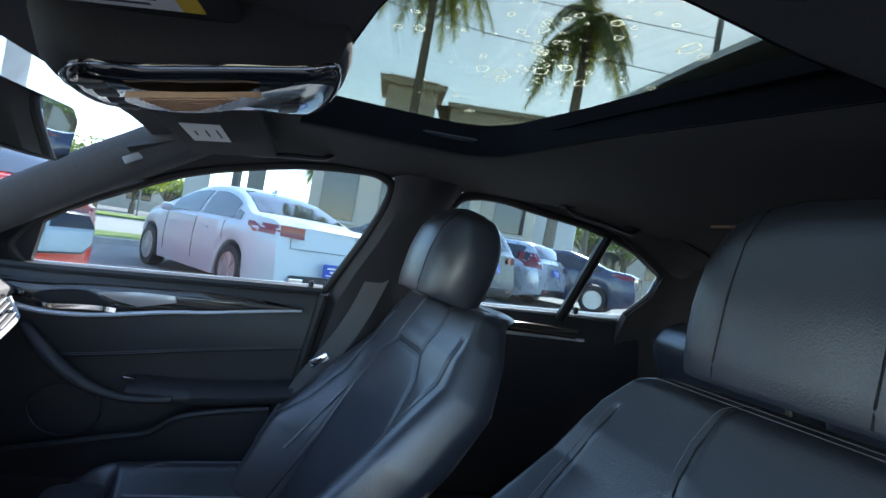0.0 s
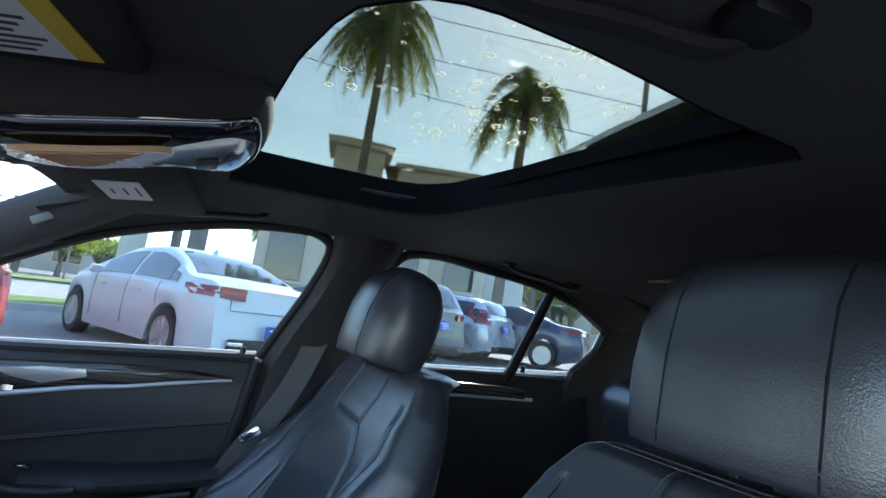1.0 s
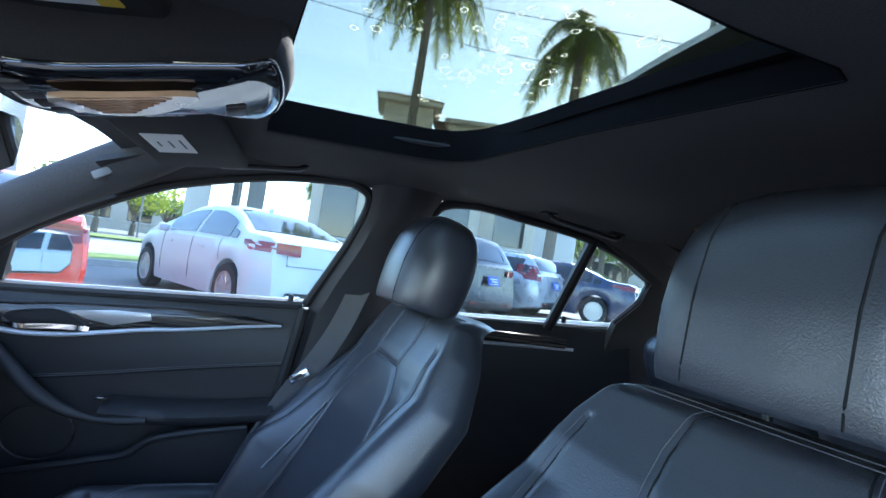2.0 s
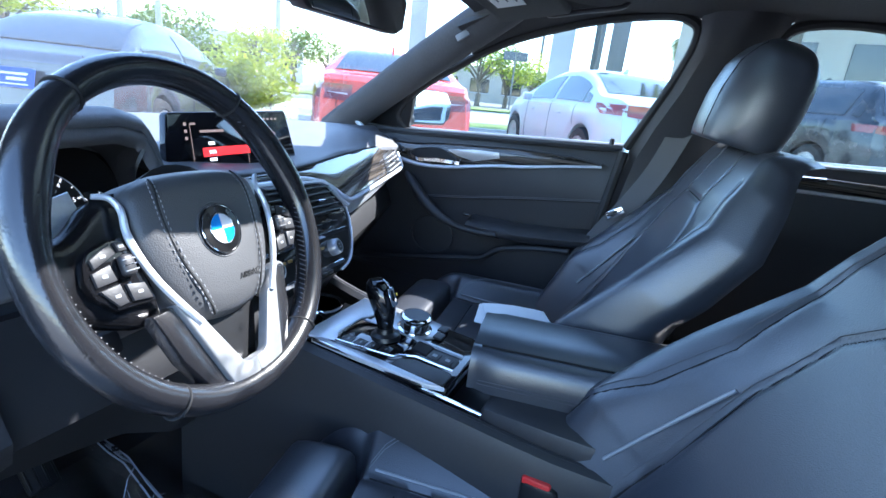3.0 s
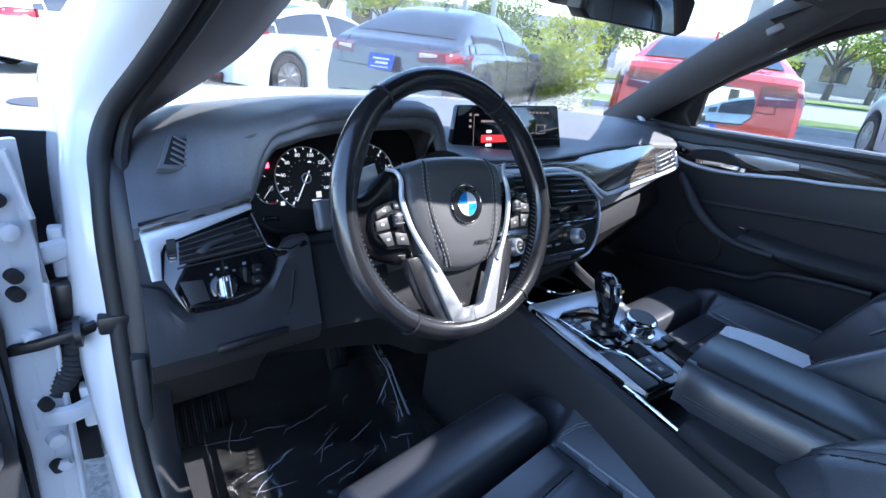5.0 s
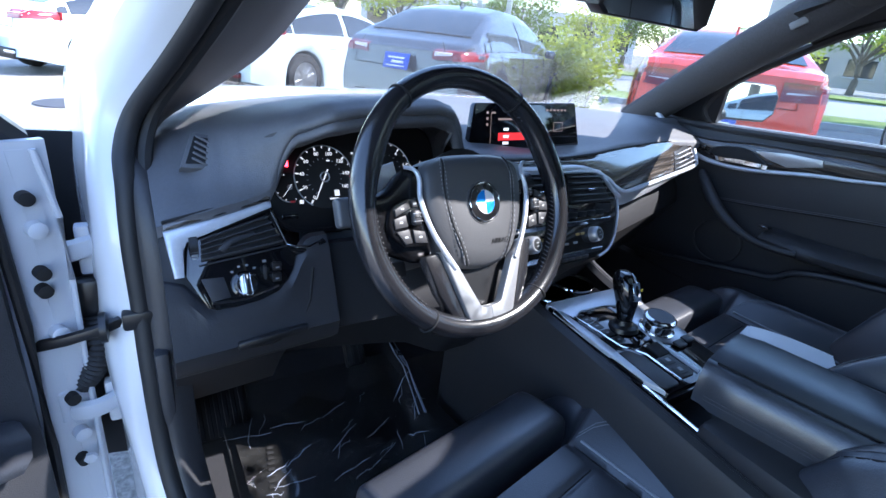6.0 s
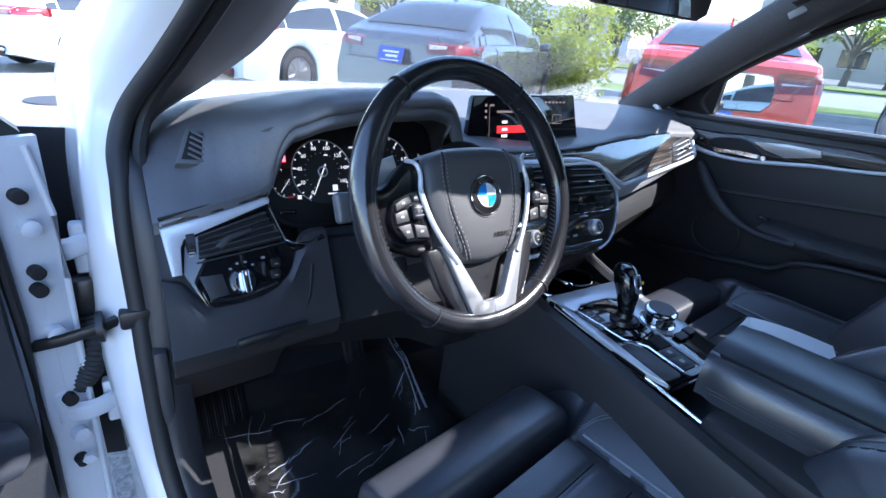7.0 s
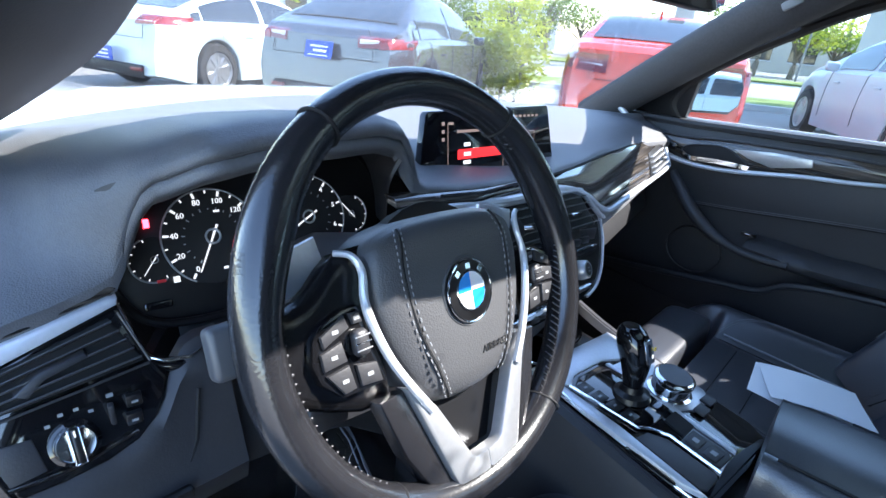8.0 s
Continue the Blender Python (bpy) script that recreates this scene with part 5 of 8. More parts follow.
yz_plate([(-0.6905, 0.8285), (-0.6400, 0.8425), (-0.5811, 0.8576), (-0.5755, 0.8545), (-0.5628, 0.8105), (-0.5520, 0.7915), (-0.5570, 0.7760), (-0.5660, 0.7640), (-0.5823, 0.7520), (-0.6071, 0.7455), (-0.6400, 0.7435), (-0.6665, 0.7445), (-0.6765, 0.7486), (-0.6975, 0.7893)], off(0.0), 0.02, GLOSS, "switch_panel", dashboard, "gloss black panel", 0.004)

# left air vent
vent = thing("air_vent", "black slatted air vent at the driver's end of the dashboard", "air vent", "air vents")
yz_plate([(-0.6741, 0.8315), (-0.5862, 0.8500), (-0.5660, 0.8100), (-0.6774, 0.8030)], off(-0.0015), 0.012, SEAMMAT, "shaft", vent)
for k in range(5):
    f = (k + 0.3) / 5
    a = Vector((lerp(-0.6741, -0.6774, f), 0, lerp(0.8315, 0.8030, f)))
    b = Vector((lerp(-0.5862, -0.5660, f), 0, lerp(0.8500, 0.8100, f)))
    a.y, b.y = left_y(a.x, a.z) - 0.004, left_y(b.x, b.z) - 0.004
    part("slat", ribbon([a, (a + b) / 2, b], 0.0048, 0.0014, up=(0, 0.80, -0.6)), DARK, vent)
    part("slat_edge", tube([a + Vector((0, -0.004, 0.003)), b + Vector((0, -0.004, 0.003))], 0.0006, 5), STALK_GREY, vent)
part("rim", tube([(x, left_y(x, z) - 0.003, z) for x, z in ((-0.5790, 0.8530), (-0.5630, 0.8100))], 0.0011, 6), STALK_GREY, vent)
part("lower_rim", tube([(x, left_y(x, z) - 0.003, z) for x, z in ((-0.6800, 0.8010), (-0.6200, 0.8045), (-0.5640, 0.8085))], 0.0012, 6), DARK, vent)
yz_plate([(-0.6560, 0.8195), (-0.6400, 0.8290), (-0.6080, 0.8340), (-0.6060, 0.8305), (-0.6360, 0.8240), (-0.6480, 0.8150)], off(-0.012), 0.014, DARK, "tab", vent, "", 0.001)
part("thumb_wheel", lathe([(0.0100, -0.0060), (0.0175, -0.0050), (0.0175, 0.0050), (0.0100, 0.0060)], 24, Matrix.Translation((-0.6835, left_y(-0.6835, 0.82) + 0.010, 0.8205)) @ Matrix.Rotation(radians(90), 4, 'Y')), BLACK, vent)
for k in range(6):
    z = 0.8090 + 0.0050 * k
    part("wheel_mark", box((-0.6835, left_y(-0.6835, z) - 0.0062 + 0.9 * (z - 0.8205) ** 2 / 0.02, z), (0.0072, 0.0012, 0.0022)), GREY_MARK, vent)

# light switch
lamp_switch = thing("light_switch", "silver rotary headlight switch on a gloss black panel", "light switch")
kc = Vector((-0.6265, left_y(-0.6265, 0.770) - 0.002, 0.770))
face = Matrix.Translation(kc) @ Matrix.Rotation(radians(6), 4, 'Z') @ Matrix.Rotation(radians(90 - 27), 4, 'X')
part("dial", lathe([(0.0150, 0), (0.0148, 0.006), (0.0130, 0.009), (0.0, 0.0065)], 32, face), CHROME, lamp_switch, "polished metal dial")
part("dial_collar", lathe([(0.0180, -0.004), (0.0180, 0.002), (0.0152, 0.003), (0.0152, -0.004)], 32, face), GLOSS, lamp_switch)
part("grip", moved(box((0, 0, 0.011), (0.0060, 0.0280, 0.010), 0.002), face), BLACK, lamp_switch, "black grip bar")
for gx in (-0.0036, 0.0036):
    part("grip_edge", moved(box((gx, 0, 0.0115), (0.0012, 0.0290, 0.0110), 0.0005), face), CHROME, lamp_switch, "bright chrome grip edge")
part("grip_tip", moved(box((0, -0.0145, 0.011), (0.0075, 0.002, 0.010), 0.0007), face), CHROME, lamp_switch, "bright chrome grip edge")
part("dial_mark", moved(box((0, 0.0100, 0.0166), (0.0014, 0.005, 0.0008)), face), WHITE_MARK, lamp_switch)
yz_plate([(-0.6800, 0.7845), (-0.6520, 0.7825), (-0.6465, 0.7575), (-0.6700, 0.7560)], off(-0.001), 0.006, DARK, "blank_cover", lamp_switch, "", 0.001)
part("chrome_strip", tube(smooth_path([(x, left_y(x, z) - 0.003, z) for x, z in ((-0.6710, 0.7555), (-0.6363, 0.7535), (-0.6180, 0.7550), (-0.5825, 0.7611))], 4), 0.0017, 6), CHROME, lamp_switch)
for x, z in ((-0.5811, 0.7845), (-0.5834, 0.7710)):
    part("button", box((x, left_y(x, z) - 0.001, z), (0.0120, 0.006, 0.0120), 0.001), BLACK, lamp_switch)
    part("button_mark", box((x, left_y(x, z) - 0.0050, z), (0.005, 0.001, 0.002)), GREY_MARK, lamp_switch)
part("slider", box((-0.5985, left_y(-0.5985, 0.779) - 0.001, 0.779), (0.0045, 0.007, 0.022), 0.0015), DARK, lamp_switch)
part("slider_mark", box((-0.5975, left_y(-0.5975, 0.7935) - 0.001, 0.7935), (0.0050, 0.001, 0.0035)), GREY_MARK, lamp_switch)
for k in range(4):
    a = radians(50 + 27 * k)
    x, z = kc.x + 0.0225 * math.cos(a), kc.z + 0.0225 * math.sin(a)
    part("switch_mark", box((x, left_y(x, z) - 0.001, z), (0.0036, 0.001, 0.0026)), GREY_MARK, lamp_switch)

# defroster grille at the left end
side_grille = thing("defroster_grille", "small slotted window defroster grille in the dash top", "air vent", "air vents")
gm = Matrix.Translation((-0.653, 0.305, 0.9165)) @ Matrix.Rotation(radians(-6), 4, 'Z') @ Matrix.Rotation(radians(14), 4, 'Y') @ Matrix.Rotation(radians(42), 4, 'X') @ Matrix.Diagonal((1.2, 1, 1, 1))
GP = [(-0.0200, -0.0330), (0.0080, -0.0260), (0.0230, 0.0060), (0.0190, 0.0330), (-0.0140, 0.0310)]
part("plate", prism(GP, 0.012, gm @ Matrix.Translation((0, 0, 0.005)), 0.003), SOFT, side_grille)
part("opening", prism([(x * 0.74, y * 0.76) for x, y in GP], 0.004, gm @ Matrix.Translation((0, 0, 0.0058))), SEAMMAT, side_grille)
for k in range(5):
    y = -0.0190 + 0.0092 * k
    part("slat", moved(box((0.001 + 0.0008 * k, y, 0.0068), (0.022 + 0.0015 * k, 0.0030, 0.003), 0.0008, 1, Matrix.Rotation(radians(-24), 4, 'Z')), gm), SOFT, side_grille)
screen_grille = thing("defroster_grille", "slotted windshield grille beside the display", "air vent", "air vents")
part("plate", prism([(-0.026, -0.03), (0.026, -0.03), (0.026, 0.03), (-0.026, 0.03)], 0.004, Matrix.Translation((-0.215, 0.430, 0.9500)) @ Matrix.Rotation(radians(-25), 4, 'Z') @ Matrix.Rotation(radians(3), 4, 'X'), 0.001), SEAMMAT, screen_grille)
for k in range(8):
    part("slat", box((-0.2350 + 0.0058 * k, 0.430 - 0.0026 * k, 0.9505), (0.0028, 0.056, 0.004), 0.001, 1, Matrix.Rotation(radians(-25), 4, 'Z')), SOFT, screen_grille)

# ---- instrument cluster ----
cluster = thing("instrument_cluster", "black instrument cluster with white round dials", "instrument cluster")
CM = Matrix.Translation((-0.4785, dial_y(-0.4785, 0.8775), 0.8775)) @ Matrix.Rotation(radians(6.8), 4, 'Z') @ Matrix.Rotation(radians(90 - 21.8), 4, 'X') @ Matrix.Rotation(radians(-3.5), 4, 'Z')
HOUSING = [(-0.099, 0.022), (-0.101, -0.010), (-0.094, -0.045), (-0.074, -0.072), (-0.040, -0.082), (0.02, -0.083), (0.10, -0.080), (0.18, -0.066), (0.212, -0.030), (0.224, 0.010), (0.218, 0.055), (0.19, 0.085), (0.12, 0.095), (0.03, 0.092), (-0.05, 0.070), (-0.088, 0.046)]
part("housing", prism([(p.x, p.y) for p in smooth_path([(x, y, 0) for x, y in HOUSING], 3, True)], 0.02, CM, 0.004), BLACK, cluster)
part("bezel", tube([CM @ p for p in smooth_path([(x * 1.005, y * 1.005, 0.004) for x, y in HOUSING[:9]], 4)], 0.0045, 8), BLACK, cluster, "dark rolled bezel")


def dial(cx, cy, r, a0, a1, ticks, numbers, needle, parent, thick=0.0010):
    face = part("dial", lathe([(r, 0), (r, 0.002), (0, 0.0022)], 40, CM @ Matrix.Translation((cx, cy, 0.001))), SEAMMAT, parent, "black round dial")
    ring = [CM @ Vector((cx + r * math.cos(radians(a)), cy + r * math.sin(radians(a)), 0.004)) for a in np.linspace(a0 + 4, a1 - 4, 48)]
    part("dial_ring", tube(ring, thick, 6), GREY_MARK, face)
    for k in range(ticks):
        a = radians(lerp(a0, a1, k / (ticks - 1)))
        m = CM @ Matrix.Translation((cx, cy, 0.0042)) @ Matrix.Rotation(a, 4, 'Z')
        long = k % 2 == 0
        part("tick", moved(box((r * (0.91 if long else 0.94), 0, 0), (r * (0.11 if long else 0.06), r * (0.045 if long else 0.03), 0.0006)), m), WHITE_MARK, face)
        if len(numbers):
            part("inner_tick", moved(box((r * 0.58, 0, 0), (r * (0.07 if long else 0.04), r * 0.022, 0.0006)), m), GREY_MARK, face)
    for k, body in enumerate(numbers):
        a = radians(lerp(a0, a1, k / (len(numbers) - 1)))
        part("numeral", text_bm(body, r * 0.165, CM @ Matrix.Translation((cx + r * 0.755 * math.cos(a), cy + r * 0.755 * math.sin(a), 0.0042))), WHITE_MARK, face)
    a = radians(needle)
    m = CM @ Matrix.Translation((cx, cy, 0.006)) @ Matrix.Rotation(a, 4, 'Z')
    part("needle", moved(prism([(-r * 0.26, -r * 0.022), (r * 0.80, -r * 0.012), (r * 0.80, r * 0.012), (-r * 0.26, r * 0.022)], 0.001), m), WHITE_MARK, face)
    hub = [m @ Vector((r * 0.15 * math.cos(q), r * 0.15 * math.sin(q), 0)) for q in (2 * math.pi * j / 20 for j in range(20))]
    part("hub_ring", tube(hub, r * 0.025, 5, closed=True), GREY_MARK, face)
    return face


RD = 0.0500
dial(0.0, 0.0, RD, 238, -24, 17, ["0", "20", "40", "60", "80", "100", "120", "140", "160"], 243, cluster)
dial(0.1150, 0.007, RD, 204, -58, 15, ["0", "1", "2", "3", "4", "5", "6", "7"], 208, cluster)
dial(-0.0590, -0.0150, 0.0225, 110, 296, 9, [], 232, cluster, 0.0009)
dial(0.1760, 0.0040, 0.0240, 62, -78, 9, [], 130, cluster, 0.0009)
part("telltale", moved(box((-0.0600, 0.0210, 0.003), (0.0050, 0.0085, 0.001)), CM), RED_LIGHT, cluster, "lit red warning light")
part("red_zone", tube([CM @ Vector((0.1150 + 0.047 * math.cos(radians(a)), 0.007 + 0.047 * math.sin(radians(a)), 0.005)) for a in (-32, -40, -48, -56)], 0.0015, 5), RED_MARK, cluster)
part("fuel_red", moved(box((-0.0560, -0.0370, 0.005), (0.0080, 0.003, 0.001)), CM), RED_MARK, cluster)
part("fuel_symbol", moved(box((-0.0420, -0.0380, 0.005), (0.0060, 0.0060, 0.001)), CM), WHITE_MARK, cluster)
for x, y, w, h in ((0.0190, -0.0260, 0.0085, 0.0095), (0.0140, -0.0350, 0.016, 0.0025), (0.0440, -0.0260, 0.0060, 0.0080), (0.0560, 0.0380, 0.012, 0.0025), (0.0620, 0.0310, 0.010, 0.0025), (0.0080, 0.0260, 0.0060, 0.0022), (0.1100, -0.0280, 0.014, 0.0045)):
    part("trip_readout", moved(box((x, y, 0.0045), (w, h, 0.0006)), CM), WHITE_MARK, cluster)
part("lower_bezel", tube([CM @ Vector(p) for p in ((0.058, -0.046, 0.005), (0.10, -0.040, 0.006), (0.155, -0.038, 0.006))], 0.0015, 6), GREY_MARK, cluster)
part("reset_key", moved(box((-0.0620, -0.0600, 0.003), (0.026, 0.008, 0.004), 0.002), CM), GLOSS, cluster)
part("chrome_arc", tube([(-0.565, 0.202, 0.810), (-0.552, 0.197, 0.804), (-0.530, 0.195, 0.802), (-0.512, 0.200, 0.809)], [0.0006, 0.0020, 0.0020, 0.0006], 8), CHROME, cluster, "bright chrome arc below the dials")
part("arc_cup", tube(smooth_path([(-0.572, 0.212, 0.812), (-0.558, 0.204, 0.798), (-0.530, 0.200, 0.793), (-0.505, 0.208, 0.802)], 4), 0.0075, 10), GLOSS, cluster)

# ---- display ----
display = thing("display", "glossy touch display standing on the dashboard", "display")
DM = Matrix.Translation((-0.041, 0.3245, 0.946)) @ Matrix.Rotation(radians(2.9), 4, 'Z') @ Matrix.Rotation(radians(90 - 8.5), 4, 'X')
part("case", moved(prism([(-0.152, -0.056), (0.154, -0.053), (0.157, -0.046), (0.134, 0.050), (0.129, 0.0545), (-0.134, 0.0505), (-0.139, 0.046), (-0.155, -0.050)], 0.012, None, 0.002), DM), SCREEN, display)
part("list_bar", moved(box((-0.026, -0.0125, 0.0008), (0.105, 0.0145, 0.0006)), DM), SCREEN_RED, display, "glowing red menu bar")
part("bar_text", moved(box((-0.0590, -0.0125, 0.0014), (0.014, 0.0055, 0.0004)), DM), SCREEN_TEXT, display)
part("menu_text", text_bm("1140", 0.0085, DM @ Matrix.Translation((-0.0570, -0.0370, 0.0010)), 0.0002), SCREEN_TEXT, display)
for y, w in ((0.0015, 0.013), (-0.0250, 0.015)):
    part("menu_text", moved(box((-0.0590, y, 0.0008), (w, 0.0055, 0.0004)), DM), SCREEN_TEXT, display)
for y in (0.0330, 0.0220, 0.0110):
    part("icon", moved(box((-0.1070, y, 0.0008), (0.005, 0.005, 0.0004)), DM), SCREEN_GREY, display)
part("menu_text", moved(box((-0.0920, 0.0330, 0.0008), (0.010, 0.0035, 0.0004)), DM), SCREEN_GREY, display)
part("menu_text", moved(box((-0.055, 0.0210, 0.0008), (0.050, 0.0040, 0.0004)), DM), SCREEN_GREY, display)
for k in range(6):
    part("menu_text", moved(box((0.050 + 0.0105 * k, 0.0390, 0.0008), (0.006, 0.0035, 0.0004)), DM), SCREEN_GREY, display)
part("divider", moved(box((0.022, -0.004, 0.0008), (0.0008, 0.080, 0.0004)), DM), SCREEN_GREY, display)
part("divider", moved(box((-0.098, -0.004, 0.0008), (0.0008, 0.075, 0.0004)), DM), SCREEN_GREY, display)
part("widget_frame", tube([DM @ Vector((0.085 + x, y, 0.001)) for x, y in ((-0.013, -0.004), (0.013, -0.004), (0.013, 0.014), (-0.013, 0.014))], 0.0006, 4, closed=True), SCREEN_GREY, display)
part("foot", box((-0.02, 0.350, 0.888), (0.20, 0.05, 0.03), 0.006), BLACK, display)

# ---- centre and right trim ----
wood_top = [(-0.30, 0.921), (-0.22, 0.917), (-0.10, 0.910), (0.02, 0.902), (0.112, 0.9005), (0.2725, 0.9025), (0.45, 0.9010), (0.60, 0.8930), (0.70, 0.8860)]
wood_bot = [(-0.30, 0.911), (-0.10, 0.899), (0.03, 0.890), (0.10, 0.8760), (0.152, 0.8560), (0.188, 0.8330), (0.229, 0.8215), (0.32, 0.8230), (0.497, 0.8270), (0.70, 0.8330)]
rows = []
for i in range(61):
    x = lerp(-0.30, 0.685, i / 60)
    a, b = curve_at(wood_bot, x), curve_at(wood_top, x)
    rows.append([Vector((x, trim_y(x, lerp(a, b, g)) - 0.003 * math.sin(math.pi * g), lerp(a, b, g))) for g in (0, 0.25, 0.5, 0.75, 1)])
part("wood_trim", plate(rows, 0.02, (0, 1, 0)), WOOD, dashboard, "glossy dark wood panel")
edge = smooth_path([(x, trim_y(x, z) - 0.004, z) for x, z in [(-0.30, 0.906), (-0.10, 0.8940), (0.03, 0.885), (0.10, 0.8710), (0.152, 0.8510), (0.188, 0.8280), (0.229, 0.8165), (0.32, 0.8180), (0.497, 0.8220), (0.667, 0.8280), (0.690, 0.8420), (0.694, 0.8700)]], 6)
part("aluminium_trim", tube(edge, 0.0058, 8, up=(0, 1, 0)), ALU, dashboard, "satin aluminium edge")
rows = []
for i in range(14):
    x = lerp(-0.26, 0.105, i / 13)
    t, b = curve_at(wood_bot, x) - 0.004, max(0.8816 - 0.085 * x, 0.8735)
    b = min(b, t - 0.004)
    rows.append([Vector((x, trim_y(x, t) - 0.003, t)), Vector((x, trim_y(x, b) - 0.004, b))])
part("aluminium_band", plate(rows, 0.012, (0, 1, 0)), ALU, dashboard, "satin aluminium band")
silver = []
for i in range(22):
    x = lerp(0.184, 0.690, i / 21)
    t = curve_at([(0.184, 0.826), (0.229, 0.8135), (0.32, 0.8150), (0.497, 0.8190), (0.690, 0.8250)], x)
    b = curve_at([(0.184, 0.806), (0.237, 0.777), (0.300, 0.780), (0.402, 0.7870), (0.574, 0.8055), (0.690, 0.8200)], x)
    silver.append([Vector((x, trim_y(x, t) - 0.002, t)), Vector((x, trim_y(x, t) + 0.002, lerp(t, b, 0.5))), Vector((x, trim_y(x, t) + 0.010, b))])
part("silver_band", plate(silver, 0.015, (0, 1, 0)), ALU, dashboard, "brushed silver band")
part("pad_gap", tube([(x, trim_y(x, 0.9) - 0.001, curve_at(wood_top, x) + 0.002) for x in [lerp(-0.24, 0.685, i / 26) for i in range(27)]], 0.0024, 5), SEAMMAT, dashboard)
pv = thing("air_vent", "slatted air vent at the passenger end of the wood trim", "air vent", "air vents")
yz_plate([(0.545, 0.8740), (0.648, 0.8830), (0.667, 0.8350), (0.523, 0.8230)], lambda x, z: trim_y(x, z) - 0.005, 0.012, BLACK, "shaft", pv, "", 0.001)
for k in range(4):
    z = 0.838 + 0.0105 * k
    a, b = Vector((0.537 + 0.003 * k, 0, z - 0.002)), Vector((0.658 - 0.004 * k, 0, z + 0.006))
    a.y, b.y = trim_y(a.x, a.z) - 0.010, trim_y(b.x, b.z) - 0.010
    part("slat", ribbon([a, b], 0.0050, 0.002, up=(0, 0.8, -0.5)), ALU, pv)
part("tab", box((0.605, trim_y(0.605, 0.856) - 0.014, 0.857), (0.026, 0.008, 0.006), 0.002), CHROME, pv)

# centre stack
stack = thing("centre_stack", "gloss black centre stack with vents and climate controls", "climate panel")


def st(x, z, out=0.0):
    """A place on the leaning face of the stack, whose rows slope down to the passenger."""
    z = z - 0.085 * x
    return Vector((x + out * 0.2, 0.194 + 0.242 * (x - 0.068) + 0.522 * (z - 0.755) - out, z))


rows = []
for g in range(13):
    z = lerp(0.8816, 0.7185, g / 12)
    hw = curve_at([(0.7185, 0.100), (0.726, 0.140), (0.745, 0.172), (0.775, 0.198), (0.815, 0.215), (0.8816, 0.180)], z)
    rows.append([st(-0.03 + hw * u, z) for u in (-1, -0.6, -0.2, 0.2, 0.6, 1)])
part("panel", plate(rows, 0.04, (0, 1, 0)), GLOSS, stack)
for s0, s1, s2 in ((-0.165, -0.030, -0.030), (0.002, 0.118, 0.155)):
    v = part("vent", plate([[st(s0, z, 0.003) , st(lerp(s1, s2, (0.875 - z) / 0.055), z, 0.003)] for z in (0.875, 0.85, 0.820)], 0.006, (0, 1, 0)), SEAMMAT, stack)
    for k in range(5):
        z = 0.870 - 0.0108 * k
        e = lerp(s1, s2, (0.875 - z) / 0.055)
        part("slat", ribbon([st(s0, z, 0.008), st(e, z, 0.008)], 0.0062, 0.0016, up=(0, 0.85, -0.5)), BLACK, v)
        part("slat_edge", tube([st(s0, z + 0.0030, 0.0138), st(e, z + 0.0030, 0.0138)], 0.0007, 5), STALK_GREY, v)
    part("tab", moved(box((0, 0, 0), (0.026, 0.008, 0.0045), 0.0015, 2, Matrix.Rotation(radians(5), 4, 'Y')), Matrix.Translation(st((s0 + s1) / 2 + 0.01, 0.849, 0.014))), CHROME, v, "chrome vent tab")
part("vent_frame", tube(smooth_path([st(x, z, 0.006) for x, z in ((-0.20, 0.880), (-0.03, 0.880), (0.100, 0.880), (0.128, 0.872), (0.160, 0.846), (0.188, 0.828))], 5), 0.0048, 8), ALU, stack, "satin aluminium vent frame")
part("chrome_bar", ribbon([st(-0.205, 0.787, 0.004), st(-0.03, 0.787, 0.004), st(0.140, 0.787, 0.004)], 0.0040, 0.004), CHROME, stack, "chrome bar")
part("chrome_bar", ribbon([st(-0.180, 0.7345, 0.004), st(-0.03, 0.7345, 0.004), st(0.088, 0.7345, 0.004)], 0.0035, 0.004), CHROME, stack, "chrome bar")
for k in range(8):
    part("button", moved(box((0, 0, 0), (0.026, 0.006, 0.012), 0.0015, 2, Matrix.Rotation(radians(5), 4, 'Y')), Matrix.Translation(st(-0.130 + 0.0335 * k, 0.8010, 0.001))), BLACK, stack)
part("media_window", moved(box((0, 0, 0), (0.09, 0.004, 0.010), 0.001, 2, Matrix.Rotation(radians(5), 4, 'Y')), Matrix.Translation(st(-0.03, 0.8125, 0.001))), SCREEN, stack)
part("card_slot", moved(box((0, 0, 0), (0.050, 0.004, 0.020), 0.001, 2, Matrix.Rotation(radians(5), 4, 'Y')), Matrix.Translation(st(0.120, 0.8080, 0.001))), DARK, stack)
for x in (-0.1408, 0.0665):
    km = Matrix.Translation(st(x, 0.7605, 0.0)) @ Matrix.Rotation(radians(13.6), 4, 'Z') @ Matrix.Rotation(radians(90 - 27), 4, 'X')
    k = part("knob", lathe([(0.0165, 0), (0.0165, 0.006), (0.0150, 0.016), (0.0130, 0.018), (0.0, 0.0172)], 30, km), SATIN, stack, "silver temperature knob")
    part("knob_face", lathe([(0.0105, 0.0182), (0.0, 0.0186)], 20, km), BLACK, k)
    for q in (-0.003, 0.003):
        part("knob_mark", moved(box((0, q, 0.0190), (0.007, 0.0018, 0.0004)), km), GREY_MARK, k)
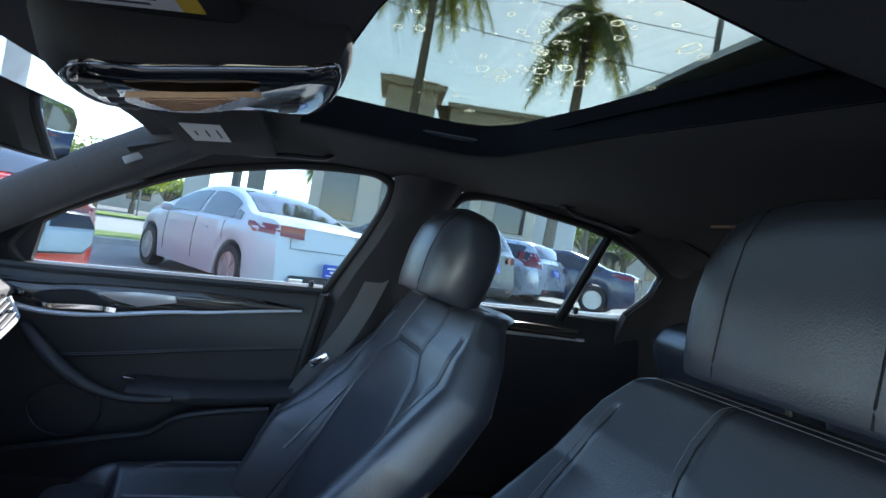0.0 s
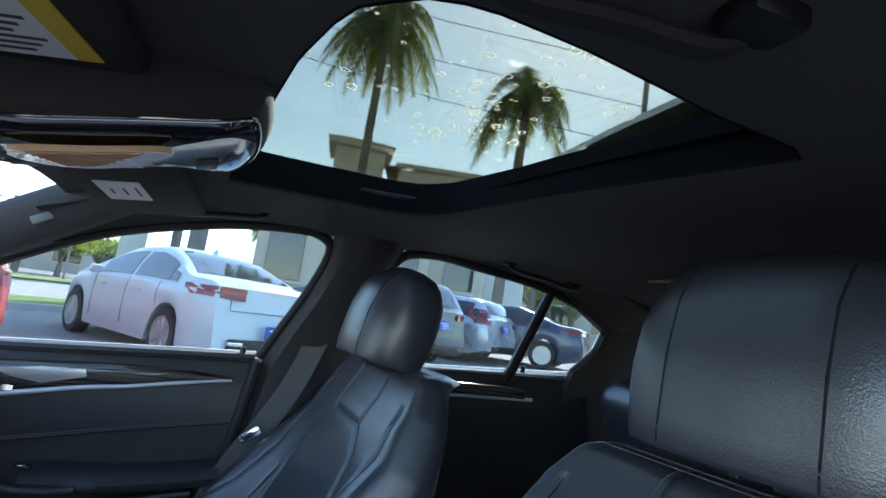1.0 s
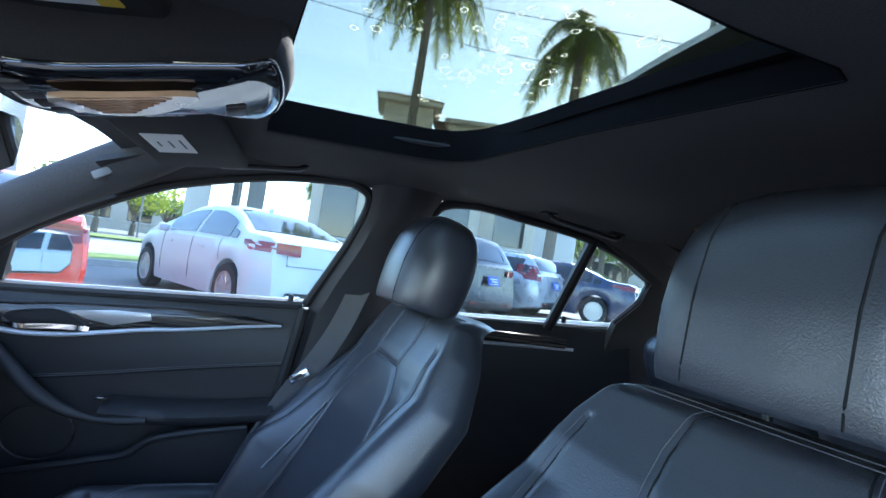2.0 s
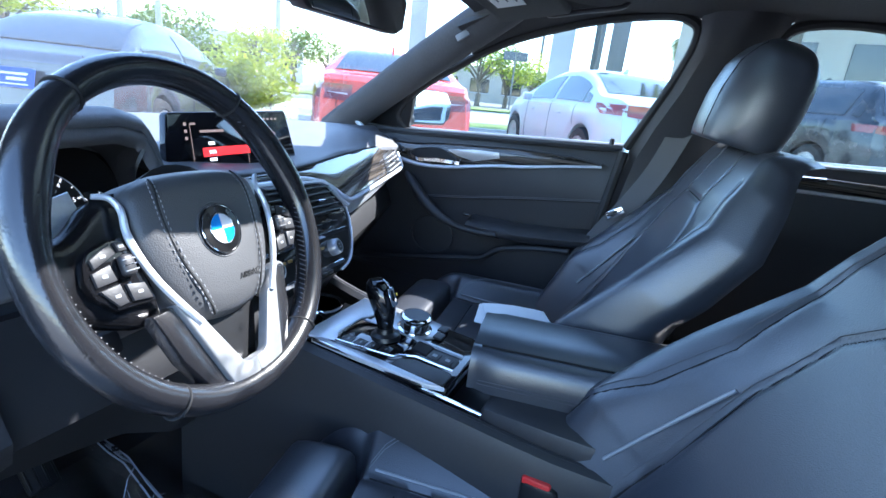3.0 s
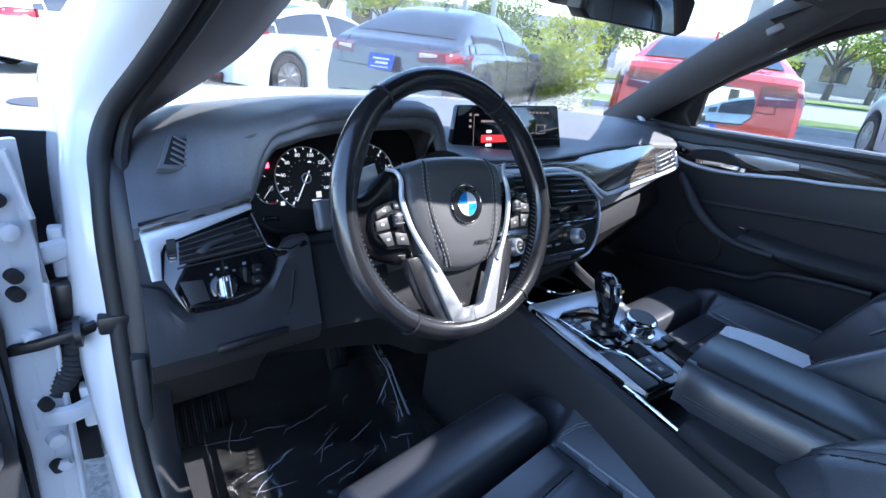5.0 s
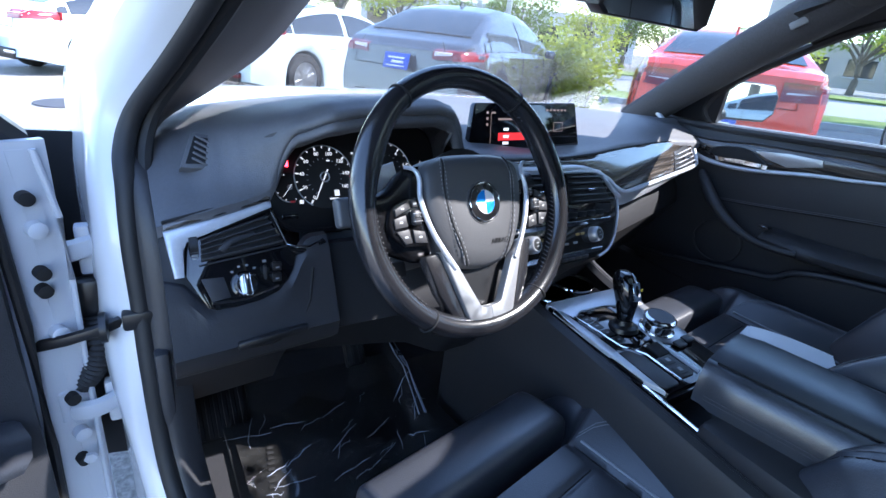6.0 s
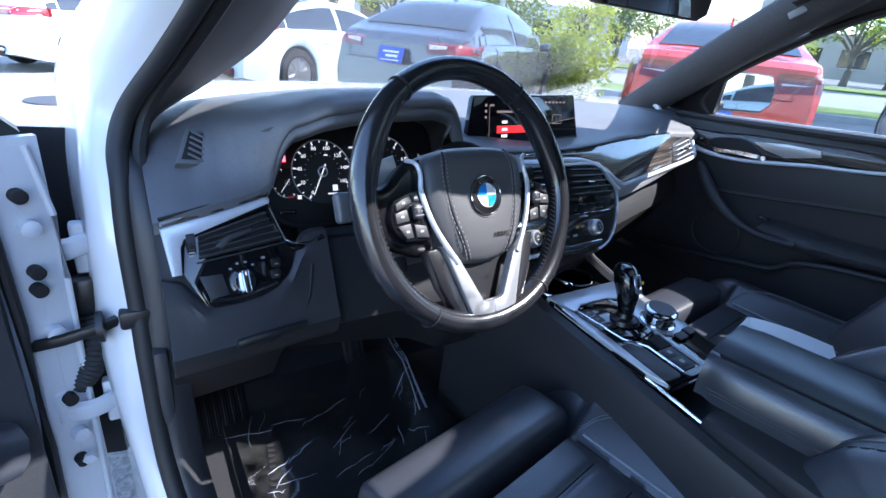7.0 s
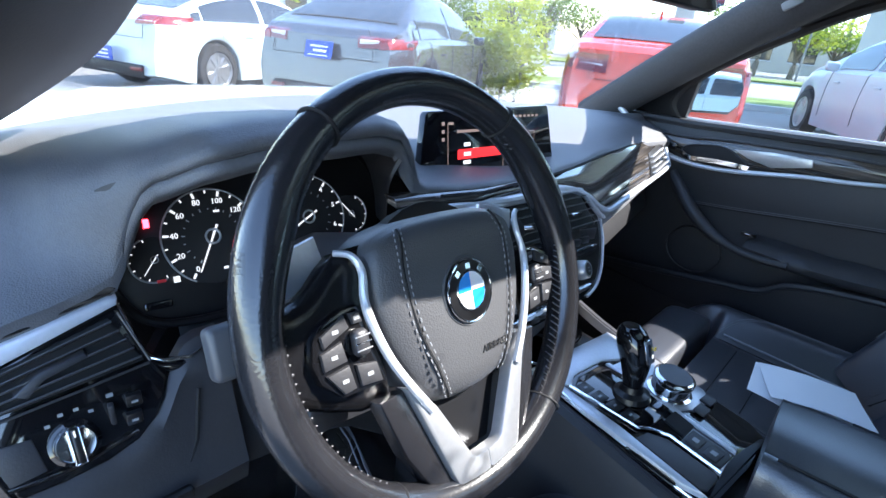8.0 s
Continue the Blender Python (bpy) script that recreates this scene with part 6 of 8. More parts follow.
for x in (-0.105, -0.085, 0.012, 0.030):
    part("symbol", moved(box((0, 0, 0), (0.010, 0.002, 0.005)), Matrix.Translation(st(x, 0.7660, 0.001))), ORANGE_MARK, stack)
for x in (-0.06, -0.03, 0.0):
    part("symbol", moved(box((0, 0, 0), (0.012, 0.002, 0.004)), Matrix.Translation(st(x, 0.752, 0.001))), GREY_MARK, stack)
for k in range(6):
    part("button", moved(box((0, 0, 0), (0.018, 0.005, 0.007), 0.0015), Matrix.Translation(st(-0.095 + 0.024 * k, 0.7260, 0.002))), DARK, stack)
part("side_edge", tube(smooth_path([st(-0.03 + x, z, 0.002) for x, z in ((0.214, 0.826), (0.208, 0.795), (0.184, 0.756), (0.150, 0.730), (0.105, 0.7195))], 4), 0.0026, 8), ALU, stack, "satin silver edge")

# ---- steering wheel ----
wheel = thing("steering_wheel", "worn black leather steering wheel with silver spokes", "steering wheel")
RAKE = radians(23.4)
W1 = Matrix.Translation((-0.372, 0.0218, 0.9137)) @ Matrix.Rotation(radians(7.6), 4, 'Z') @ Matrix(((1, 0, 0, 0), (0, math.sin(RAKE), -math.cos(RAKE), 0), (0, math.cos(RAKE), math.sin(RAKE), 0), (0, 0, 0, 1)))
WM = W1 @ Matrix.Scale(0.938, 4) @ Matrix.Rotation(radians(-2), 4, 'Z')
R0 = 0.1705
rows = []
for i in range(120):
    a = 2 * math.pi * i / 120
    thumb = sum(math.exp(-((((a - c + math.pi) % (2 * math.pi)) - math.pi) / 0.30) ** 2) for c in (radians(25), radians(155)))
    w, d = 0.0150 + 0.0028 * thumb, 0.0175 + 0.0015 * thumb
    flat = 0.005 * max(0, -math.sin(a)) ** 6
    rows.append([WM @ Vector(((R0 - flat + w * math.cos(q) - 0.003 * thumb) * math.cos(a), (R0 - flat + w * math.cos(q) - 0.003 * thumb) * math.sin(a), d * math.sin(q))) for q in (2 * math.pi * j / 20 for j in range(20))])
rim = part("rim", grid(rows, close_u=True, close_v=True), RIM_LEATHER, wheel, "worn smooth leather rim")
for a in (55, 125, 235, 305):
    a = radians(a)
    part("seam", tube([WM @ Vector(((R0 + 0.0158 * math.cos(q)) * math.cos(a), (R0 + 0.0158 * math.cos(q)) * math.sin(a), 0.0182 * math.sin(q))) for q in (2 * math.pi * j / 20 for j in range(20))], 0.0012, 5, closed=True), SEAMMAT, rim)
for a0, a1 in ((128, 232), (-52, 52), (238, 302)):
    for k in range(int((a1 - a0) / 2.4)):
        a = radians(a0 + 2.4 * k)
        p = WM @ Vector(((R0 - 0.0152) * math.cos(a), (R0 - 0.0152) * math.sin(a), 0.006))
        q = WM @ Vector(((R0 - 0.0145) * math.cos(a + 0.03), (R0 - 0.0145) * math.sin(a + 0.03), -0.003))
        part("stitch", tube([p, q], 0.0007, 4), FINE_STITCH, rim)


def mirror_x(pts):
    return [(-x, y) for x, y in reversed(pts)]


cover_pts = [(-0.082, 0.032), (-0.075, 0.050), (-0.048, 0.060), (0, 0.0625), (0.048, 0.060), (0.075, 0.050), (0.082, 0.032), (0.082, 0.008), (0.075, -0.025), (0.061, -0.055), (0.043, -0.075), (0.0, -0.083), (-0.043, -0.075), (-0.061, -0.055), (-0.075, -0.025), (-0.082, 0.008)]
cover_s = [(p.x, p.y) for p in smooth_path([(x, y, 0) for x, y in cover_pts], 4, True)]
W2 = W1 @ Matrix.Rotation(radians(-2), 4, 'Z')


def cover_z(x, y, lift=0.0004):
    """Height of the padded cover."""
    r = max(abs(x) / 0.082, (y / 0.0625 if y > 0 else -y / 0.083))
    return curve_at([(0, 0.0185), (0.55, 0.0175), (0.80, 0.0140), (0.93, 0.0080), (1.0, -0.002)], r) + lift


rows = [[W2 @ Vector((x, y, -0.030)) for x, y in cover_s]]
for k in (1.0, 0.985, 0.96, 0.93, 0.88, 0.80, 0.70, 0.55, 0.35, 0.15, 0.02):
    rows.append([W2 @ Vector((x * k, y * k, curve_at([(0, 0.0185), (0.55, 0.0175), (0.80, 0.0140), (0.93, 0.0080), (1.0, -0.002)], k))) for x, y in cover_s])
cover = part("airbag_cover", grid(rows, close_v=True, cap=True), AIRBAG_SKIN, wheel, "padded airbag cover with stitched sides")
SIDE_SEAM = ((0.049, 0.057), (0.054, 0.037), (0.054, 0.012), (0.049, -0.020), (0.039, -0.050), (0.029, -0.075))
for s in (1, -1):
    for o in (-0.0016, 0.0046):
        pts = smooth_path([Vector((s * (x + o), y, cover_z(x + o, y))) for x, y in SIDE_SEAM], 10)
        for k in range(0, len(pts) - 1, 2):
            part("stitch", tube([W2 @ pts[k], W2 @ pts[k + 1]], 0.0005, 4), STITCH, cover)
    part("crease", tube([W2 @ Vector((s * (p.x + 0.0015), p.y, cover_z(p.x + 0.0015, p.y, -0.0003))) for p in smooth_path([(x, y, 0) for x, y in SIDE_SEAM], 5)], 0.0010, 5), SEAMMAT, cover)
part("airbag_lettering", text_bm("AIRBAG", 0.0085, W2 @ Matrix.Translation((0.022, -0.050, cover_z(0.022, -0.050))) @ Matrix.Rotation(radians(8), 4, 'X'), 0.0003), SEAMMAT, cover)
# emblem
EMB = W2 @ Matrix.Translation((0.001, 0.0, 0.0180))
emb = part("emblem", lathe([(0.0245, -0.002), (0.0245, 0.002), (0.0225, 0.0032), (0.0, 0.0028)], 40, EMB), BLACK, wheel, "round blue and white enamel emblem")
part("emblem_seat", tube([EMB @ Vector((0.0262 * math.cos(q), 0.0262 * math.sin(q), -0.0006)) for q in (2 * math.pi * j / 40 for j in range(40))], 0.0016, 6, closed=True), AIRBAG_SKIN, emb)
part("emblem_rim", tube([EMB @ Vector((0.0238 * math.cos(q), 0.0238 * math.sin(q), 0.0024)) for q in (2 * math.pi * j / 40 for j in range(40))], 0.0010, 6, closed=True), CHROME, emb)
for k in range(4):
    pts = [(0, 0)] + [(0.0148 * math.cos(radians(90 * k + 90 * j / 8)), 0.0148 * math.sin(radians(90 * k + 90 * j / 8))) for j in range(9)]
    part("quadrant", moved(prism(pts, 0.0006), EMB @ Matrix.Translation((0, 0, 0.0040))), WHITE_EMBLEM if k % 2 == 0 else BLUE_EMBLEM, emb)
part("emblem_ring", tube([EMB @ Vector((0.0150 * math.cos(q), 0.0150 * math.sin(q), 0.0036)) for q in (2 * math.pi * j / 32 for j in range(32))], 0.0007, 5, closed=True), CHROME, emb)
for a in (130, 90, 50):
    part("emblem_mark", moved(box((0, 0.0192, 0.0036), (0.0048, 0.0042, 0.0006)), EMB @ Matrix.Rotation(radians(a - 90), 4, 'Z')), CHROME, emb)
# spokes
for s in (1, -1):
    def mx(pts):
        return pts if s < 0 else mirror_x(pts)

    def flat_part(name, pts, z0, depth, mat, parent, label="", bevel=0.003, seg=2):
        return part(name, moved(prism(mx(pts), depth, Matrix.Translation((0, 0, z0)), bevel, seg), W2), mat, parent, label)
    rows = []
    for f in range(9):
        g = f / 8
        x = lerp(-0.158, -0.074, g)
        hi = curve_at([(-0.158, 0.030), (-0.140, 0.021), (-0.122, 0.026), (-0.098, 0.048), (-0.074, 0.050)], x)
        lo = curve_at([(-0.158, -0.046), (-0.140, -0.042), (-0.120, -0.052), (-0.095, -0.062), (-0.074, -0.064)], x)
        d = lerp(0.000, -0.004, g)
        ring = [(hi, -0.018), (hi + 0.001, -0.006), (hi - 0.006, d + 0.002), (hi - 0.014, d + 0.003), (lo + 0.012, d + 0.001), (lo + 0.004, d - 0.003), (lo, -0.010), (lo, -0.018)]
        rows.append([W2 @ Vector((-s * -x if s > 0 else x, y, z)) for y, z in ring])
    part("side_spoke", grid(rows, close_v=True, cap=True), RIM_LEATHER, wheel, "", sharp=50)
    pod = flat_part("button_pod", [(-0.1300, 0.0000), (-0.1240, 0.0080), (-0.1050, 0.0140), (-0.0925, 0.0140), (-0.0820, -0.0260), (-0.0800, -0.0430), (-0.1150, -0.0415), (-0.1290, -0.0280), (-0.1330, -0.0140)], 0.0072, 0.010, GLOSS, wheel, "gloss black button pod", 0.0025)
    keys = [[(-0.1250, 0.0020), (-0.1060, 0.0110), (-0.1035, 0.0020), (-0.1240, -0.0060)], [(-0.1270, -0.0085), (-0.1110, -0.0050), (-0.1090, -0.0185), (-0.1265, -0.0200)], [(-0.1255, -0.0230), (-0.1085, -0.0215), (-0.1060, -0.0375), (-0.1150, -0.0385)], [(-0.1035, -0.0230), (-0.0875, -0.0260), (-0.0850, -0.0400), (-0.1020, -0.0380)], [(-0.1020, 0.0110), (-0.0945, 0.0105), (-0.0925, 0.0030), (-0.1000, 0.0030)]]
    for pts in keys:
        bt = flat_part("button", pts, 0.0098, 0.005, DARK, pod, "", 0.0012, 2)
        cx, cy = sum(p[0] for p in pts) / len(pts), sum(p[1] for p in pts) / len(pts)
        part("button_mark", moved(box((cx * -s, cy, 0.0100), (0.0045, 0.0024, 0.0004)), W2), GREY_MARK, bt)
    part("roller", moved(box((-0.0985 * -s, -0.0090, 0.0110), (0.0120, 0.0180, 0.009), 0.004, 3), W2), DARK, pod, "knurled black roller")
    for q in (-0.0045, 0.0, 0.0045):
        part("roller_band", moved(box((-0.0985 * -s, -0.0090 + q, 0.0154), (0.0122, 0.0011, 0.0010), 0.0004, 1), W2), CHROME if q == 0 else SATIN, pod, "thin chrome band")
    pts = [Vector((s * -x, y, z)) for x, y, z in ((-0.0990, 0.0500, 0.000), (-0.0890, 0.0460, 0.005), (-0.0850, 0.0340, 0.008), (-0.0880, 0.0150, 0.009), (-0.0850, -0.0050, 0.010), (-0.0770, -0.0290, 0.011), (-0.0640, -0.0540, 0.012), (-0.0500, -0.0760, 0.012))]
    sm = smooth_path(pts, 5)
    part("silver_accent", tube([W2 @ p for p in sm], [0.0022 + 0.0012 * min(1, i / 18) for i in range(len(sm))], 8), ALU, wheel, "silver spoke accent")
    flat_part("lower_spoke", [(-0.0690, -0.0530), (-0.0620, -0.0560), (-0.0440, -0.0760), (-0.0180, -0.1260), (-0.0130, -0.1300), (0.0, -0.1305), (0.0, -0.1575), (-0.0210, -0.1570), (-0.0300, -0.1530), (-0.0360, -0.1450)], 0.012, 0.012, SATIN, wheel, "satin silver lower spoke", 0.0025)
    flat_part("spoke_side", [(-0.0900, -0.0560), (-0.0680, -0.0540), (-0.0350, -0.1460), (-0.0300, -0.1560), (-0.0480, -0.1540), (-0.0760, -0.1030)], 0.007, 0.016, RIM_LEATHER, wheel, "", 0.004)
    flat_part("shift_paddle", [(-0.136, 0.050), (-0.090, 0.062), (-0.084, 0.030), (-0.128, 0.022)], -0.034, 0.005, ALU, wheel, "silver shift paddle", 0.002)
part("rim_foot", moved(prism([(-0.033, -0.150), (0.033, -0.150), (0.048, -0.163), (-0.048, -0.163)], 0.022, Matrix.Translation((0, 0, 0.008)), 0.005), W2), RIM_LEATHER, wheel)
part("spoke_back", moved(prism([(-0.045, -0.075), (0.045, -0.075), (0.020, -0.132), (-0.020, -0.132)], 0.01, Matrix.Translation((0, 0, -0.008))), W2), BLACK, wheel)
part("hub_back", moved(lathe([(0.070, -0.035), (0.073, -0.014), (0.06, -0.008), (0, -0.008)], 30), W2), BLACK, wheel)
column = thing("steering_column", "dark plastic steering column shroud with stalks", "steering column")
part("shroud", tube([WM @ Vector((0, -0.005, -0.018)), WM @ Vector((0, -0.01, -0.08)), WM @ Vector((0, -0.015, -0.20))], [0.055, 0.062, 0.075], 20, up=(1, 0, 0), flat=0.9), DARK, column)
part("indicator_stalk", tube([WM @ Vector((-0.05, 0.01, -0.05)), WM @ Vector((-0.11, 0.010, -0.042)), WM @ Vector((-0.165, 0.008, -0.026))], [0.008, 0.011, 0.014], 12, flat=0.7), DARK, column)
part("stalk_end", moved(box((-0.180, 0.006, -0.026), (0.024, 0.036, 0.016), 0.005, 3), WM), STALK_GREY, column, "flat grey stalk end")
part("wiper_stalk", tube([WM @ Vector((0.05, 0.01, -0.05)), WM @ Vector((0.16, 0.03, -0.045))], [0.008, 0.012], 12), DARK, column)
part("column_adjuster", moved(box((-0.105, -0.075, -0.06), (0.035, 0.024, 0.022), 0.006), WM), DARK, column)


# ---- centre console ----
console = thing("centre_console", "dark centre console with silver and gloss black trim", "console")


def console_sides(s):
    rows = []
    for i in range(15):
        y = lerp(0.36, -0.50, i / 14)
        zt = curve_at([(-0.50, 0.600), (-0.30, 0.600), (-0.12, 0.618), (0.13, 0.640), (0.25, 0.66), (0.36, 0.70)], y)
        xt = curve_at([(-0.50, 0.105), (-0.1, 0.112), (0.15, 0.115), (0.36, 0.14)], y)
        rows.append([Vector((0.02 + s * x, y, z)) for x, z in ((xt - 0.012, zt - 0.008), (xt, zt), (xt + 0.012, zt - 0.004), (xt + 0.022, zt - 0.03), (xt + 0.030, zt - 0.12), (xt + 0.035, 0.40), (xt + 0.04, 0.26))])
    return plate(rows, 0.006 * -s, (1, 0, 0))


for s in (1, -1):
    part("side_wall", console_sides(s), DARK, console)
part("tunnel", box((0.02, -0.05, 0.42), (0.20, 0.95, 0.30), 0.02), DARK, console)
part("rear_shell", box((0.02, -0.36, 0.585), (0.20, 0.34, 0.09), 0.02), DARK, console)
tilt = Matrix.Rotation(radians(4), 4, 'X')
TOP = Matrix.Translation((0.02, 0.0, 0.636)) @ tilt


def top_plate(pts, z0, depth, mat, name, parent, label="", bevel=0.002):
    return part(name, moved(prism(pts, depth, Matrix.Translation((0, 0, z0)), bevel), TOP), mat, parent, label)


top_plate([(-0.098, 0.145), (0.098, 0.145), (0.106, -0.10), (0.09, -0.135), (-0.085, -0.135), (-0.104, -0.10)], -0.010, 0.02, GLOSS, "gloss_panel", console, "gloss black top panel")
top_plate([(-0.098, 0.138), (0.094, 0.138), (0.104, 0.06), (0.104, -0.10), (0.088, -0.130), (-0.080, -0.130), (-0.096, -0.09), (-0.100, 0.06)], -0.002, 0.010, GLOSS, "deck", console, "gloss black control deck")
top_plate([(-0.100, 0.142), (0.096, 0.142), (0.105, 0.074), (0.060, 0.080), (0.018, 0.098), (-0.052, 0.098), (-0.078, 0.084), (-0.092, 0.112)], 0.0010, 0.012, ALU, "silver_front", console, "brushed silver front frame")
top_plate([(0.024, 0.082), (0.060, 0.079), (0.105, 0.072), (0.107, -0.028), (0.092, -0.046), (0.050, -0.046), (0.026, -0.030)], 0.0010, 0.012, SATIN, "controller_plate", console, "silver plate round the controller")
top_plate([(0.016, 0.090), (0.024, 0.088), (0.026, -0.114), (0.019, -0.116)], 0.0022, 0.010, ALU, "silver_strip", console, "slim silver strip")
top_plate([(-0.102, 0.118), (-0.088, 0.110), (-0.080, -0.005), (-0.083, -0.128), (-0.094, -0.10), (-0.101, 0.04)], 0.0014, 0.008, ALU, "silver_strip", console, "brushed silver side strip")
top_plate([(-0.074, 0.080), (-0.050, 0.092), (0.010, 0.092), (0.018, 0.060), (0.016, -0.022), (-0.030, -0.026), (-0.058, -0.018)], 0.0018, 0.008, GLOSS, "selector_plate", console, "gloss black selector surround")
top_plate([(-0.012, -0.030), (0.020, -0.028), (0.016, -0.060), (-0.016, -0.062)], 0.0016, 0.008, SEAMMAT, "slot", console)
top_plate([(-0.028, -0.063), (0.008, -0.062), (0.010, -0.112), (0.004, -0.116), (-0.024, -0.116), (-0.028, -0.110)], 0.0018, 0.008, DARK, "switch_plate", console)
top_plate([(-0.080, -0.026), (-0.056, -0.030), (-0.042, -0.052), (-0.040, -0.118), (-0.046, -0.123), (-0.074, -0.123), (-0.080, -0.116)], 0.0018, 0.008, DARK, "switch_plate", console)
part("chrome_line", tube([TOP @ Vector(p) for p in ((-0.080, 0.085, 0.002), (-0.062, -0.018, 0.003), (-0.050, -0.028, 0.003), (-0.036, -0.050, 0.003), (-0.035, -0.120, 0.003))], 0.0020, 6), CHROME, console, "chrome line")
part("chrome_line", tube([TOP @ Vector(p) for p in ((-0.102, 0.115, 0.0), (-0.096, 0.0, -0.004), (-0.090, -0.13, -0.012), (-0.088, -0.30, -0.016))], 0.003, 6), CHROME, console, "chrome edge line")
for k in range(4):
    b = part("button", moved(box((-0.062 + 0.004 * k, 0.070 - 0.023 * k, 0.001), (0.021, 0.019, 0.0035), 0.001), TOP), BLACK, console)
    part("button_mark", moved(box((-0.062 + 0.004 * k, 0.070 - 0.023 * k, 0.0030), (0.006, 0.003, 0.0005)), TOP), GREY_MARK, b)
for y in (-0.075, -0.100):
    b = part("button", moved(box((-0.012, y, 0.001), (0.026, 0.020, 0.006), 0.003), TOP), DARK, console)
    part("button_mark", moved(box((-0.012, y, 0.0044), (0.008, 0.008, 0.0005)), TOP), GREY_MARK, b)
part("switch_mark", moved(box((-0.030, -0.085, -0.0030), (0.008, 0.004, 0.0005)), TOP), GREY_MARK, console)

selector = thing("gear_selector", "gloss black gear selector lever with chrome detail", "gear lever")
SM = TOP @ Matrix.Translation((-0.012, 0.025, 0)) @ Matrix.Rotation(radians(-10), 4, 'X')
part("boot", moved(lathe([(0.028, 0), (0.026, 0.008), (0.017, 0.012), (0.015, 0.02)], 24), SM), BLACK, selector)
rows = []
for z, w, d, oy in ((0.010, 0.012, 0.013, 0), (0.030, 0.014, 0.016, 0), (0.055, 0.018, 0.022, 0.002), (0.075, 0.021, 0.026, 0.006), (0.090, 0.021, 0.025, 0.010), (0.102, 0.018, 0.020, 0.014), (0.108, 0.012, 0.013, 0.016)):
    rows.append([SM @ Vector((w * math.cos(q), oy + d * math.sin(q), z)) for q in (2 * math.pi * j / 20 for j in range(20))])
part("lever", grid(rows, close_v=True, cap=True), GLOSS, selector)
part("chrome_blade", moved(box((0.0, -0.016, 0.080), (0.018, 0.003, 0.034), 0.001, 1, Matrix.Rotation(radians(-18), 4, 'X')), SM), CHROME, selector)
part("gear_mark", moved(box((0.004, -0.0195, 0.072), (0.003, 0.002, 0.008)), SM), WHITE_MARK, selector)
part("gear_mark", moved(box((0.011, -0.018, 0.082), (0.003, 0.002, 0.005)), SM), YELLOW, selector)

controller = thing("rotary_controller", "chrome rotary media controller with a glossy top", "rotary knob")
KM = TOP @ Matrix.Translation((0.052, 0.0, 0.0))
part("ring", lathe([(0.033, 0), (0.033, 0.004), (0.028, 0.006), (0.027, 0.018), (0.030, 0.022), (0.030, 0.028), (0.026, 0.031), (0.0, 0.031)], 40, KM), CHROME, controller)
part("touch_pad", lathe([(0.0245, 0.0315), (0.0, 0.0325)], 36, KM), SOFT, controller, "dark touch surface")
for x, y in ((0.0, -0.050), (0.030, -0.045)):
    part("menu_key", moved(box((x + 0.005, y, 0.002), (0.024, 0.018, 0.006), 0.003), KM), DARK, controller)

cups = thing("cup_holder", "open cup holder with a chrome rim", "cup holder")
for x, y in ((-0.025, 0.185), (0.055, 0.205)):
    part("ring", lathe([(0.040, 0.0), (0.044, 0.004), (0.046, 0.0), (0.046, -0.006)], 32, Matrix.Translation((x, y, 0.636))), CHROME, cups)
    part("well", lathe([(0.040, 0.002), (0.036, -0.07), (0.0, -0.07)], 28, Matrix.Translation((x, y, 0.634))), BLACK, cups)
part("tray", box((0.02, 0.20, 0.612), (0.18, 0.15, 0.03), 0.008), BLACK, cups)
part("tray_edge", tube([(-0.07, 0.33, 0.662), (-0.085, 0.24, 0.650), (-0.090, 0.15, 0.642)], 0.004, 6), CHROME, cups)

armrest = thing("armrest", "padded black leather centre armrest with stitched edges", "armrest")
AM = Matrix.Translation((0.040, -0.140, 0)) @ Matrix.Rotation(radians(11), 4, 'Z') @ Matrix.Translation((-0.048, 0.140, 0))


def arm_ring(y):
    f = 0.92 if y > -0.157 else 1.0
    w0 = 0.092 * f
    zt = 0.678 + 0.02 * (-y - 0.1) * 0.4
    return [AM @ Vector((0.048 + x, y, z + 0.018)) for x, z in ((-w0 * 0.80, 0.604), (-w0, 0.612), (-w0 * 1.02, 0.636), (-w0 * 0.98, 0.655), (-w0 * 0.90, zt - 0.004), (-w0 * 0.75, zt + 0.001), (-w0 * 0.72, zt - 0.001), (-w0 * 0.69, zt + 0.002), (0, zt + 0.004), (w0 * 0.7, zt + 0.002), (w0 * 0.90, zt - 0.004), (w0, 0.65), (w0, 0.615), (w0 * 0.8, 0.604))]
part("pad", grid([arm_ring(y) for y in (-0.140, -0.144, -0.154, -0.17, -0.20, -0.25, -0.32, -0.40, -0.48, -0.50)], close_v=True, cap=True), LEATHER, armrest, sharp=60)
part("seam", tube([AM @ Vector((-0.0185, y, 0.6975 + 0.008 * (-y - 0.1))) for y in (-0.154, -0.2, -0.3, -0.48)], 0.0018, 5), SEAMMAT, armrest)
for zz in (0.646, 0.652):
    part("stitch_line", tube([AM @ Vector((-0.0465, y, zz)) for y in (-0.157, -0.2, -0.3, -0.48)], 0.0007, 5), FINE_STITCH, armrest)

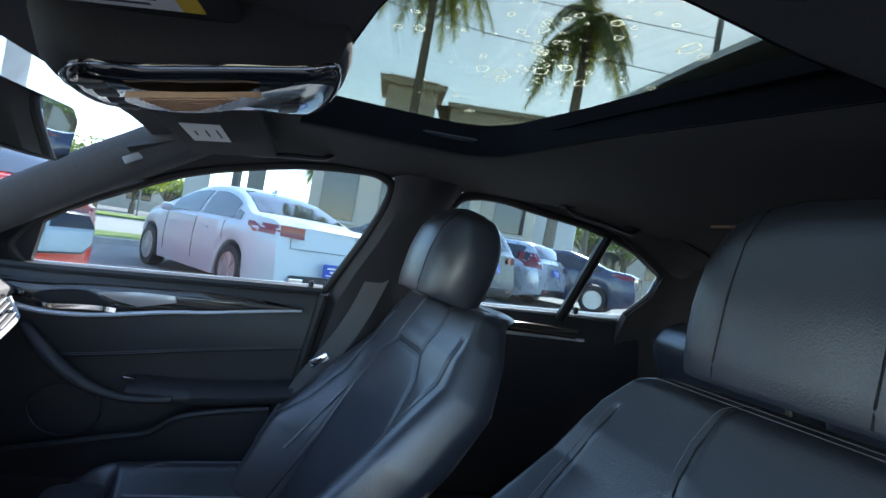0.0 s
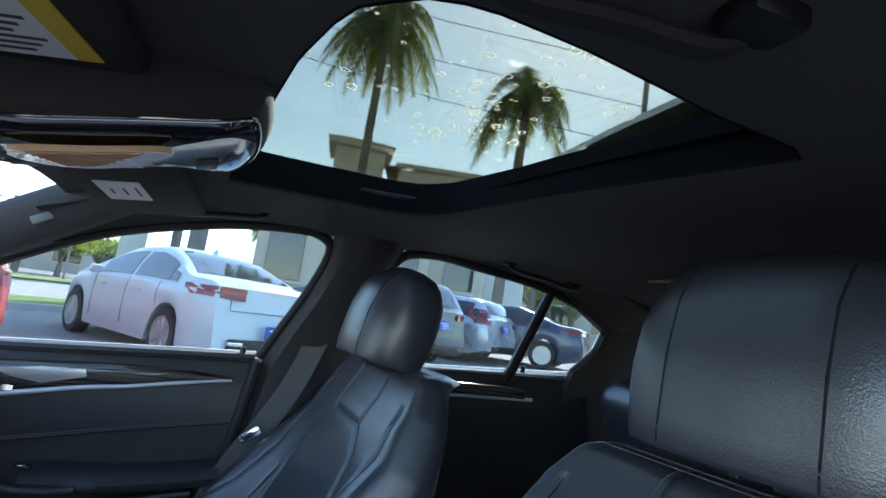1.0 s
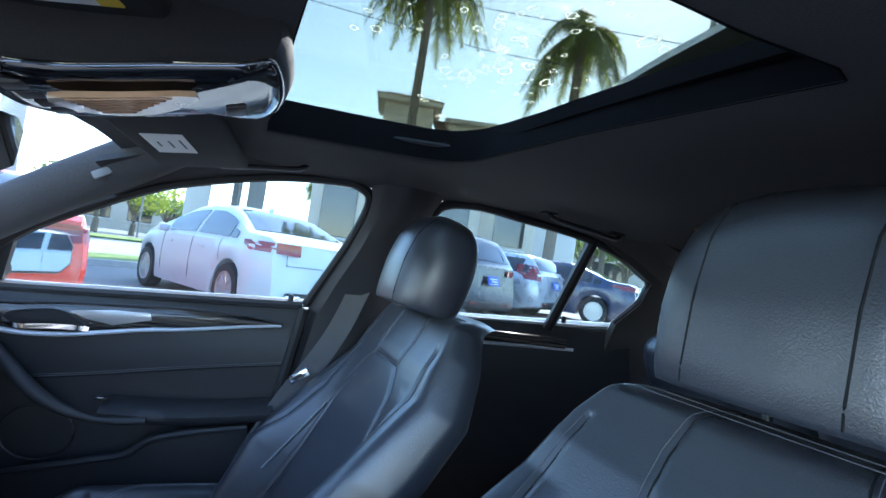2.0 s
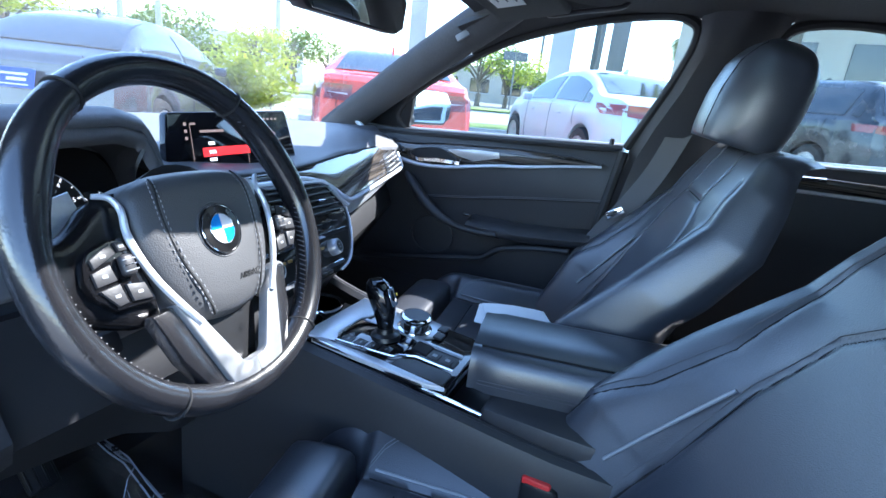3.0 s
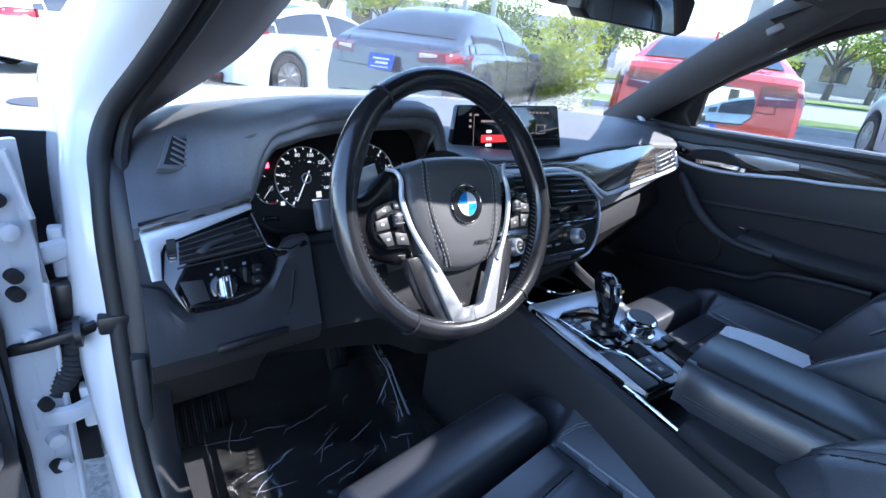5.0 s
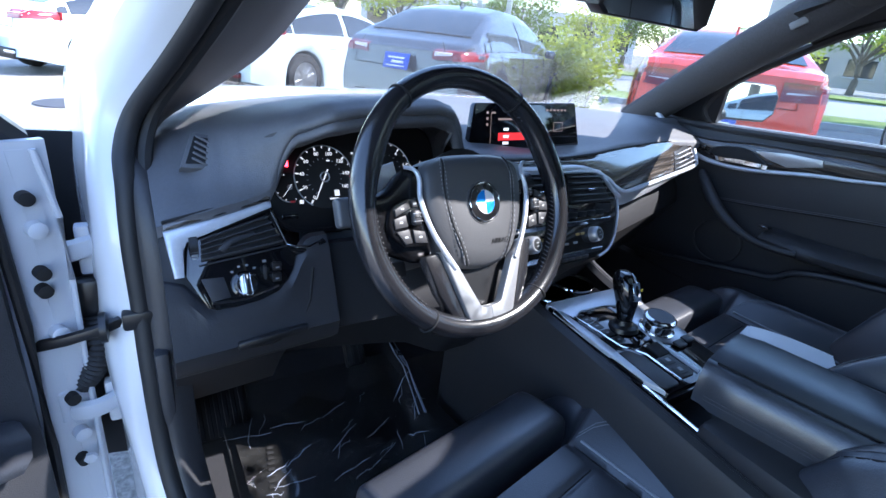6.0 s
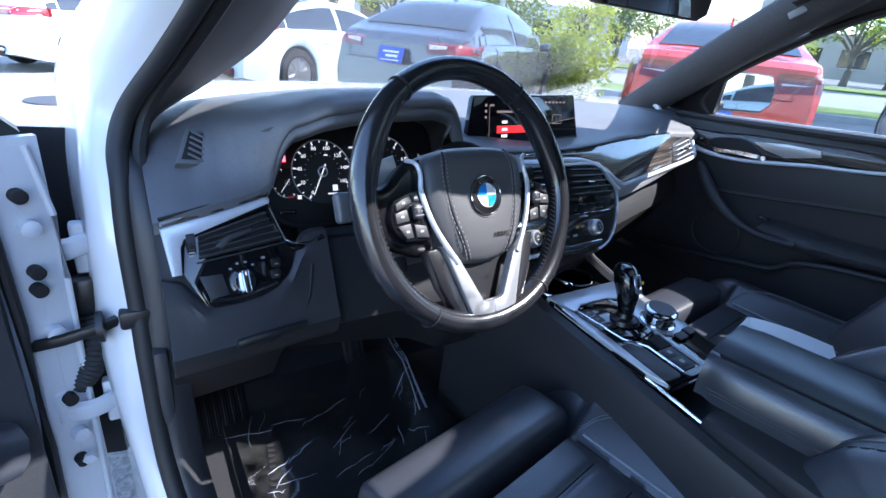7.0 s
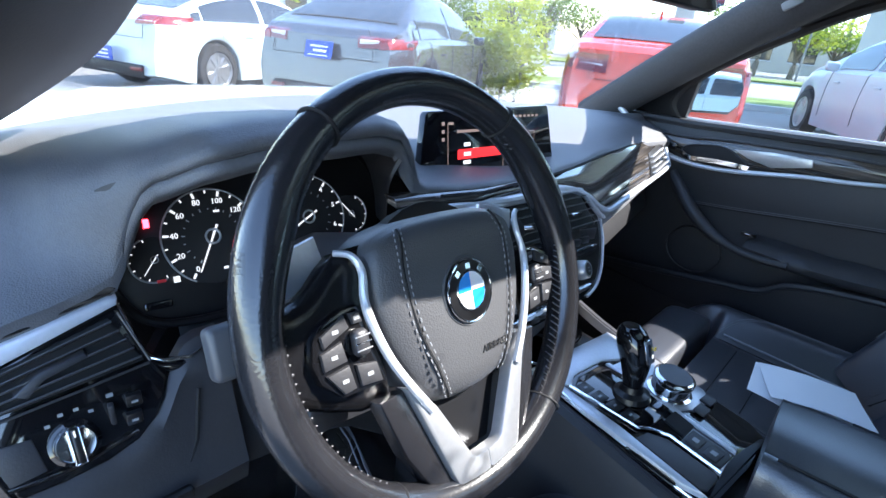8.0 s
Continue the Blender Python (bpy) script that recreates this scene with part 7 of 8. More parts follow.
# papers on the passenger seat
papers = thing("papers", "loose white papers lying on the passenger seat", "paper", "")
for k, (px, py, a) in enumerate(((0.338, -0.112, 14), (0.360, -0.124, 30))):
    P = [[Matrix.Translation((px, py, 0.578 + 0.004 * k)) @ Matrix.Rotation(radians(a), 4, 'Z') @ Vector((x, y, 0.8 * (x * x) * (1 if x < 0 else 0.3) + 0.012 * math.sin(y * 14 + k))) for x in (-0.055, -0.04, -0.02, 0.02, 0.04, 0.055)] for y in (-0.078, -0.05, 0, 0.05, 0.078)]
    part("sheet", plate(P, 0.0008, (0, 0, 1)), PAPER, papers)

# seat belt and its red release
belt = thing("seat_belt", "grey seat belt with metal tongue hanging from the pillar", "seat belt")
part("webbing", ribbon(smooth_path([(0.700, -0.405, 1.135), (0.712, -0.375, 1.05), (0.720, -0.335, 0.93), (0.722, -0.285, 0.83), (0.715, -0.23, 0.74), (0.66, -0.16, 0.60)], 6), 0.027, 0.002, up=(0.1, 0.9, 0.35)), BELT, belt)
part("upper_guide", box((0.705, -0.41, 1.145), (0.025, 0.06, 0.045), 0.01), BLACK, belt)
part("tongue", box((0.706, -0.256, 0.806), (0.010, 0.050, 0.022), 0.003, 2, Matrix.Rotation(radians(-35), 4, 'X')), CHROME, belt, "metal belt tongue")
part("tongue_slot", box((0.700, -0.254, 0.807), (0.004, 0.020, 0.006), 0.001, 1, Matrix.Rotation(radians(-35), 4, 'X')), BLACK, belt)
release = thing("belt_buckle", "black belt buckle with a red release button", "belt buckle")
part("case", box((-0.105, -0.305, 0.528), (0.026, 0.055, 0.075), 0.008), BLACK, release)
part("button", box((-0.105, -0.300, 0.563), (0.022, 0.042, 0.016), 0.004), material("red_button", (0.65, 0.03, 0.03), 0.4), release, "red release button")

# ---- overhead ----
mirror_in = thing("rear_view_mirror", "black frameless rear-view mirror on the windshield", "rear-view mirror")
MM = Matrix.Translation((0.01, 0.118, 1.190)) @ Matrix.Rotation(radians(-5), 4, 'Z') @ Matrix.Rotation(radians(90 + 4), 4, 'X')
mp = [(-0.120, -0.018), (-0.105, -0.030), (0.105, -0.036), (0.124, -0.026), (0.126, 0.020), (0.112, 0.034), (-0.10, 0.034), (-0.120, 0.022)]
part("case", moved(prism(mp, 0.035, None, 0.006, 3), MM), BLACK, mirror_in)
part("mirror_glass", moved(prism([(x * 0.96, y * 0.92) for x, y in mp], 0.002, Matrix.Translation((0, 0, 0.0015))), MM), MIRROR, mirror_in, "dark reflecting mirror glass")
part("stem", tube([(0.0, 0.15, 1.20), (0.0, 0.22, 1.24), (0.0, 0.27, 1.25)], 0.014, 10), BLACK, mirror_in)
part("sensor_box", box((0.0, 0.25, 1.235), (0.09, 0.12, 0.05), 0.015, 3, Matrix.Rotation(radians(-34), 4, 'X')), BLACK, mirror_in)

overhead = thing("overhead_console", "gloss black overhead console with warm reading lamp lenses", "overhead console")
OC = Matrix.Translation((-0.052, -0.124, 1.262)) @ Matrix.Rotation(radians(9.2), 4, 'Z') @ Matrix.Rotation(radians(-15.5), 4, 'X')
BOAT = [(-0.066, -0.070), (-0.062, -0.040), (-0.060, 0.020), (-0.056, 0.090), (-0.066, 0.135), (-0.030, 0.158), (0.030, 0.160), (0.076, 0.148), (0.104, 0.110), (0.108, 0.020), (0.112, -0.035), (0.140, -0.075), (0.050, -0.086)]
boat = [(p.x, p.y) for p in smooth_path([(x, y, 0) for x, y in BOAT], 4, True)]
rows = []
for grow, z in ((1.12, 0.050), (1.10, 0.014), (1.05, 0.004), (1.0, 0.001), (0.97, 0.0015)):
    rows.append([OC @ Vector((0.02 + (x - 0.02) * grow, 0.04 + (y - 0.04) * grow, z)) for x, y in boat])
part("surround", grid(rows, close_v=True), VISOR, overhead)
rows = []
for grow, z in ((1.0, 0.010), (1.0, 0.0), (0.985, -0.005), (0.95, -0.008), (0.85, -0.011), (0.6, -0.013), (0.3, -0.014), (0.05, -0.014)):
    rows.append([OC @ Vector((0.02 + (x - 0.02) * grow, 0.04 + (y - 0.04) * grow, z)) for x, y in boat])
part("gloss_panel", grid(rows, close_v=True, cap=True), GLOSS, overhead, "gloss black curved panel")
part("edge_line", tube([OC @ Vector((x, y, -0.002)) for x, y in boat], 0.0012, 6, closed=True), CHROME, overhead, "thin bright edge")
LENS = [(-0.036, 0.000), (-0.036, 0.060), (-0.036, 0.112), (0.006, 0.104), (0.034, 0.072), (0.030, 0.040), (0.002, 0.012)]
lens = [(p.x, p.y) for p in smooth_path([(x, y, 0) for x, y in LENS], 3, True)]
lamp_lens = part("lamp_lens", moved(prism(lens, 0.006, Matrix.Translation((0, 0, -0.017)), 0.002), OC), AMBER_LENS, overhead, "warm-tinted reading lamp lens")
for k in range(7):
    part("lens_rib", tube([OC @ Vector((-0.032 + 0.0085 * k, 0.020 + 0.006 * k, -0.0235)), OC @ Vector((-0.034 + 0.0085 * k, 0.060, -0.0240)), OC @ Vector((-0.032 + 0.0080 * k, 0.102 - 0.003 * k, -0.0235))], 0.0009, 5), AMBER_LENS, lamp_lens)
for k in range(4):
    part("switch", moved(box((-0.036 + 0.030 * k, 0.134 - 0.004 * k, -0.0105), (0.022, 0.018, 0.006), 0.002), OC), DARK, overhead)
part("sunroof_switch", moved(box((0.062, -0.035, -0.012), (0.040, 0.022, 0.008), 0.003), OC), DARK, overhead)
part("microphone_grille", moved(box((0.092, -0.052, -0.008), (0.020, 0.008, 0.005), 0.001), OC), DARK, overhead)


def sun_visor(s, label):
    v = thing("sun_visor", label, "sun visor", "sun visors")
    M = Matrix.Translation((s * 0.320, -0.010 if s > 0 else -0.038, 1.276 if s > 0 else 1.270)) @ Matrix.Rotation(radians(-9), 4, 'X') @ Matrix.Rotation(radians(5 * s), 4, 'Y')
    part("panel", moved(box((0, 0, 0), (0.40, 0.165, 0.022), 0.010, 3), M), VISOR, v)
    part("hinge_clip", moved(box((-s * 0.10, -0.074, 0.008), (0.04, 0.02, 0.010), 0.004), M), BLACK, v)
    return v, M


v, M = sun_visor(1, "black passenger sun visor with a white sticker")
st1 = part("sticker", moved(box((0.03, 0.02, -0.0118), (0.105, 0.062, 0.0012)), M), LABEL, v, "white paper sticker")
for k in range(3):
    part("print_line", moved(box((0.03, 0.0 + 0.018 * k, -0.0126), (0.05 - 0.012 * k, 0.003, 0.0006)), M), INK, st1)
v, M = sun_visor(-1, "black driver sun visor with a white and yellow warning label")
st2 = part("warning_label", moved(box((0.112, 0.002, -0.0118), (0.115, 0.085, 0.0012)), M), LABEL, v, "white warning label")
part("yellow_strip", moved(box((0.112, -0.048, -0.0118), (0.115, 0.016, 0.0014)), M), YELLOW, v, "yellow warning strip")
for k in range(9):
    part("print_line", moved(box((0.065 + 0.0115 * k, 0.000, -0.0126), (0.004, 0.066 - 0.014 * (k % 3), 0.0006)), M), INK, st2)


def grab_handle(a, b, drop, s=1, mat=DARK):
    g = thing("grab_handle", "black folding grab handle under the roof rail", "grab handle", "grab handles")
    a, b = Vector(a), Vector(b)
    d = Vector((-0.02 * s, 0, -drop))
    part("bar", tube(smooth_path([a, a + d + (b - a) * 0.05, a + d + (b - a) * 0.5, b + d - (b - a) * 0.05, b], 5), 0.009, 8, flat=0.7), mat, g)
    for p in (a, b):
        part("mount", box(p, (0.03, 0.04, 0.025), 0.006), BLACK, g)
    return g


grab_handle((0.600, -0.02, 1.288), (0.590, -0.20, 1.312), 0.022)
grab_handle((0.595, -0.80, 1.302), (0.605, -1.00, 1.278), 0.022)
grab_handle((-0.372, -0.32, 1.312), (-0.390, -0.45, 1.312), 0.012, -1, VISOR)
lamp = thing("rear_reading_lamp", "slim warm lamp strip in the rear headliner", "ceiling lamp")
part("lens", box((0.30, -1.05, 1.282), (0.13, 0.03, 0.008), 0.003), AMBER_LENS, lamp)
tag = thing("airbag_tag", "small light grey airbag tag on the pillar trim", "tag")
part("plate", box((0.586, 0.194, 1.211), (0.010, 0.036, 0.016), 0.003, 2, Matrix.Rotation(radians(15), 4, 'Z') @ Matrix.Rotation(radians(-33), 4, 'X')), GREY_MARK, tag)

# right door mirror and sail panel
side_mirror = thing("door_mirror", "black door mirror with reflecting glass outside the window", "door mirror")
SMX = Matrix.Translation((0.985, 0.46, 1.008)) @ Matrix.Rotation(radians(-25), 4, 'Z') @ Matrix.Rotation(radians(87), 4, 'X')
sp = [(-0.095, -0.050), (-0.080, -0.062), (0.065, -0.062), (0.095, -0.035), (0.098, 0.020), (0.075, 0.056), (-0.070, 0.062), (-0.095, 0.045)]
part("housing", moved(prism(sp, 0.09, None, 0.014, 3), SMX), BLACK, side_mirror)
part("glass", moved(prism([(x * 0.90 - 0.002, y * 0.88) for x, y in sp], 0.003, Matrix.Translation((0, 0, 0.002))), SMX), MIRROR, side_mirror, "mirror glass")
part("cap", moved(prism([(x * 1.03, y * 1.03) for x, y in sp], 0.05, Matrix.Translation((0, 0, -0.035)), 0.012), SMX), WHITE_PAINT, side_mirror, "white mirror cap")
part("arm", tube([(0.82, 0.50, 0.955), (0.90, 0.50, 0.960)], 0.022, 10), BLACK, side_mirror)
part("sail_panel", plate([[on_glass(0.60, 0.93, -0.012), on_glass(0.56, 0.985, -0.012)], [on_glass(0.44, 0.93, -0.012), on_glass(0.40, 1.055, -0.012)]], 0.015, (1, 0, 0)), BLACK, wall_right)

# ---- windshield, hood, left side ----
windshield = thing("window_3", "clear raked windshield with faint dust", "windshield", "", "structure")
rows = []
for i in range(25):
    x = lerp(-1, 1, i / 24)
    row = []
    for j in range(9):
        f = j / 8
        xx = x * lerp(0.76, 0.56, f)
        row.append(Vector((xx, lerp(0.89 - 0.17 * (abs(xx) / 0.75) ** 2.2, 0.13 - 0.05 * abs(x) ** 2, f), lerp(0.925, 1.345 - 0.02 * abs(x) ** 3, f) + 0.018 * math.sin(math.pi * f))))
    rows.append(row)
wp = part("pane", plate(rows, 0.004, (0, 0.4, 0.9)), SHIELD, windshield)
wp.visible_shadow = False
hood = thing("car_hood", "white painted bonnet glaring in the sun", "car bonnet", "", "structure")
rows = []
for i in range(33):
    x = lerp(-0.86, 0.86, i / 32)
    row = []
    for j in range(9):
        f = j / 8
        y0 = base_y(x * 0.87) + 0.05
        y = lerp(y0, 2.0 - 0.25 * (x / 0.86) ** 2, f)
        z = curve_at([(0, 0.915), (0.3, 0.905), (0.7, 0.85), (1, 0.76)], f) - 0.10 * (abs(x) / 0.86) ** 4 + 0.008 * math.exp(-((abs(x) - 0.45) / 0.05) ** 2)
        row.append(Vector((x, y, z)))
    rows.append(row)
part("panel", plate(rows, -0.02, (0, 0, 1)), WHITE_PAINT, hood)
part("cowl", plate([[Vector((x, base_y(x) + o, z)) for o, z in ((0.0, 0.905), (0.03, 0.895), (0.07, 0.895))] for x in [lerp(-0.78, 0.78, i / 20) for i in range(21)]], -0.02, (0, 0, 1)), BLACK, hood)
fender = thing("fender", "white front fender of the car", "car body", "", "structure")
for s in (1, -1):
    rows = []
    for i in range(13):
        y = lerp(0.46, 2.0, i / 12)
        rows.append([Vector((s * x, y, z)) for x, z in ((0.84, curve_at([(0.46, 0.90), (1.2, 0.85), (2.0, 0.70)], y)), (0.90, curve_at([(0.46, 0.86), (1.2, 0.81), (2.0, 0.66)], y)), (0.925, 0.70), (0.93, 0.55), (0.92, 0.35))])
    part("panel", plate(rows, 0.01 * -s, (1, 0, 0)), WHITE_PAINT, fender)

wall_left = thing("wall_left", "white door frame and black seal of the open driver door", "door frame", "", "structure")
BORDER = [(-0.56, -0.08, 1.32), (-0.605, 0.08, 1.225), (-0.653, 0.22, 1.114), (-0.694, 0.3, 1.039), (-0.739, 0.345, 0.969), (-0.759, 0.335, 0.915), (-0.762, 0.305, 0.87), (-0.765, 0.28, 0.8), (-0.764, 0.26, 0.7), (-0.764, 0.24, 0.615), (-0.76, 0.21, 0.47), (-0.743, 0.12, 0.36), (-0.733, -0.1, 0.33), (-0.733, -0.6, 0.33)]
SEAL = [(x + 0.012, y + 0.004, z) for x, y, z in BORDER]
JAMB = [(-0.61, -0.08, 1.365), (-0.66, 0.12, 1.235), (-0.725, 0.3, 1.104), (-0.773, 0.377, 1.032), (-0.792, 0.393, 0.975), (-0.796, 0.38, 0.92), (-0.8, 0.35, 0.865), (-0.803, 0.33, 0.777), (-0.808, 0.32, 0.69), (-0.805, 0.28, 0.6), (-0.788, 0.23, 0.45), (-0.773, 0.15, 0.32), (-0.758, -0.11, 0.29), (-0.758, -0.61, 0.29)]
OUTER = [(-0.64, -0.06, 1.365), (-0.69, 0.17, 1.245), (-0.745, 0.37, 1.12), (-0.793, 0.5, 1.045), (-0.816, 0.54, 0.985), (-0.82, 0.53, 0.93), (-0.822, 0.5, 0.865), (-0.822, 0.48, 0.777), (-0.822, 0.47, 0.69), (-0.819, 0.44, 0.6), (-0.809, 0.38, 0.45), (-0.799, 0.26, 0.3), (-0.794, -0.1, 0.24), (-0.794, -0.6, 0.24)]
TRIMIN = [(-0.398, -0.05, 1.318), (-0.443, 0.13, 1.24), (-0.489, 0.3, 1.14), (-0.535, 0.42, 1.05), (-0.615, 0.47, 0.98), (-0.701, 0.41, 0.93), (-0.707, 0.31, 0.875), (-0.7, 0.27, 0.8), (-0.7, 0.25, 0.7), (-0.7, 0.24, 0.615), (-0.698, 0.22, 0.47), (-0.683, 0.13, 0.36), (-0.668, -0.13, 0.315), (-0.668, -0.63, 0.31)]


def strip_between(a, b, bulge=0.0, n=4):
    A, B = smooth_path(a, 5), smooth_path(b, 5)
    rows = []
    for p, q in zip(A, B):
        d = Vector((-0.35, -0.93, 0.1))
        rows.append([p.lerp(q, k / n) + d * bulge * math.sin(math.pi * k / n) for k in range(n + 1)])
    return rows


part("jamb", plate(strip_between(BORDER, JAMB, 0.012), 0.006, (0.2, 0.9, 0.1)), WHITE_PAINT, wall_left, "white painted door jamb")
part("jamb_edge", plate(strip_between(JAMB, OUTER, 0.004), 0.006, (0.2, 0.9, 0.1)), WHITE_PAINT, wall_left)
part("door_seal", tube(smooth_path(SEAL, 5), 0.014, 12, up=(0, 1, 0)), RUBBER, wall_left, "black rubber door seal")
part("seal_lip", tube([p + Vector((0.026, 0.012, 0.0)) for p in smooth_path(SEAL, 5)], 0.011, 8, up=(0, 1, 0)), RUBBER, wall_left)
part("pillar_trim", plate(strip_between(SEAL, TRIMIN, 0.014), 0.006, (0.2, 0.9, 0.1)), DARK, wall_left)
a_left = a_pillar(-1, "a_pillar_trim", DARK)
a_left.parent = wall_left
part("kick_panel", box((-0.735, 0.42, 0.48), (0.02, 0.40, 0.34), 0.006), DARK, wall_left)
part("sill_trim", box((-0.735, -0.25, 0.315), (0.06, 1.0, 0.03), 0.008), DARK, wall_left)
part("roof_rail", tube(smooth_path([(-0.56, 0.0, 1.325), (-0.585, -0.2, 1.345), (-0.59, -0.45, 1.348), (-0.585, -0.8, 1.33), (-0.57, -1.2, 1.26)], 5), 0.028, 10), LINER, wall_left)
part("roof_edge", tube(smooth_path([(-0.60, 0.0, 1.375), (-0.625, -0.2, 1.395), (-0.63, -0.45, 1.398), (-0.625, -0.8, 1.38), (-0.61, -1.2, 1.31)], 5), 0.028, 10), WHITE_PAINT, wall_left)
bp = [[Vector((x, y, z)) for y in (-0.62, -0.72, -0.82)] for x, z in ((-0.76, 0.30), (-0.77, 0.6), (-0.765, 0.9), (-0.70, 1.1), (-0.60, 1.34))]
part("b_pillar", plate(bp, -0.05, (1, 0, 0)), DARK, wall_left)
part("rear_door_panel", box((-0.775, -1.15, 0.66), (0.04, 0.70, 0.64), 0.02), DARK, wall_left)
P = [[Vector((-win_x(z), y, z)) for y in (-1.18, -1.45, -1.75)] for z in (0.6, 0.8, 1.0, 1.15, 1.25)]
part("c_pillar", plate(P, -0.03, (1, 0, 0)), LINER, wall_left)
window_4 = thing("window_4", "tinted rear window on the driver's side", "car window", "", "structure")
P = [[Vector((-win_x(z), y, z)) for y in (-0.8, -1.0, -1.2)] for z in (0.97, 1.1, 1.29)]
part("pane", plate(P, -0.004, (1, 0, 0)), PRIVACY, window_4)
# rear closing with a back window
wall_back = thing("wall_back", "black rear bulkhead below the back window", "bulkhead", "", "structure")
part("bulkhead", box((0, -1.86, 0.62), (1.5, 0.04, 0.74), 0.01), LINER, wall_back)
back_window = thing("window_5", "dark tinted back window", "back window", "", "structure")
P = [[Vector((x * lerp(0.62, 0.52, f), lerp(-1.9, -1.5, f), lerp(0.99, 1.28, f))) for x in (-1, -0.5, 0, 0.5, 1)] for f in (0, 0.5, 1)]
part("pane", plate(P, 0.004, (0, 0, 1)), PRIVACY, back_window)

# hinges, check strap, cable boot
for dx, dy, dz in ((0.024, 0, 0), (0.028, -0.03, -0.245)):
    hm = Matrix.Translation((dx, dy, dz))
    hinge = part("door_hinge", moved(tube(smooth_path([(-0.825, 0.335, 0.782), (-0.855, 0.315, 0.782), (-0.895, 0.325, 0.780)], 4), 0.0095, 8, flat=1.7), hm), INNER_WHITE, wall_left, "white painted hinge arm")
    part("leaf", moved(box((-0.835, 0.34, 0.775), (0.018, 0.02, 0.075), 0.004), hm), INNER_WHITE, hinge)
    part("knuckle", lathe([(0.013, -0.025), (0.013, 0.025), (0.008, 0.03), (0, 0.03)], 16, hm @ Matrix.Translation((-0.895, 0.325, 0.795))), INNER_WHITE, hinge)
    part("bolt", lathe([(0.009, 0), (0.009, 0.006), (0, 0.007)], 6, hm @ Matrix.Translation((-0.875, 0.308, 0.700)) @ Matrix.Rotation(radians(90), 4, 'X')), INNER_WHITE, hinge)
check = thing("check_strap", "black door check strap with a mounting bracket", "door check")
part("strap", tube([(-0.765, 0.275, 0.690), (-0.805, 0.262, 0.683), (-0.845, 0.268, 0.672), (-0.885, 0.285, 0.660)], 0.0065, 8, flat=1.4), BLACK, check)
part("bracket", box((-0.752, 0.262, 0.693), (0.050, 0.026, 0.028), 0.005), BLACK, check)
part("bolt", lathe([(0.007, 0), (0.007, 0.006), (0, 0.006)], 6, Matrix.Translation((-0.763, 0.262, 0.692)) @ Matrix.Rotation(radians(90), 4, 'X')), DARK, check)
part("collar", lathe([(0.022, -0.004), (0.022, 0.004), (0.012, 0.006)], 16, Matrix.Translation((-0.800, 0.264, 0.685)) @ Matrix.Rotation(radians(90), 4, 'Y')), BLACK, check)
boot = thing("cable_boot", "ribbed black rubber cable boot between jamb and door", "cable boot")
bp2 = smooth_path([(-0.812, 0.32, 0.675), (-0.812, 0.305, 0.635), (-0.822, 0.30, 0.60), (-0.840, 0.305, 0.575), (-0.858, 0.315, 0.56)], 10)
part("bellows", tube(bp2, [0.014 + 0.003 * (i % 2) for i in range(len(bp2))], 12), RUBBER, boot)
part("socket", box((-0.812, 0.328, 0.705), (0.036, 0.03, 0.06), 0.008), BLACK, boot)
# black sheet added in the hinge gap to stand for its shade
gap = thing("hinge_gap", "black sheet standing for the shade between fender and door jamb", "gap", "", "structure")
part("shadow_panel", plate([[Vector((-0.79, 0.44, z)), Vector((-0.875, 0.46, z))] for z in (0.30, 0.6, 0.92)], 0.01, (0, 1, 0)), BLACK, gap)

# open driver door
door_3 = thing("door_3", "open white driver door with black inner panel", "car door", "", "structure")
DMX = Matrix.Translation((-0.862, 0.325, 0)) @ Matrix.Rotation(radians(-66), 4, 'Z')
# local: door runs towards -y, its inner face is +x
shell = [[Vector((0.0 + 0.012 * k, y, z)) for y, z in ((0.01, 0.30), (0.01, 0.55), (0.01, 0.80), (-0.0, 0.93))] for k in (-9, -6, -3, 0, 3)]
part("edge", moved(plate(shell, -0.02, (0, 1, 0)), DMX), INNER_WHITE, door_3, "white painted door edge")
part("skin", moved(plate([[Vector((-0.11 - 0.02 * math.sin(math.pi * (z - 0.25) / 0.8), y, z)) for z in (0.28, 0.45, 0.65, 0.85, 0.94)] for y in (0.02, -0.3, -0.7, -1.12)], 0.01, (1, 0, 0)), DMX), WHITE_PAINT, door_3, "white outer skin")
part("inner_frame", moved(plate([[Vector((0.035, y, z)) for z in (0.28, 0.45, 0.65, 0.85, 0.94)] for y in (0.022, 0.0, -0.04, -0.12)], -0.012, (1, 0, 0)), DMX), INNER_WHITE, door_3)
rows = []
for i in range(13):
    y = (-0.052, -0.062)[i] if i < 2 else lerp(-0.075, -1.08, (i - 2) / 10)
    thin = 0.055 * max(0, 1 - i / 1.0)
    rows.append([Vector((max(0.040, x - thin), y, z)) for x, z in ((0.05, 0.30), (0.075, 0.40), (0.085, 0.52), (0.075, 0.60), (0.068, 0.72), (0.070, 0.82), (0.055, 0.93), (0.03, 0.95))])
part("inner_panel", moved(plate(rows, -0.03, (1, 0, 0)), DMX), DOOR_SKIN, door_3, "black inner trim panel")
part("armrest", moved(tube(smooth_path([(0.08, -0.10, 0.56), (0.11, -0.2, 0.60), (0.12, -0.5, 0.66), (0.10, -0.9, 0.68)], 5), 0.04, 10), DMX), LEATHER, door_3)
part("edge_seal", moved(tube([(0.042, -0.052, 0.30), (0.044, -0.046, 0.5), (0.045, -0.042, 0.70), (0.044, -0.048, 0.93)], 0.007, 8), DMX), RUBBER, door_3)
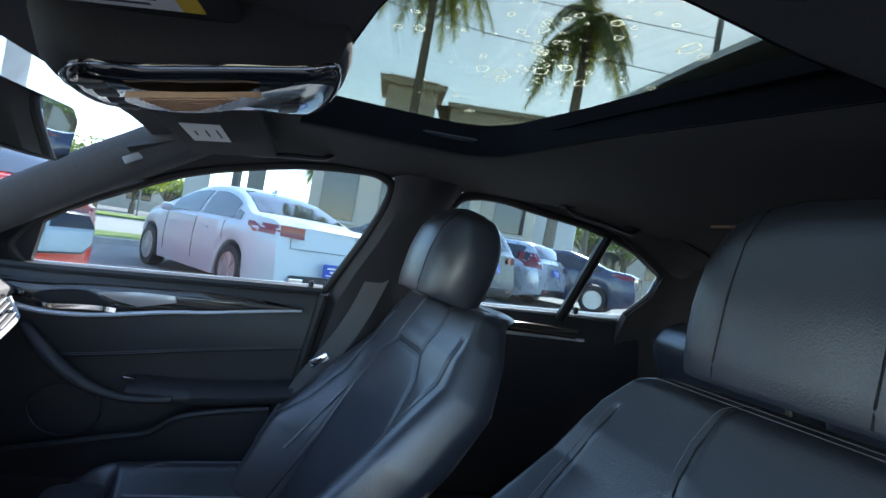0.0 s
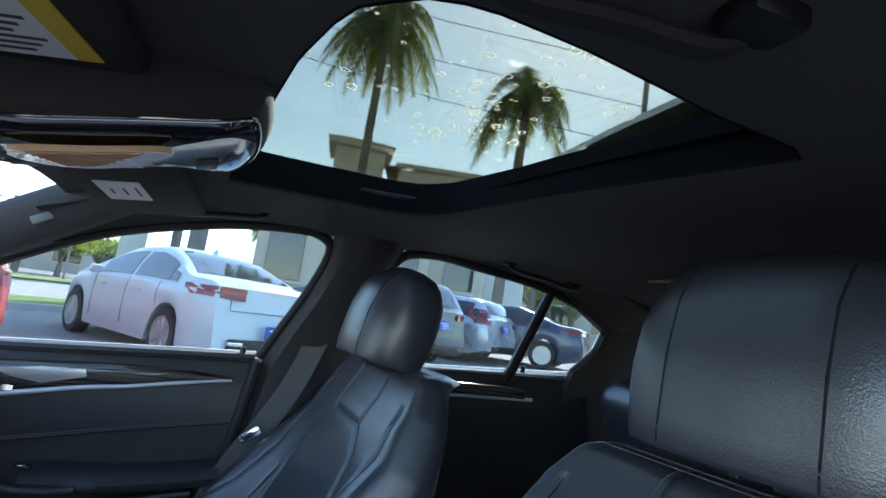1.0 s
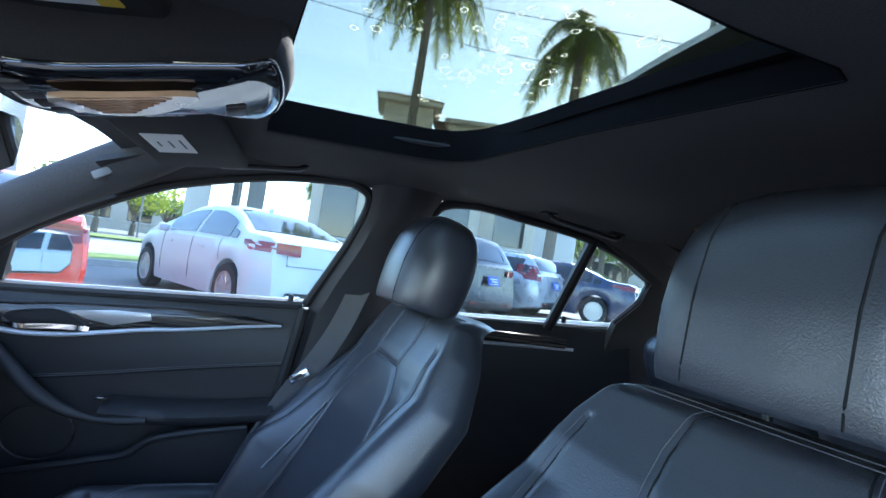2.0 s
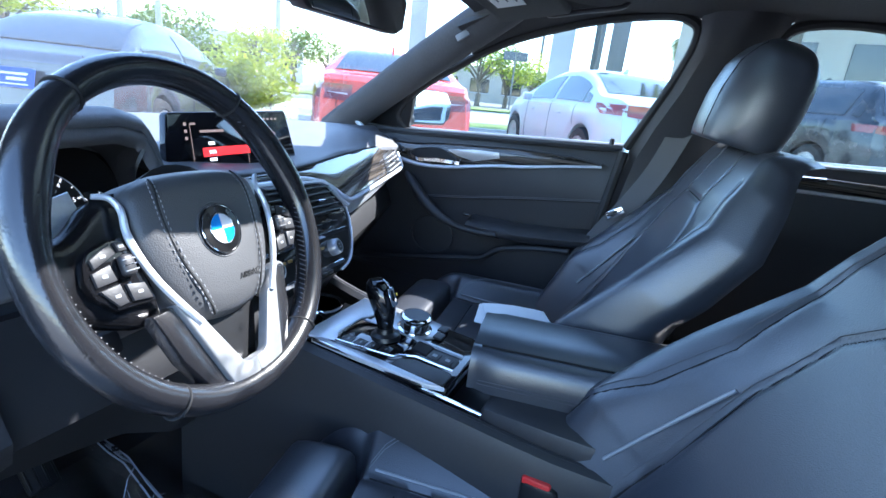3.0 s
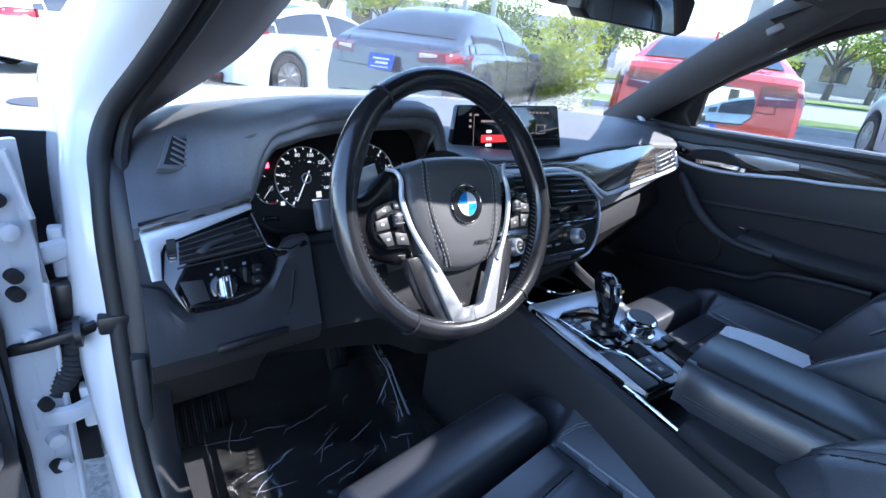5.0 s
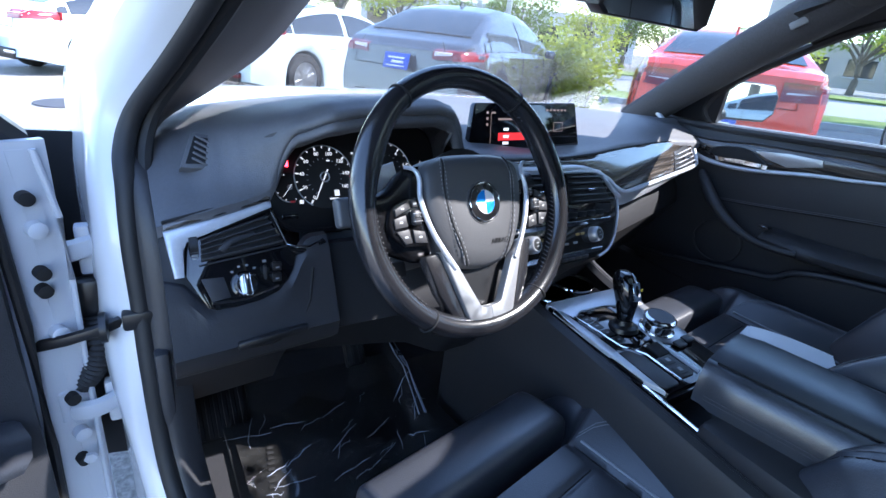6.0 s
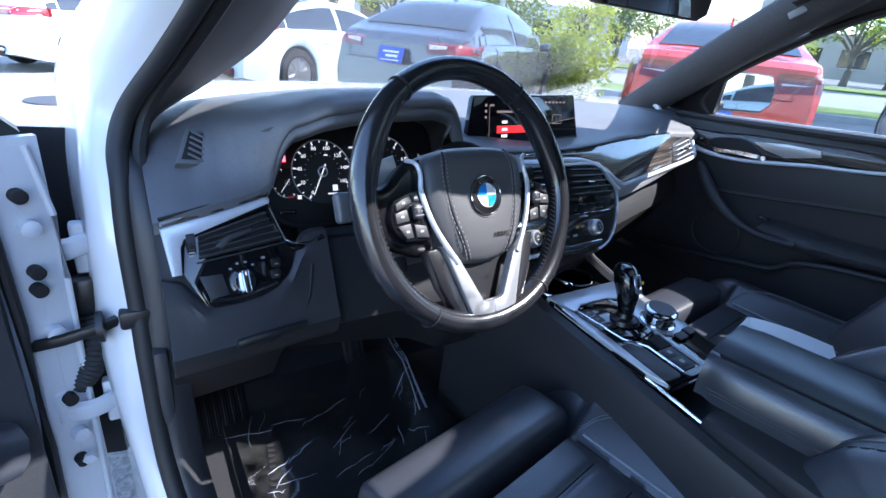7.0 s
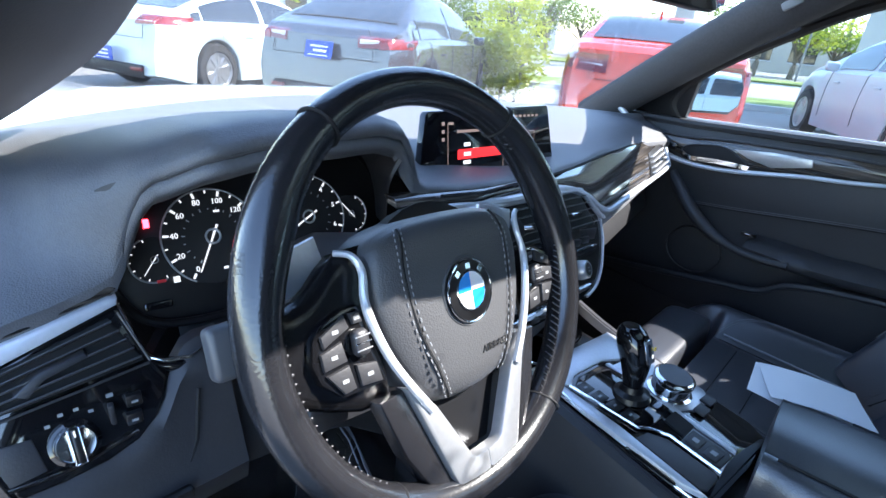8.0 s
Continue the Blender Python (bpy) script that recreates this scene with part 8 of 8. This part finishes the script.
part("window_frame", moved(tube(smooth_path([(0.0, 0.0, 0.93), (0.02, -0.15, 1.08), (0.05, -0.4, 1.25), (0.08, -0.7, 1.31), (0.08, -0.9, 1.28), (0.06, -1.0, 0.95)], 5), 0.022, 8), DMX), BLACK, door_3)
part("speaker_cover", moved(lathe([(0.07, 0), (0.065, 0.008), (0, 0.010)], 30, Matrix.Translation((0.082, -0.26, 0.44)) @ Matrix.Rotation(radians(90), 4, 'Y')), DMX), DARK, door_3)
for y, z in ((-0.012, 0.872), (-0.012, 0.770), (-0.014, 0.745), (-0.010, 0.566), (-0.013, 0.452)):
    part("hole", moved(lathe([(0.009, 0), (0.009, 0.020), (0.007, 0.0205), (0, 0.0205)], 16, Matrix.Translation((0.030, y, z)) @ Matrix.Rotation(radians(90), 4, 'Y')), DMX), SEAMMAT, door_3)
for z in (0.83, 0.677, 0.50):
    part("plug", moved(lathe([(0.011, 0), (0.011, 0.020), (0.006, 0.022), (0, 0.022)], 12, Matrix.Translation((0.030, -0.008, z)) @ Matrix.Rotation(radians(90), 4, 'Y')), DMX), INNER_WHITE, door_3)
part("frame_flange", moved(tube([(0.040, 0.010, 0.29), (0.040, 0.014, 0.5), (0.040, 0.020, 0.75), (0.040, 0.020, 0.84), (0.040, 0.006, 0.93)], 0.004, 8), DMX), INNER_WHITE, door_3)


# ---- footwell ----
def pedal(name, label, c, size, rx, ribs):
    p = thing(name, label, "pedal", "pedals")
    M = Matrix.Translation(c) @ Matrix.Rotation(radians(rx), 4, 'X')
    part("pad", moved(box((0, 0, 0), size, 0.008, 3), M), RUBBER, p)
    for k in range(ribs):
        x = lerp(-0.4, 0.4, k / max(ribs - 1, 1)) * size[0]
        part("rib", moved(box((x, -0.001, size[2] / 2 + 0.001), (size[0] * 0.07, size[1] * 0.9, 0.004), 0.001, 1), M), BLACK, p)
    part("arm", moved(tube([(0, size[1] * 0.3, -0.01), (0, size[1] * 0.9, -0.06)], 0.008, 8), M), BLACK, p)


pedal("brake_pedal", "black ribbed rubber brake pedal", (-0.445, 0.56, 0.405), (0.09, 0.065, 0.018), 62, 6)
pedal("accelerator", "tall hinged black accelerator pedal", (-0.300, 0.60, 0.365), (0.055, 0.19, 0.016), 55, 4)
pedal("foot_rest", "wide ribbed black foot rest at the kick panel", (-0.645, 0.56, 0.345), (0.13, 0.30, 0.02), 42, 7)
tagged(part("wall_front", plate([[Vector((x, y, z)) for y, z in ((0.55, 0.262), (0.68, 0.30), (0.80, 0.45), (0.82, 0.70), (0.80, 0.88))] for x in (-0.74, -0.3, 0.0, 0.3, 0.74)], 0.02, (0, 1, 0)), CARPET), "black carpeted footwell end", "footwell", "", "structure")
mat_ = thing("floor_mat", "black carpet floor mat under plastic film", "floor mat")
part("mat", box((-0.42, 0.33, 0.268), (0.44, 0.52, 0.012), 0.005), CARPET, mat_)
mat_b = copy_thing(mat_, Matrix.Translation((0.80, 0.10, 0)))
mat_b["label"] = "black carpet floor mat in the passenger footwell"

# last value: a diffuse share that stands in for the film's pale sheen
FILM = clear_glass("protective_film", (0.94, 0.95, 0.97), 0.14, 0.05)
# pale tone of the fold tubes, painting the highlights along the creases
FILM_GLINT = material("film_crease_glint", (0.26, 0.29, 0.36), 0.15, coat=0.5)
film_sheet = thing("plastic_film", "crumpled clear protective film printed with black letters", "plastic film")


def film_z(x, y):
    v = noise.noise(Vector((x * 7, y * 7, 0.3))) * 0.010
    ridge = 0.065 * math.exp(-((x + 0.225 - 0.10 * (y - 0.42)) / 0.016) ** 2) * max(0, min(1, (y - 0.26) / 0.16))
    flap = 0.05 * math.exp(-((x + 0.29) / 0.05) ** 2) * max(0, min(1, (y - 0.46) / 0.12))
    return 0.290 + v + ridge + flap


rows = [[Vector((lerp(-0.625, -0.150, j / 60), lerp(0.12, 0.46, i / 40) + (0.11 * max(0, 1 - abs(lerp(-0.625, -0.15, j / 60) + 0.25) / 0.12) + 0.02 * math.sin(j * 0.37)) * i / 40, 0)) for j in range(61)] for i in range(41)]
for row in rows:
    for p in row:
        p.z = film_z(p.x, p.y)
sheet = part("sheet", grid(rows), FILM, film_sheet, sharp=180)
rnd = random.Random(11)
for k in range(38):
    x, y, a = rnd.uniform(-0.60, -0.20), rnd.uniform(0.15, 0.44), radians(rnd.choice((18, 24, 30, 40, -10, 70)) + rnd.uniform(-8, 8))
    L = rnd.uniform(0.025, 0.10)
    pts = [Vector((x + L * (f - 0.5) * math.cos(a) + 0.004 * rnd.uniform(-1, 1), y + L * (f - 0.5) * math.sin(a) + 0.004 * rnd.uniform(-1, 1), 0)) for f in (0, 0.25, 0.5, 0.75, 1)]
    for p in pts:
        p.z = film_z(p.x, p.y) + 0.002
    w = rnd.uniform(0.0005, 0.0014)
    part("crease", tube(pts, [0.0003, w, w * 0.7, w, 0.0003], 5), FILM_GLINT, sheet)
for dx in (-0.006, 0.004, 0.012):
    pts = [Vector((-0.225 + dx + 0.10 * (y - 0.42) + 0.003 * rnd.uniform(-1, 1), y, 0)) for y in (0.30, 0.36, 0.42, 0.47, 0.52)]
    for p in pts:
        p.z = film_z(p.x, p.y) + 0.002
    part("crease", tube(pts, 0.0018, 5), FILM_GLINT, sheet)
for count, x, y, a in ((11, -0.575, 0.30, 80), (4, -0.24, 0.36, 70), (7, -0.36, 0.25, 76), (5, -0.22, 0.46, 60)):
    w = 0.010
    for k in range(count):
        q = Vector((x + (k - count / 2) * w * 1.4 * math.cos(radians(a)), y + (k - count / 2) * w * 1.4 * math.sin(radians(a)), 0))
        q.z = film_z(q.x, q.y) + 0.002
        part("printed_bar", box(q, (0.007, 0.012, 0.0006), 0, 2, Matrix.Rotation(radians(a), 4, 'Z')), SEAMMAT, sheet)


# ---- planting and buildings ----
def az_point(az, d, z=0.0):
    """A place seen from the car at an azimuth (clockwise from ahead) and distance."""
    return Vector((-0.65 + d * math.sin(radians(az)), -0.35 + d * math.cos(radians(az)), z))


def leaf_mass(centre, size, count, leaf, rnd, shell=0.55):
    """Many small leaves filling a rough ellipsoid with gaps."""
    verts, faces = [], []
    for k in range(count):
        while True:
            u = Vector((rnd.uniform(-1, 1), rnd.uniform(-1, 1), rnd.uniform(-1, 1)))
            if shell < u.length <= 1:
                break
        p = Vector((centre[0] + u.x * size[0], centre[1] + u.y * size[1], centre[2] + u.z * size[2]))
        a = Vector((rnd.uniform(-1, 1), rnd.uniform(-1, 1), rnd.uniform(-0.6, 0.6))).normalized() * leaf * rnd.uniform(0.6, 1.3)
        b = a.cross(Vector((rnd.uniform(-1, 1), rnd.uniform(-1, 1), rnd.uniform(-1, 1)))).normalized() * leaf * 0.42
        i = len(verts)
        verts += [p - a, p + b, p + a, p - b]
        faces.append((i, i + 1, i + 2, i + 3))
    return verts, faces


def leaves(name, masses, mat, parent=None, label=""):
    V, F = [], []
    for v, f in masses:
        o = len(V)
        V += v
        F += [tuple(i + o for i in q) for q in f]
    me = bpy.data.meshes.new(name)
    me.from_pydata([tuple(v) for v in V], [], F)
    me.materials.append(mat)
    ob = new(name, me)
    ob.parent = parent
    if label:
        ob["label"] = label
    return ob


def build_tree(p, height, spread, seed, mat=LEAF, label="leafy green tree beyond the road"):
    rnd = random.Random(seed)
    t = thing("tree", label, "tree", "trees")
    p = Vector(p)
    trunk = [p, p + Vector((0.1, 0, height * 0.25)), p + Vector((-0.1, 0.1, height * 0.5)), p + Vector((0, 0, height * 0.75))]
    bms = [tube(smooth_path(trunk, 4), [lerp(0.05, 0.015, i / 12) * height for i in range(13)], 8)]
    ms = []
    for k in range(9):
        a, h = 2 * math.pi * k / 9 + rnd.uniform(-0.3, 0.3), rnd.uniform(0.4, 0.65) * height
        tip = p + Vector((math.cos(a) * spread * rnd.uniform(0.4, 0.8), math.sin(a) * spread * rnd.uniform(0.4, 0.8), h + height * rnd.uniform(0.05, 0.3)))
        bms.append(tube([p + Vector((0, 0, h * 0.7)), (p + Vector((0, 0, h)) + tip) / 2, tip], [0.02 * height, 0.012 * height, 0.004 * height], 6))
        ms.append(leaf_mass(tip, (spread * 0.42, spread * 0.42, height * 0.17), 170, 0.035 * height, rnd, 0.2))
    part("trunk", joined(*bms), BARK, t)
    leaves("crown", ms, mat, t)
    return t


def build_palm(p, height, frond, seed, lean=0.0, count=26, label="tall palm with drooping fronds"):
    rnd = random.Random(seed)
    t = thing("palm_tree", label, "palm tree", "palm trees")
    p = Vector(p)
    top = p + Vector((lean, lean * 0.3, height))
    pts = smooth_path([p, p.lerp(top, 0.35) + Vector((-lean * 0.2, 0, 0)), p.lerp(top, 0.7), top], 8)
    part("trunk", tube(pts, [0.22 - 0.07 * i / (len(pts) - 1) + 0.008 * (i % 2) for i in range(len(pts))], 12), BARK, t, "ringed grey palm trunk")
    V, F = [], []
    for k in range(count):
        a = 2 * math.pi * k / count * 2.4 + rnd.uniform(-0.2, 0.2)
        rise = rnd.uniform(-0.5, 0.85)
        out = Vector((math.cos(a), math.sin(a), 0))
        n, L = 16, frond * rnd.uniform(0.8, 1.1)
        spine = []
        for i in range(n + 1):
            s = i / n
            spine.append(top + out * (L * (s * 0.85 - 0.12 * s * s)) + Vector((0, 0, L * (rise * s - (0.85 + 0.45 * rise) * s * s))))
        side = out.cross(Vector((0, 0, 1)))
        for i in range(1, n + 1):
            d = (spine[i] - spine[i - 1]).normalized()
            w = L * 0.24 * math.sin(math.pi * min(0.97, 0.10 + 0.88 * i / n)) ** 0.6
            for sgn in (1, -1):
                for q in (0.0, 0.34, 0.67):
                    base = spine[i - 1].lerp(spine[i], q)
                    tip = base + side * sgn * w * rnd.uniform(0.6, 1.0) + d * w * 0.5 + Vector((0, 0, -w * rnd.uniform(0.25, 0.85)))
                    o = len(V)
                    wd = d * L * 0.016
                    V += [base - wd, base + wd, tip]
                    F.append((o, o + 1, o + 2))
    me = bpy.data.meshes.new("crown")
    me.from_pydata([tuple(v) for v in V], [], F)
    me.materials.append(PALM_LEAF)
    c = new("crown", me)
    c.parent = t
    return t


def gz(p, lift=0.0):
    return Vector((p.x, p.y, ground_z(p.x, p.y) + lift))


# hedge beside the grey car
rnd = random.Random(3)
hedge = thing("hedge", "sunlit light green hedge at the end of the row", "hedge")
hc = [gz(az_point(az, d)) for az, d in ((41.2, 9.6), (43.0, 9.5), (44.8, 9.3), (46.4, 9.1))]
leaves("foliage", [leaf_mass(c + Vector((0, 0, 0.62 + 0.15 * (i % 2))), (0.42, 0.58, 0.66), 900, 0.06, rnd, 0.35) for i, c in enumerate(hc)], LEAF_LIGHT, hedge, "dense light green leaves")
part("stems", joined(*[tube([c, c + Vector((0.1, 0, 0.7))], 0.03, 6) for c in hc]), BARK, hedge)

# palms over the sunroof
build_palm(gz(az_point(97.0, 21)), 13.4, 3.6, 5, -0.3, 30)
build_palm(gz(az_point(114.4, 19)), 10.2, 3.0, 8, -0.3, 24)
build_palm(gz(az_point(88.2, 55)), 7.4, 2.0, 12, 0.1, 22, "distant slim palm beyond the road")
build_palm(gz(az_point(88.9, 58)), 7.0, 1.8, 14, -0.2, 22, "distant slim palm beyond the road")
for k, (az, d, h) in enumerate(((103.5, 30, 6.5), (105.0, 28, 5.5), (106.5, 31, 7), (108.0, 29, 6.2), (109.4, 30, 6.6), (118.6, 34, 6.0), (120.4, 36, 6.5))):
    build_palm(gz(az_point(az, d)), h, 1.9, 20 + k, 0.2, 22, "palm in a grove beyond the cars")
for k, (az, d, h, s) in enumerate(((68.5, 40, 4.6, 3.2), (71.5, 42, 4.2, 3.0), (74.3, 44, 3.8, 2.6), (58, 45, 3.4, 2.4), (63, 48, 3.6, 2.6), (52.5, 44, 3.6, 2.6), (49, 42, 4.2, 2.6), (45.5, 38, 4.0, 2.6), (38.5, 40, 4.4, 2.6), (33, 42, 3.8, 2.6), (84.5, 60, 4.5, 3.5), (91.8, 62, 5, 3), (104, 40, 6, 4), (108, 42, 6, 4), (119, 40, 6.5, 4), (123, 38, 6, 4), (26, 45, 5.5, 3.4), (20, 50, 6, 3.6))):
    build_tree(gz(az_point(az, d)), h, s, 50 + k, LEAF_LIGHT if k % 3 == 1 else LEAF)

# columns of the entrance beyond the road
def column(az, d, w, h, mat=CONCRETE, label="tall pale concrete column beyond the road"):
    p = gz(az_point(az, d))
    t = thing("column", label, "column", "columns")
    part("shaft", box(p + Vector((0, 0, h / 2)), (w, w, h), 0.05, 2, Matrix.Rotation(radians(-az), 4, 'Z')), mat, t)
    part("foot", box(p + Vector((0, 0, 0.2)), (w * 1.3, w * 1.3, 0.4), 0.05, 2, Matrix.Rotation(radians(-az), 4, 'Z')), mat, t)


column(76.6, 30, 1.15, 14)
column(61.5, 28, 0.85, 14)
DARKCOL = material("weathered_steel_column", (0.20, 0.21, 0.21), 0.7, var=0.1)
for az in (80.2, 81.7, 82.5):
    column(az, 32, 0.50, 14, DARKCOL, "dark weathered column beyond the road")
for az, d in ((34, 36), (37, 36), (47.5, 38)):
    column(az, d, 0.35, 9, CONCRETE, "slim pale post beyond the road")

# signal mast
mast = thing("signal_mast", "green painted traffic signal mast with a side arm", "signal mast")
p = gz(az_point(90.9, 26))
part("pole", tube([p, p + Vector((0, 0, 3.6))], [0.14, 0.11], 12), TEAL, mast)
part("arm", tube([p + Vector((0, 0, 3.45)), p + Vector((0.1, -1.6, 3.5)), p + Vector((0.2, -4.5, 3.6))], 0.09, 8), TEAL, mast)
part("finial", lathe([(0.16, 0), (0.16, 0.2), (0.05, 0.3)], 12, Matrix.Translation(p + Vector((0, 0, 3.55)))), TEAL, mast)

# buildings
def building(name, label, az, d, w, depth, h, mat, windows=0, parapet=True):
    b = thing(name, label, "building", "buildings")
    M = Matrix.Translation(gz(az_point(az, d))) @ Matrix.Rotation(radians(-az), 4, 'Z')
    part("wall", moved(box((0, depth / 2, h / 2 - 0.3), (w, depth, h + 0.6), 0.05, 1), M), mat, b)
    if parapet:
        part("parapet", moved(box((0, depth / 2, h + 0.12), (w + 0.3, depth + 0.3, 0.3), 0.04, 1), M), mat, b)
    for k in range(windows):
        x = lerp(-w / 2, w / 2, (k + 0.5) / windows)
        wf = part("window", moved(box((x, -0.02, h * 0.5), (w / windows * 0.6, 0.08, h * 0.42), 0.02, 1), M), CAR_GLASS, b)
        part("sill", moved(box((x, -0.06, h * 0.27), (w / windows * 0.7, 0.16, 0.08), 0.02, 1), M), STUCCO, wf)
    return b, M


building("showroom", "large windowless white stucco building", 113.8, 30, 3.7, 8, 9, STUCCO)
building("shop", "low pale shop building beyond the road", 72, 62, 26, 8, 3.6, TAN, 7)
building("shop", "low white shop building behind the trees", 36, 60, 30, 8, 4.2, STUCCO, 8)
building("shop", "low tan building far behind the cars", 124, 50, 30, 8, 5.0, TAN, 6)
b, M = building("tower_house", "tan building with a small hipped lookout tower", 97, 24, 8.0, 6, 5.5, TAN, 3)
part("tower", moved(box((-0.1, 1.6, 7.2), (2.4, 2.4, 3.4), 0.03, 1), M), TAN, b)
part("tower_cornice", moved(box((-0.1, 1.6, 8.55), (3.1, 3.1, 0.3), 0.05, 1), M), TAN, b)
bm = bmesh.new()
bmesh.ops.create_cone(bm, cap_ends=True, segments=4, radius1=2.3, radius2=0.05, depth=0.6)
part("tower_roof", moved(bm, M @ Matrix.Translation((-0.1, 1.6, 8.98)) @ Matrix.Rotation(radians(45), 4, 'Z')), ROOFTILE, b, "hipped tile roof")
bm = bmesh.new()
bmesh.ops.create_cone(bm, cap_ends=True, segments=4, radius1=6.2, radius2=0.6, depth=1.5)
part("main_roof", moved(bm, M @ Matrix.Translation((0, 3, 6.2)) @ Matrix.Rotation(radians(45), 4, 'Z')), ROOFTILE, b)
b2, M2 = building("wing_house", "tan building wing with tiled roof", 107, 25, 5.0, 6, 8.0, TAN, 2)
bm = bmesh.new()
bmesh.ops.create_cone(bm, cap_ends=True, segments=4, radius1=4.6, radius2=0.6, depth=1.0)
part("main_roof", moved(bm, M2 @ Matrix.Translation((0, 3, 8.5)) @ Matrix.Rotation(radians(45), 4, 'Z')), ROOFTILE, b2)

# blue road sign, overhead cables
sign = thing("road_sign", "dark blue sign board on a pole", "sign")
p = gz(az_point(72.0, 36))
part("pole", tube([p, p + Vector((0, 0, 3.8))], 0.06, 8), DARKCOL, sign)
part("board", box(p + Vector((0, 0, 3.5)), (0.1, 1.6, 0.55), 0.02, 1, Matrix.Rotation(radians(18), 4, 'Z')), NAVY_PAINT, sign)
pole = thing("utility_pole", "slim grey utility pole", "utility pole")
p = gz(az_point(74.6, 46))
part("pole", tube([p, p + Vector((0, 0, 6.5))], 0.12, 8), DARKCOL, pole)
for k, (z0, z1) in enumerate(((10.2, 9.0), (11.6, 10.4), (9.0, 7.6))):
    cable = thing("cable", "thin black overhead cable", "cable", "overhead cables")
    a, bb = az_point(80, 17, z0), az_point(128, 17, z1)
    for q in (a, bb):
        part("support_pole", tube([gz(q), q], 0.09, 8), DARKCOL, cable)
    part("wire", tube([a, (a + bb) / 2 - Vector((0, 0, 0.3)), bb], 0.015, 5), BLACK, cable)
cover_ = thing("manhole_cover", "dark round manhole cover in the asphalt", "manhole cover")
p = gz(az_point(-5.1, 7.6), 0.004)
part("lid", lathe([(0.36, 0), (0.35, 0.01), (0, 0.012)], 28, Matrix.Translation(p)), material("cast_iron", (0.05, 0.05, 0.055), 0.6, metal=0.4, var=0.2), cover_)
for k in range(4):
    line = tagged(part("parking_line", box(row_point(1.3 + 2.75 * k - 5.5, 6.2, 0.006), (0.1, 4.6, 0.006), 0, 1, Matrix.Rotation(-radians(ROW), 4, 'Z')), material("worn_white_line", (0.55, 0.55, 0.52), 0.8, grain=0.3, grain_scale=30)), "worn white parking line", "marking", "parking lines", "structure")
build_palm(gz(Vector((5.5, -22, 0))), 9.0, 2.6, 31, 0.2, 30, "palm beyond the cars behind")
